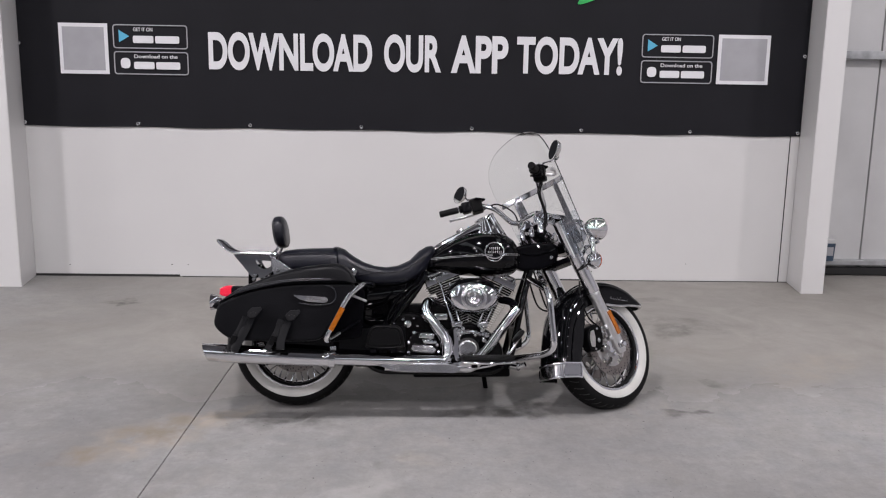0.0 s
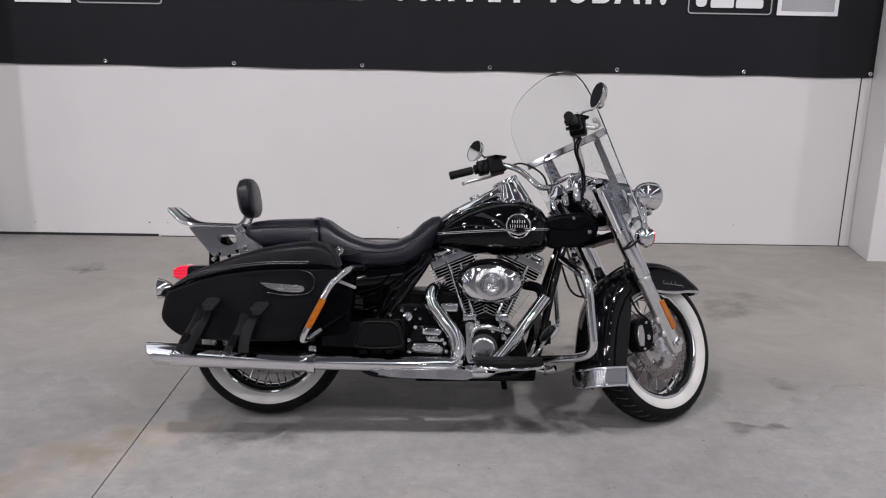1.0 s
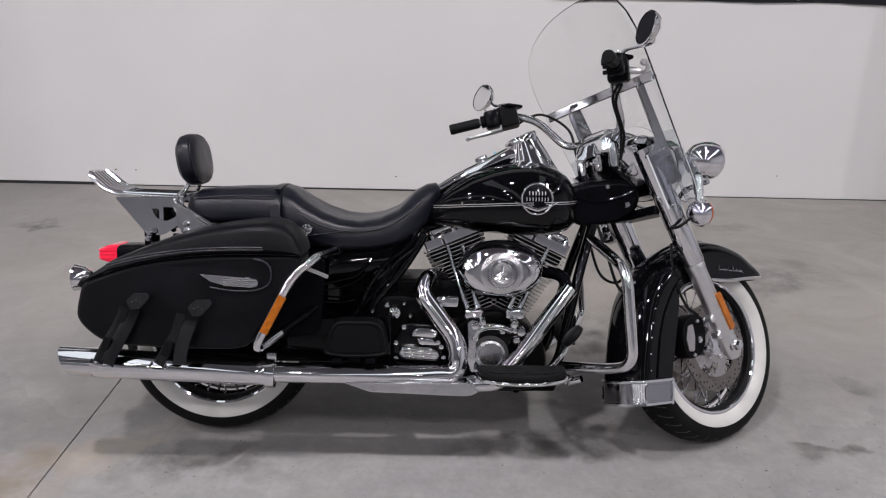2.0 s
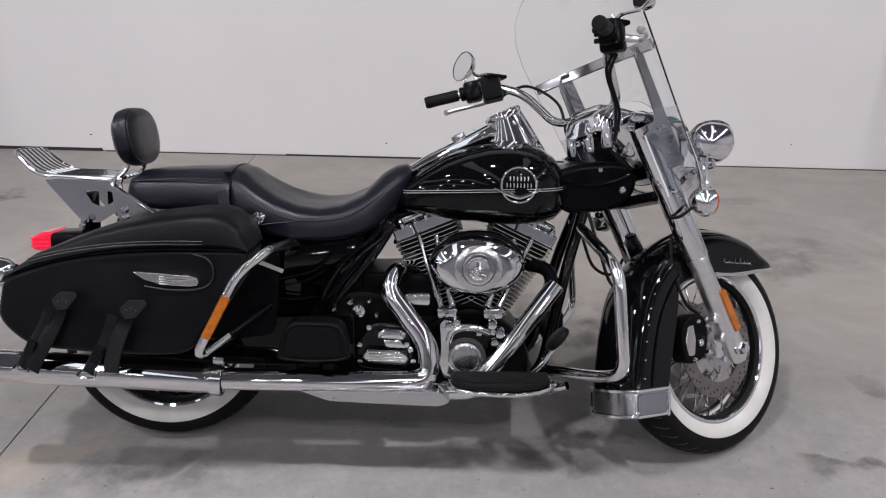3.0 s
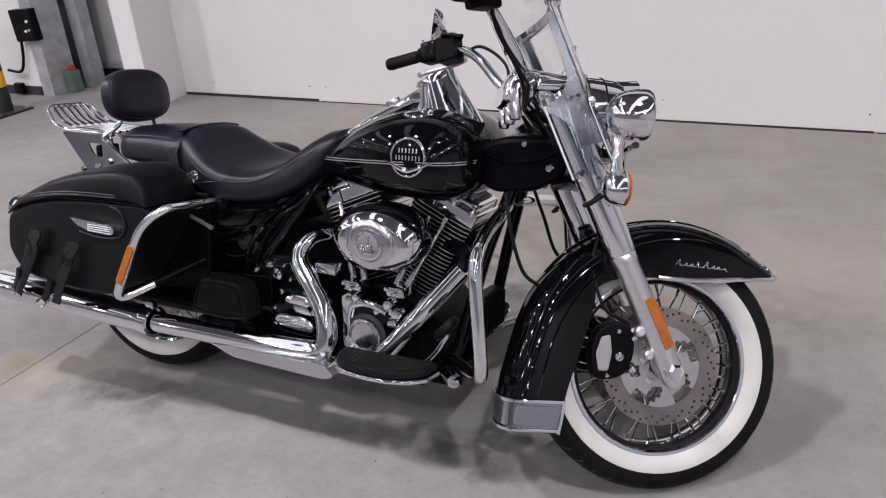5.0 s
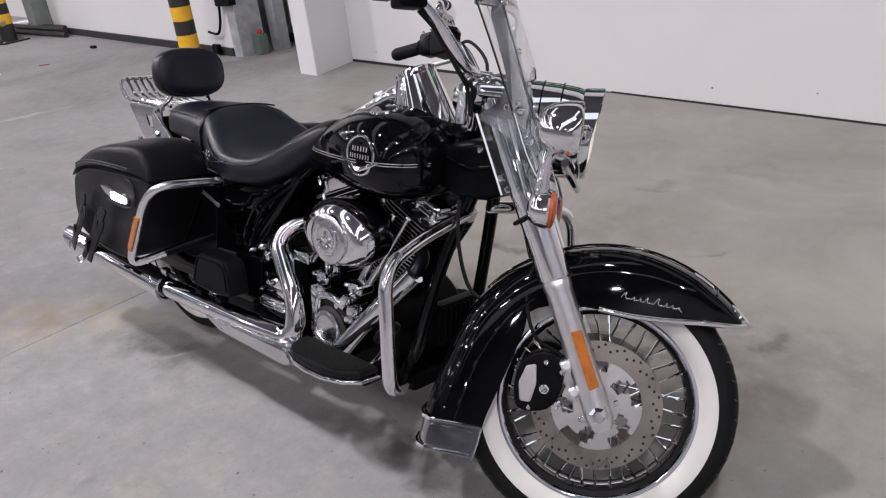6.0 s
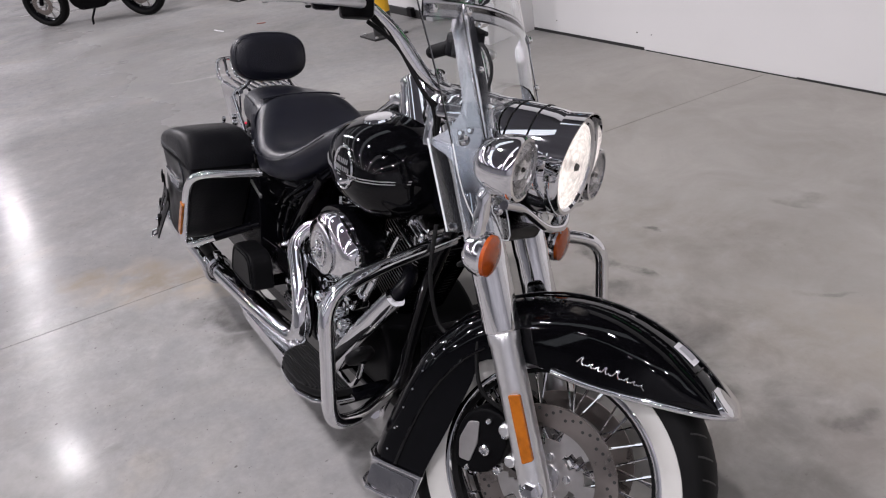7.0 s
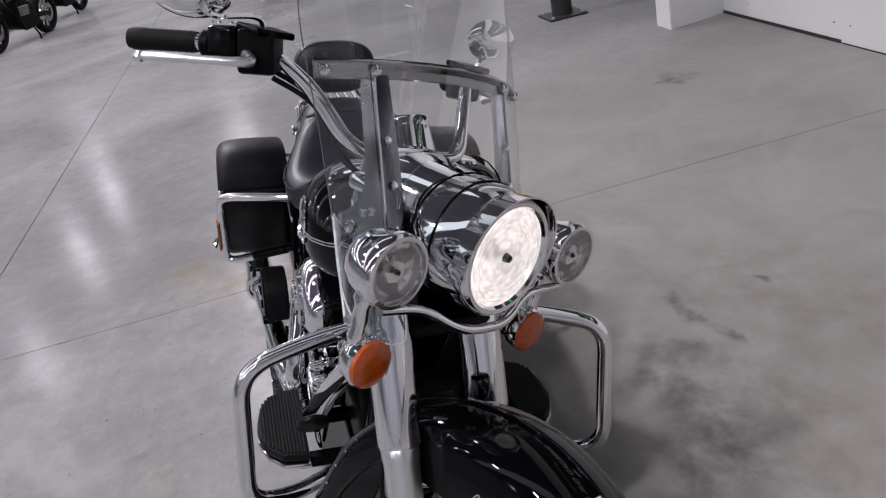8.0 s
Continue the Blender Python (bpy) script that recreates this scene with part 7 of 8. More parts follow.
for x, z, r in ((0.57, 0.425, 0.022), (0.535, 0.40, 0.014), (0.62, 0.415, 0.010), (0.545, 0.45, 0.012), (0.60, 0.455, 0.009), (0.72, 0.455, 0.012), (0.50, 0.43, 0.010)):
    bm = bmesh.new()
    lathe(bm, [(0, 0.155), (r, 0.155), (r * 1.05, 0.175), (r * 0.8, 0.19), (r * 0.35, 0.195), (0, 0.193)], at(x, 0, z) @ Matrix.Rotation(radians(90), 4, "X"), 16)
    part("fitting", bm, CHROME, bike)
bm = bmesh.new()
box(bm, (0.735, -0.17, 0.462), (0.07, 0.05, 0.035), bevel=0.008, m=None)
part("bracket", bm, CHROME, bike)

# -- side cover, frame and under parts --
for s in (-1, 1):
    bm = bmesh.new()
    # the cover folds outward along a slanting crease below the seat
    rings = []
    for f, lo, hi in ((0.0, 0.125, 0.130), (0.18, 0.135, 0.146), (0.42, 0.150, 0.153), (0.55, 0.163, 0.158), (0.64, 0.178, 0.168), (0.74, 0.186, 0.172), (0.90, 0.182, 0.165), (1.0, 0.160, 0.150)):
        z0, z1 = 0.400 + 0.215 * f, 0.395 + 0.252 * f
        row = [(0.335 + 0.02 * f, s * 0.09, z0), (0.335 + 0.02 * f, s * (lo - 0.02), z0), (0.350 + 0.02 * f, s * lo, z0 + 0.002), (0.42 + 0.03 * f, s * (lo * 0.6 + hi * 0.4), z0 * 0.55 + z1 * 0.45),
               (0.495 + 0.075 * f, s * hi, z1 - 0.002), (0.512 + 0.078 * f, s * (hi - 0.018), z1), (0.512 + 0.078 * f, s * 0.09, z1)]
        rings.append(row)
    loft(bm, rings)
    cover_side = part("side_cover", bm, BLACK_GLOSS, bike, "glossy black side cover")
    # raised creases and a bright bar behind the guard rail
    for path, r in (([(0.30, 0.188, 0.505), (0.36, 0.189, 0.518), (0.42, 0.188, 0.532), (0.455, 0.186, 0.545), (0.482, 0.182, 0.572), (0.500, 0.176, 0.598), (0.535, 0.170, 0.606)], 0.0042), ([(0.30, 0.172, 0.487), (0.36, 0.172, 0.494), (0.43, 0.170, 0.512), (0.475, 0.168, 0.54)], 0.003),
                    ([(0.33, 0.160, 0.455), (0.40, 0.160, 0.452), (0.445, 0.160, 0.462)], 0.003)):
        bm = bmesh.new()
        tube(bm, smooth_path([(x, s * y, z) for x, y, z in path], 5), r, 7)
        part("crease", bm, BLACK_GLOSS, cover_side)
    bm = bmesh.new()
    tube(bm, [(0.286, s * 0.206, 0.571), (0.326, s * 0.205, 0.556), (0.364, s * 0.203, 0.540)], 1.0, 8, flat=(0.012, 0.006), up=(0, 1, 0))
    part("bright_bar", bm, ALLOY, cover_side, "bright metal bar")
    # hoses and leads running down behind the seat
    for k, (dx, dy, r) in enumerate(((0.0, 0.0, 0.0070), (0.030, -0.006, 0.0055))):
        bm = bmesh.new()
        tube(bm, smooth_path([(0.660 + dx * 0.4, s * (0.105 + dy), 0.690), (0.612 + dx, s * (0.160 + dy), 0.635), (0.545 + dx, s * (0.188 + dy), 0.582), (0.498 + dx, s * (0.190 + dy), 0.520), (0.470 + dx, s * (0.188 + dy), 0.460), (0.462 + dx, s * (0.175 + dy), 0.400)], 5), r, 7)
        part("hose", bm, BLACK_SATIN if k else BLACK_GLOSS, bike)
        for f in ((0.530, 0.188, 0.565), (0.486, 0.190, 0.497)):
            bm = bmesh.new()
            lathe(bm, [(r * 0.8, -0.004), (r * 1.5, -0.003), (r * 1.5, 0.003), (r * 0.8, 0.004)], axis((f[0] + dx, s * (f[1] + dy), f[2]), (0.5, 0, 0.86)), 9)
            part("clamp", bm, BLACK_GLOSS, bike)
    bm = bmesh.new()
    tube(bm, bent([(0.632, s * 0.125, 0.66), (0.572, s * 0.15, 0.56), (0.478, s * 0.155, 0.455), (0.40, s * 0.15, 0.34)], 0.05), 0.016, 10)
    part("inner_frame_tube", bm, BLACK_GLOSS, bike)
    bm = bmesh.new()
    tube(bm, bent([(1.235, s * 0.03, 0.76), (1.17, s * 0.085, 0.55), (1.10, s * 0.12, 0.24), (1.02, s * 0.125, 0.175), (0.40, s * 0.13, 0.185), (0.30, s * 0.14, 0.32)], 0.07), 0.017, 12)
    part("frame_tube", bm, BLACK_GLOSS, bike, "black frame cradle tube")
    bm = bmesh.new()
    tube(bm, bent([(1.18, s * 0.05, 0.80), (0.72, s * 0.04, 0.69), (0.60, s * 0.06, 0.66), (0.52, s * 0.13, 0.62), (0.40, s * 0.14, 0.60), (0.10, s * 0.13, 0.62), (-0.20, s * 0.12, 0.62)], 0.06), 0.016, 12)
    part("upper_frame_tube", bm, BLACK_GLOSS, bike)
    bm = bmesh.new()
    tube(bm, bent([(0.66, s * 0.13, 0.665), (0.60, s * 0.155, 0.57), (0.50, s * 0.16, 0.45), (0.43, s * 0.15, 0.32)], 0.05), 0.016, 10)
    part("side_frame_tube", bm, BLACK_GLOSS, bike)
    bm = bmesh.new()
    tube(bm, [(0.42, s * 0.135, 0.31), (0.20, s * 0.14, 0.315), (0.0, s * 0.135, 0.318)], 1.0, 10, flat=(0.03, 0.06), up=(0, 0, 1))
    part("swingarm", bm, BLACK_SATIN, bike)
    bm = bmesh.new()
    rod(bm, (0.05, s * 0.16, 0.33), (0.16, s * 0.15, 0.56), 0.028, 14)
    part("shock_absorber", bm, BLACK_SATIN, bike)
    bm = bmesh.new()
    slab(bm, rounded([(0.20, 0.34), (0.34, 0.36), (0.36, 0.60), (0.22, 0.62), (0.05, 0.60), (0.02, 0.45), (0.10, 0.36)], 0.03), s * 0.14, s * 0.205, bevel=0.006)
    part("bag_bracket", bm, BLACK_SATIN, bike)
    bm = bmesh.new()
    slab(bm, rounded([(-0.16, 0.365), (-0.12, 0.285), (0.10, 0.272), (0.42, 0.268), (0.56, 0.268), (0.56, 0.42), (0.20, 0.40)], 0.02), s * 0.188, s * 0.20, bevel=0.004)
    part("lower_panel", bm, BLACK_GLOSS, bike, "black panel over the swingarm")
bm = bmesh.new()
box(bm, (0.45, 0, 0.50), (0.26, 0.26, 0.22), bevel=0.02)
part("battery_box", bm, BLACK_SATIN, bike)
bm = bmesh.new()
slab(bm, rounded([(0.50, 0.39), (0.80, 0.39), (0.80, 0.505), (0.70, 0.522), (0.56, 0.520), (0.50, 0.50)], 0.02), -0.115, 0.115, bevel=0.012)
part("starter_housing", bm, BLACK_CAST, bike, "black housing behind the cylinders")
bm = bmesh.new()
slab(bm, rounded([(0.34, 0.40), (0.53, 0.40), (0.565, 0.53), (0.635, 0.655), (0.60, 0.69), (0.36, 0.66)], 0.02), -0.075, 0.075, bevel=0.008)
part("inner_panel", bm, BLACK_SATIN, bike)
bm = bmesh.new()
box(bm, (0.52, -0.005, 0.262), (0.44, 0.37, 0.10), bevel=0.015)
part("frame_crossmember", bm, BLACK_SATIN, bike)
# finned regulator between the down tubes
bm = bmesh.new()
box(bm, (1.135, 0, 0.345), (0.035, 0.15, 0.11), bevel=0.006)
regulator = part("regulator", bm, BLACK_CAST, bike, "black finned regulator between the frame tubes")
for k in range(8):
    part("fin", box(bmesh.new(), (1.157, -0.066 + 0.0188 * k, 0.345), (0.020, 0.005, 0.098), bevel=0.0015), BLACK_CAST, regulator)
bm = bmesh.new()
box(bm, (0.85, 0, 0.172), (0.5, 0.22, 0.05), bevel=0.012, m=None)
part("oil_pan", bm, BLACK_CAST, bike)
bm = bmesh.new()
tube(bm, bent([(0.98, 0.13, 0.18), (1.00, 0.20, 0.10), (1.03, 0.27, -0.045)], 0.04), 0.013, 10)
box(bm, (1.03, 0.275, -0.047), (0.06, 0.04, 0.012), bevel=0.003, m=None)
part("jiffy_stand", bm, BLACK_SATIN, bike, "black side stand folded down to the floor")

# -- engine guard --
bm = bmesh.new()
half = [(1.205, 0.045, 0.655), (1.225, 0.25, 0.625), (1.25, 0.378, 0.595), (1.278, 0.384, 0.315), (1.235, 0.30, 0.278), (1.10, 0.135, 0.242)]
for s in (-1, 1):
    tube(bm, bent([(x, s * y * (1.0 if s < 0 else 0.965), z) for x, y, z in half], 0.075, 8), 0.0165, 14)
part("engine_guard", bm, CHROME, bike, "chrome tubular engine guard")

# -- footboards and pedal --
for s in (-1, 1):
    board = [(0.826, 0.248), (0.830, 0.290), (0.848, 0.326), (0.890, 0.348), (0.950, 0.357), (1.010, 0.356), (1.062, 0.338), (1.098, 0.305), (1.104, 0.248)]
    def plate_(zl, zh, grow, mat, name, label, parent, bev):
        bm = bmesh.new()
        c = Vector((0.965, 0.29, 0))
        o = [(c.x + (x - c.x) * grow, s * (c.y + (y - c.y) * grow)) for x, y in board]
        a = [bm.verts.new((x, y, zl)) for x, y in o]
        b = [bm.verts.new((x, y, zh)) for x, y in o]
        fa = [bm.faces.new(a), bm.faces.new(b)]
        for k in range(len(o)):
            j = (k + 1) % len(o)
            bm.faces.new((a[k], a[j], b[j], b[k]))
        bmesh.ops.recalc_face_normals(bm, faces=bm.faces)
        bmesh.ops.bevel(bm, geom=[e for f in fa for e in f.edges], offset=bev, segments=2, affect="EDGES", profile=0.5)
        return part(name, bm, mat, parent, label)
    fb = plate_(0.238, 0.252, 1.035, CHROME, "footboard", "half-moon rider footboard with chrome edge and rubber pad", bike, 0.006)
    plate_(0.252, 0.274, 0.985, RUBBER, "rubber_pad", "black rubber footboard pad", fb, 0.008)
    for k in range(12):
        bm = bmesh.new()
        y = s * (0.257 + 0.0076 * k)
        x0, x1 = np.interp(abs(y), [0.25, 0.29, 0.326, 0.345], [0.834, 0.838, 0.858, 0.890]), np.interp(abs(y), [0.25, 0.30, 0.335, 0.350], [1.094, 1.090, 1.054, 1.015])
        box(bm, ((x0 + x1) / 2, y, 0.2745), (x1 - x0, 0.0045, 0.004), bevel=0.001, m=None)
        part("rib", bm, RUBBER, fb)
    bm = bmesh.new()
    box(bm, (0.90, s * 0.20, 0.226), (0.03, 0.14, 0.028), bevel=0.005, m=None)
    part("board_mount", bm, BLACK_SATIN, bike)
    bm = bmesh.new()
    box(bm, (1.06, s * 0.20, 0.226), (0.03, 0.14, 0.028), bevel=0.005, m=None)
    part("board_mount", bm, BLACK_SATIN, bike)
    # passenger footboard, folded up
    bm = bmesh.new()
    slab(bm, curve_outline([(0.368, 0.318), (0.455, 0.310), (0.545, 0.318), (0.552, 0.345), (0.530, 0.415), (0.455, 0.424), (0.392, 0.416), (0.365, 0.350)]), s * 0.238, s * 0.303, bevel=0.008)
    pf = part("passenger_footboard", bm, PLASTIC, bike, "black passenger footboard folded up")
    bm = bmesh.new()
    slab(bm, curve_outline([(0.388, 0.332), (0.455, 0.328), (0.525, 0.332), (0.530, 0.356), (0.514, 0.402), (0.455, 0.409), (0.403, 0.402), (0.384, 0.356)]), s * 0.300, s * 0.307, bevel=0.002)
    part("pad", bm, PLASTIC, pf)
    bm = bmesh.new()
    loop = [(x, s * 0.304, z) for x, z in curve_outline([(0.374, 0.324), (0.455, 0.317), (0.540, 0.324), (0.545, 0.350), (0.524, 0.409), (0.455, 0.418), (0.397, 0.410), (0.371, 0.350)], 4)]
    tube(bm, loop + loop[:1], 0.0032, 6, cap=False)
    part("rim_bead", bm, PLASTIC, pf)
    for x in (0.40, 0.50):
        bm = bmesh.new()
        box(bm, (x, s * 0.298, 0.302), (0.03, 0.03, 0.016), bevel=0.003, m=None)
        part("hinge", bm, BLACK_SATIN, pf)
    bm = bmesh.new()
    box(bm, (0.45, s * 0.225, 0.30), (0.04, 0.10, 0.025), bevel=0.005, m=None)
    part("board_bracket", bm, BLACK_SATIN, bike)
bm = bmesh.new()
tube(bm, bent([(0.90, -0.19, 0.20), (1.02, -0.215, 0.225), (1.085, -0.225, 0.285), (1.124, -0.232, 0.350)], 0.04), 0.007, 10)
pedal = part("brake_pedal", bm, CHROME, bike, "chrome brake pedal with black rubber pad")
bm = bmesh.new()
lathe(bm, [(0, -0.010), (0.026, -0.010), (0.034, -0.006), (0.036, 0.0), (0.033, 0.010), (0.024, 0.014), (0, 0.015)], axis((1.124, -0.240, 0.366), (-0.75, 0, 0.66)) @ Matrix.Diagonal((1.0, 1.15, 1, 1)), 28)
part("pad", bm, PLASTIC, pedal)
bm = bmesh.new()
rod(bm, (1.09, -0.16, 0.215), (1.13, -0.20, 0.21), 0.02, 14)
rod(bm, (1.13, -0.20, 0.21), (1.16, -0.22, 0.225), 0.012, 12)
part("brake_master", bm, CHROME, bike)

# ---- things along the far wall ----
ctrl = thing("control_box", pose(-4.44, 7.05, 0.58, 0, -3, 0), "small black door control box on the steel post", "control box")
part("housing", box(bmesh.new(), (0, 0, 0), (0.24, 0.07, 0.25), bevel=0.008), PLASTIC, ctrl)
for k, (x, z) in enumerate(((0.07, -0.04), (0.03, -0.045), (0.07, 0.03))):
    bm = bmesh.new()
    lathe(bm, [(0, 0.035), (0.012, 0.035), (0.010, 0.045), (0, 0.046)], at(x, 0, z) @ Matrix.Rotation(radians(90), 4, "X"), 12)
    part("button", bm, PRINT_WHITE if k else PRINT_GREY, ctrl)
bm = bmesh.new()
tube(bm, smooth_path([(-4.56, 7.06, 0.46), (-4.60, 7.06, 0.30), (-4.66, 7.05, 0.20), (-4.80, 7.04, 0.21)], 5), 0.012, 8)
tagged(part("cable", bm, PLASTIC), "black cable hanging from the control box", "cable")
tub = thing("plastic_tub", pose(3.99, 7.625, 0.155), "blue-grey plastic tub standing on the sliding door's lower rail", "tub")
bm = bmesh.new()
loft(bm, [[(x * k, y * k, z) for x, y in rounded([(-0.09, -0.055), (0.09, -0.055), (0.09, 0.055), (-0.09, 0.055)], 0.02)] for z, k in ((0.0, 0.9), (0.10, 0.95), (0.165, 1.0), (0.165, 0.9), (0.01, 0.85))])
part("bucket", bm, material("blue_grey_plastic", (0.04, 0.065, 0.10), 0.4, vary=0.15, scale=20), tub)
bm = bmesh.new()
loft(bm, [[(x * k, y * k, z) for x, y in rounded([(-0.09, -0.055), (0.09, -0.055), (0.09, 0.055), (-0.09, 0.055)], 0.02)] for z, k in ((0.166, 1.03), (0.195, 1.05), (0.20, 1.0), (0.198, 0.5))])
part("lid", bm, PANEL_GREY, tub, "pale plastic lid")
part("label", box(bmesh.new(), (0.015, -0.0545, 0.09), (0.10, 0.004, 0.08), bevel=0.001), PRINT_GREY, tub)
# small things lying on the floor
bm = bmesh.new()
slab(bm, curve_outline([(-0.10, -0.02), (-0.02, 0.01), (0.09, 0.03), (0.11, 0.05), (0.02, 0.035), (-0.09, 0.0)], 3), -0.002, 0.002)
scrap = part("paper_scrap", bm, PRINT_WHITE, None, "", m=pose(-6.56, 5.70, 0.003, 90, 0, 25))
tagged(scrap, "crumpled white paper scrap on the concrete floor", "paper")
bm = bmesh.new()
slab(bm, curve_outline([(-0.05, -0.01), (0.0, 0.015), (0.05, 0.01), (0.02, -0.015)], 3), -0.002, 0.003)
tagged(part("litter", bm, material("dull_red_litter", (0.25, 0.07, 0.05), 0.7), None, "", m=pose(-6.38, 6.10, 0.003, 90, 0, 60)), "small dull red scrap on the concrete floor", "litter")
bm = bmesh.new()
box(bm, (0, 0, 0.015), (0.07, 0.04, 0.03), bevel=0.01)
tagged(part("rubber_block", bm, RUBBER, None, "", m=pose(-6.65, 6.74, 0, 0, 0, 20)), "small black rubber block on the concrete floor", "block")
# dark steel bars lying along the foot of the wall
for k in range(4):
    bm = bmesh.new()
    tube(bm, [(-9.3 + 0.1 * k, 6.78 + 0.05 * k, 0.035 + 0.05 * (k % 2)), (-7.75 - 0.07 * k, 6.94 + 0.03 * k, 0.035 + 0.05 * (k % 2))], 0.03, 8)
    tagged(part("steel_bar", bm, BLACK_PAINT), "dark steel bar lying on the floor by the wall", "bar", "bars by the wall")
# red and green fittings at the foot of the door post
fit_ = thing("door_guide", pose(-4.30, 7.24, 0.0), "grey-green steel floor guide of the sliding door with a red knob", "door guide")
part("body", box(bmesh.new(), (0, 0, 0.09), (0.11, 0.10, 0.18), bevel=0.012), material("grey_green_paint", (0.10, 0.14, 0.12), 0.5, vary=0.15, scale=14), fit_)
bm = bmesh.new()
lathe(bm, [(0, 0), (0.022, 0.002), (0.026, 0.02), (0.018, 0.04), (0, 0.043)], pose(0.01, 0, 0.18), 14)
part("knob", bm, material("red_knob", (0.42, 0.03, 0.03), 0.45), fit_, "red knob")
# coiled hoses and pipes on the floor between the bollards
HOSE = material("tan_hose", (0.33, 0.24, 0.10), 0.6, vary=0.25, scale=20)
for k in range(5):
    bm = bmesh.new()
    x, y = -9.15 + 0.16 * k, 6.42 + 0.05 * (k % 3)
    r = 0.26 - 0.02 * k
    pts = []
    for j in range(40):
        a = j / 40 * 4 * math.pi
        pts.append((x + r * math.cos(a) * (1 + 0.06 * math.sin(3 * a + k)), y + 0.7 * r * math.sin(a), 0.03 + 0.035 * j / 40 + 0.045 * k + 0.01 * math.sin(2 * a)))
    tube(bm, pts, 0.026, 8)
    tagged(part("hose", bm, HOSE if k % 3 else BLACK_PAINT), "coiled hose lying on the floor by the wall", "hose", "hoses by the wall")
bm = bmesh.new()
for k in range(3):
    rod(bm, (-9.3, 6.75 + 0.1 * k, 0.06), (-8.75, 6.98 + 0.08 * k, 0.06 + 0.05 * (k % 2)), 0.055, 14)
tagged(part("pipe_stack", bm, GALVANISED), "short grey steel pipes stacked on the floor", "pipes")
bm = bmesh.new()
box(bm, (-8.55, 7.0, 0.42), (0.26, 0.2, 0.84), bevel=0.02, m=None)
tagged(part("equipment_case", bm, material("grey_green_case", (0.16, 0.18, 0.17), 0.5, vary=0.15, scale=8)), "grey-green equipment case standing against the wall", "case")
bm = bmesh.new()
box(bm, (-4.72, 7.04, 0.06), (0.10, 0.05, 0.09), bevel=0.015, m=None)
tagged(part("floor_socket", bm, PLASTIC), "small dark fitting at the foot of the wall", "fitting")


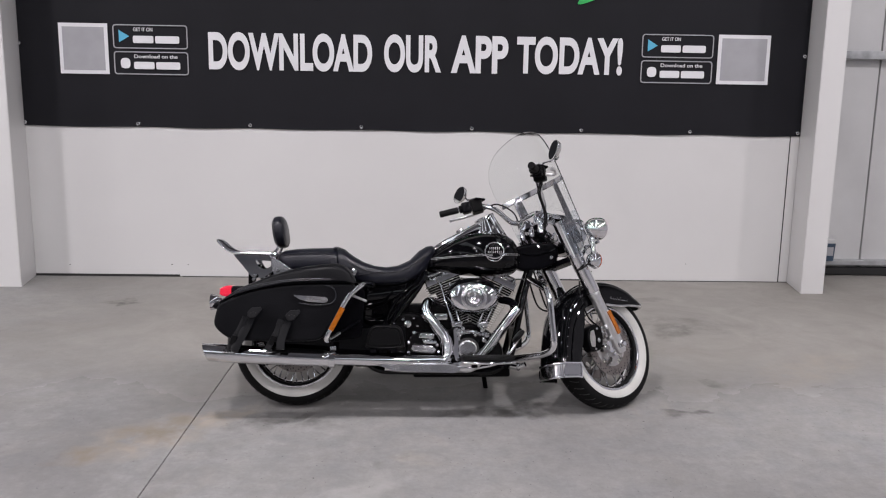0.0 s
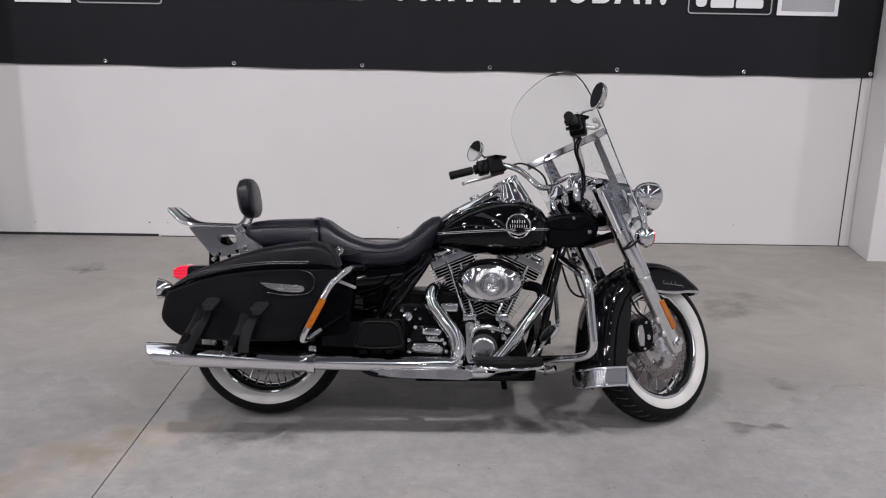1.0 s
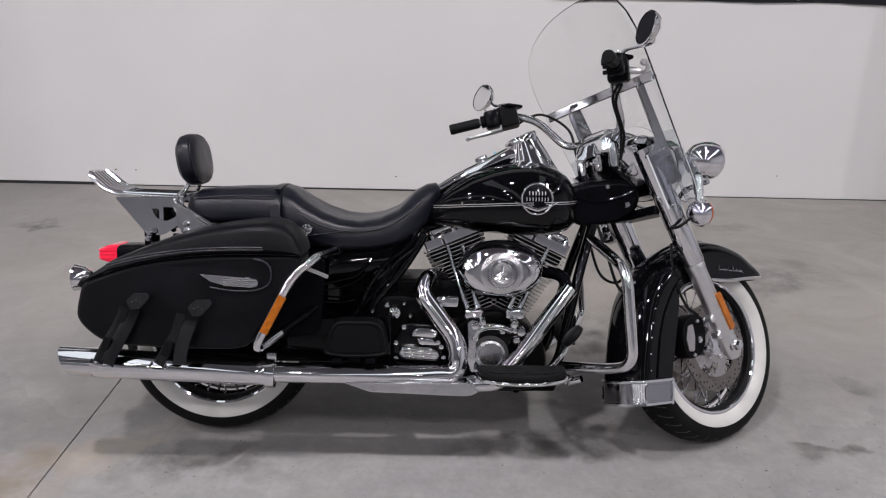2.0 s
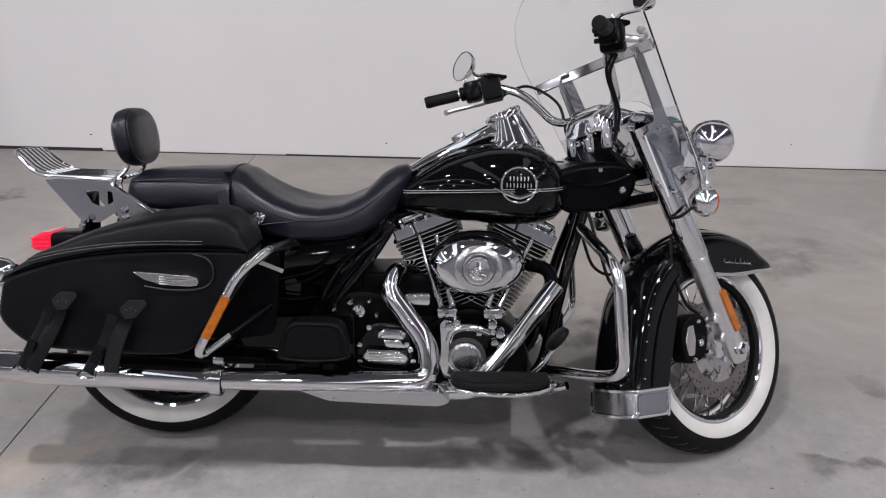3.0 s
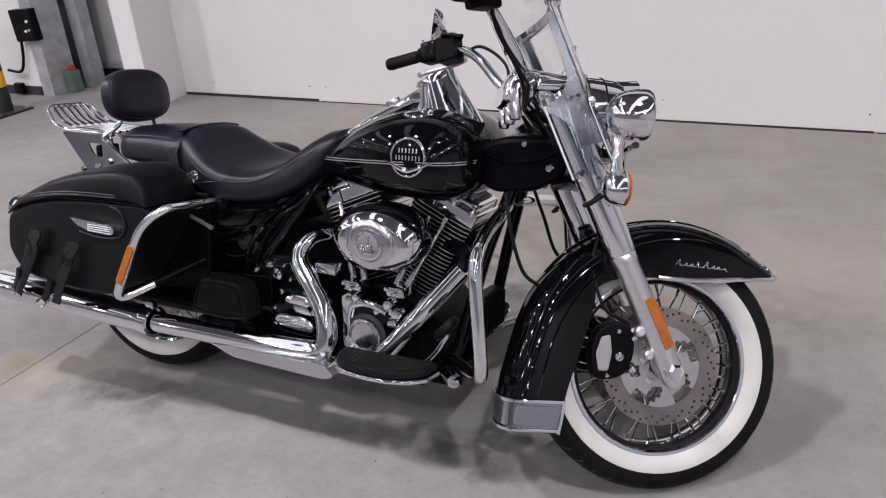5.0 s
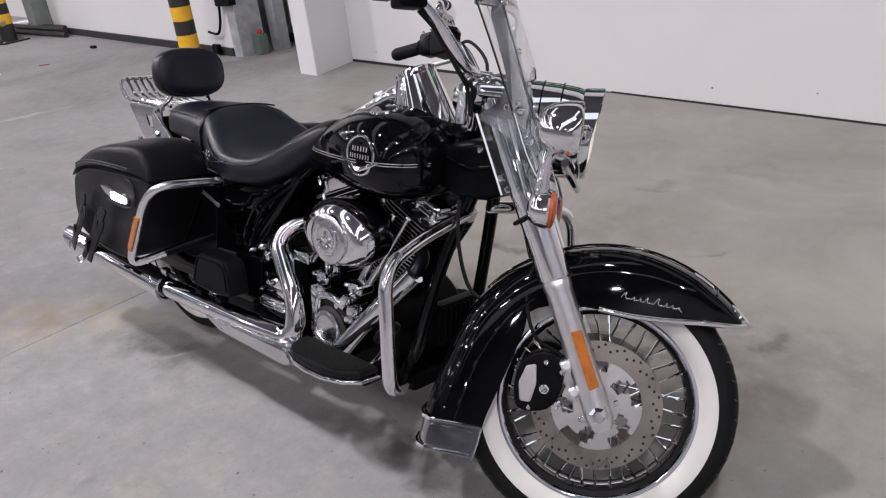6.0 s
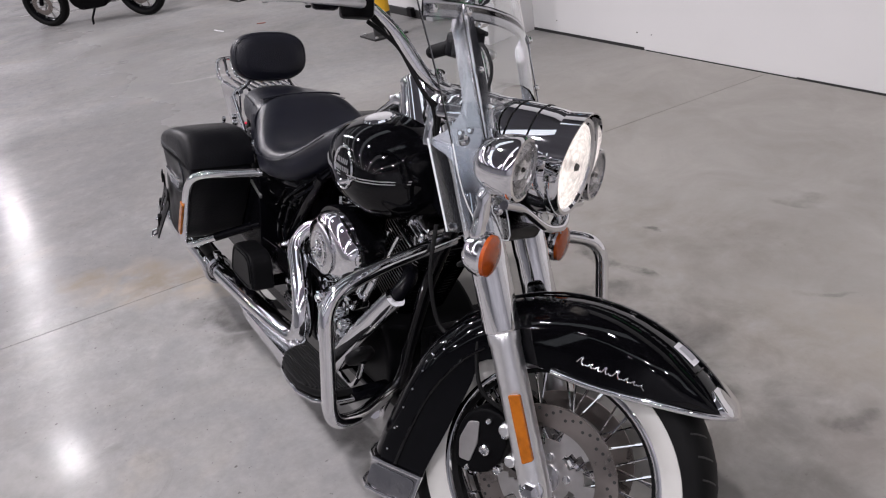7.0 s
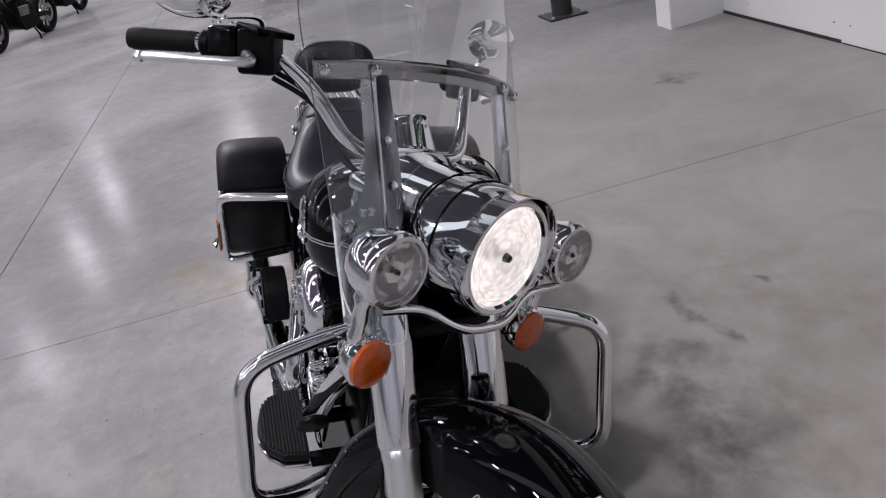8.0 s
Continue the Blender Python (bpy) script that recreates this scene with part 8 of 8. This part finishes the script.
def parked_bike(m, tint, label):
    """A lean upright motorcycle seen from afar."""
    ob = thing("parked_motorcycle", m, label, "motorcycle", "motorcycles parked along the hall")
    body = material("parked_tank_paint", tint, 0.25, coat=0.8)
    for x in (0.0, 1.42):
        w = part("tyre", spin([(0.235, 0.045), (0.262, 0.062), (0.295, 0.055), (0.312, 0.03), (0.316, 0), (0.312, -0.03), (0.295, -0.055), (0.262, -0.062), (0.235, -0.045)], (x, 0, 0.316), seg=40, closed=True), RUBBER, ob)
        part("rim", spin([(0.236, 0.046), (0.222, 0.04), (0.215, 0), (0.222, -0.04), (0.236, -0.046)], (x, 0, 0.316), seg=40), BLACK_SATIN, ob)
        for k in range(10):
            a = 2 * math.pi * k / 10
            bm = bmesh.new()
            rod(bm, (x + 0.03 * math.cos(a), 0, 0.316 + 0.03 * math.sin(a)), (x + 0.22 * math.cos(a + 0.12), 0.0, 0.316 + 0.22 * math.sin(a + 0.12)), 0.012, 8)
            part("spoke", bm, ALLOY, ob)
        part("hub", spin([(0, 0.07), (0.045, 0.07), (0.05, 0), (0.045, -0.07), (0, -0.07)], (x, 0, 0.316), seg=20), ALLOY, ob)
        part("brake_disc", spin([(0.14, 0.070), (0.14, 0.075), (0.08, 0.075), (0.08, 0.070)], (x, 0, 0.316), seg=32, closed=True), STEEL, ob)
    for s in (-1, 1):
        bm = bmesh.new()
        rod(bm, (1.42, s * 0.09, 0.316), (1.14, s * 0.09, 0.93), 0.026, 12)
        part("fork_leg", bm, BLACK_SATIN, ob)
        bm = bmesh.new()
        tube(bm, bent([(1.12, s * 0.02, 0.86), (0.95, s * 0.12, 0.42), (0.85, s * 0.14, 0.22), (0.45, s * 0.14, 0.24), (0.35, s * 0.13, 0.55), (-0.05, s * 0.11, 0.72)], 0.06), 0.02, 10)
        part("frame_tube", bm, BLACK_SATIN, ob)
        bm = bmesh.new()
        tube(bm, [(0.45, s * 0.12, 0.36), (0.0, s * 0.11, 0.316)], 1.0, 10, flat=(0.03, 0.07), up=(0, 0, 1))
        part("swingarm", bm, BLACK_SATIN, ob)
        bm = bmesh.new()
        tube(bm, bent([(1.14, s * 0.03, 0.98), (1.12, s * 0.15, 1.03), (1.0, s * 0.36, 1.06)], 0.05), 0.013, 8)
        part("handlebar", bm, BLACK_SATIN, ob)
    bm = bmesh.new()
    slab(bm, curve_outline([(0.45, 0.24), (0.72, 0.20), (0.92, 0.26), (0.96, 0.42), (0.90, 0.62), (0.74, 0.66), (0.55, 0.58), (0.44, 0.42)]), -0.16, 0.16, bevel=0.04, seg=3)
    part("engine", bm, BLACK_CAST, ob)
    for dz in (0.44, 0.47, 0.50, 0.53, 0.56):
        part("fin", box(bmesh.new(), (0.80, 0, dz), (0.24, 0.36, 0.008), bevel=0.003), ALLOY, ob)
    bm = bmesh.new()
    tube(bm, bent([(0.92, -0.10, 0.50), (1.02, -0.13, 0.42), (0.95, -0.16, 0.20), (0.55, -0.18, 0.20), (-0.10, -0.19, 0.34)], 0.07), [0.022, 0.022, 0.024, 0.03, 0.045, 0.045], 14)
    part("exhaust", bm, CHROME_DULL, ob)
    bm = bmesh.new()
    loft(bm, [oval(x, 0, z, w, h, 2.4, 28) for x, z, w, h in ((0.50, 0.80, 0.07, 0.05), (0.56, 0.82, 0.12, 0.08), (0.70, 0.85, 0.155, 0.105), (0.85, 0.87, 0.165, 0.115), (0.98, 0.87, 0.15, 0.10), (1.06, 0.86, 0.10, 0.07))])
    part("tank", bm, body, ob)
    bm = bmesh.new()
    loft(bm, [oval(x, 0, z, w, h, 3.0, 28) for x, z, w, h in ((-0.16, 0.82, 0.08, 0.025), (-0.1, 0.82, 0.11, 0.04), (0.15, 0.81, 0.13, 0.045), (0.40, 0.79, 0.14, 0.045), (0.55, 0.80, 0.10, 0.04))])
    part("seat", bm, LEATHER, ob)
    bm = bmesh.new()
    lathe(bm, [(0, -0.10), (0.06, -0.09), (0.088, -0.04), (0.092, 0.0), (0.08, 0.015), (0, 0.025)], axis((1.24, 0, 0.90), (1, 0, -0.1)), 24)
    part("headlamp", bm, BLACK_SATIN, ob)
    part("front_fender", guard_sheet(round_wheel(((50, 0.34, 0.06, 0.03), (80, 0.34, 0.068, 0.04), (110, 0.34, 0.068, 0.04), (140, 0.34, 0.06, 0.03)), Vector((1.42, 0, 0.316))), 0.004), body, ob)
    part("rear_fender", guard_sheet(round_wheel(((60, 0.35, 0.07, 0.05), (95, 0.36, 0.075, 0.06), (130, 0.37, 0.07, 0.05), (150, 0.38, 0.05, 0.03)), Vector((0, 0, 0.316))), 0.004), body, ob)
    bm = bmesh.new()
    tube(bm, [(0.62, 0.14, 0.24), (0.66, 0.24, 0.12), (0.68, 0.285, -0.055)], 0.014, 8)
    part("side_stand", bm, BLACK_SATIN, ob)
    return ob


TILT_LEFT = pose(0, 0, 0, -10)
parked_bike(pose(-8.98, 5.45, 0, 0, 0, 228) @ TILT_LEFT, (0.012, 0.012, 0.014), "dark naked motorcycle parked on its side stand")
parked_bike(pose(-12.35, 0.75, 0, 0, 0, -18) @ TILT_LEFT, (0.02, 0.02, 0.022), "black motorcycle parked on its side stand")
parked_bike(pose(-14.85, 0.85, 0, 0, 0, -16) @ TILT_LEFT, (0.02, 0.02, 0.024), "black motorcycle parked on its side stand")
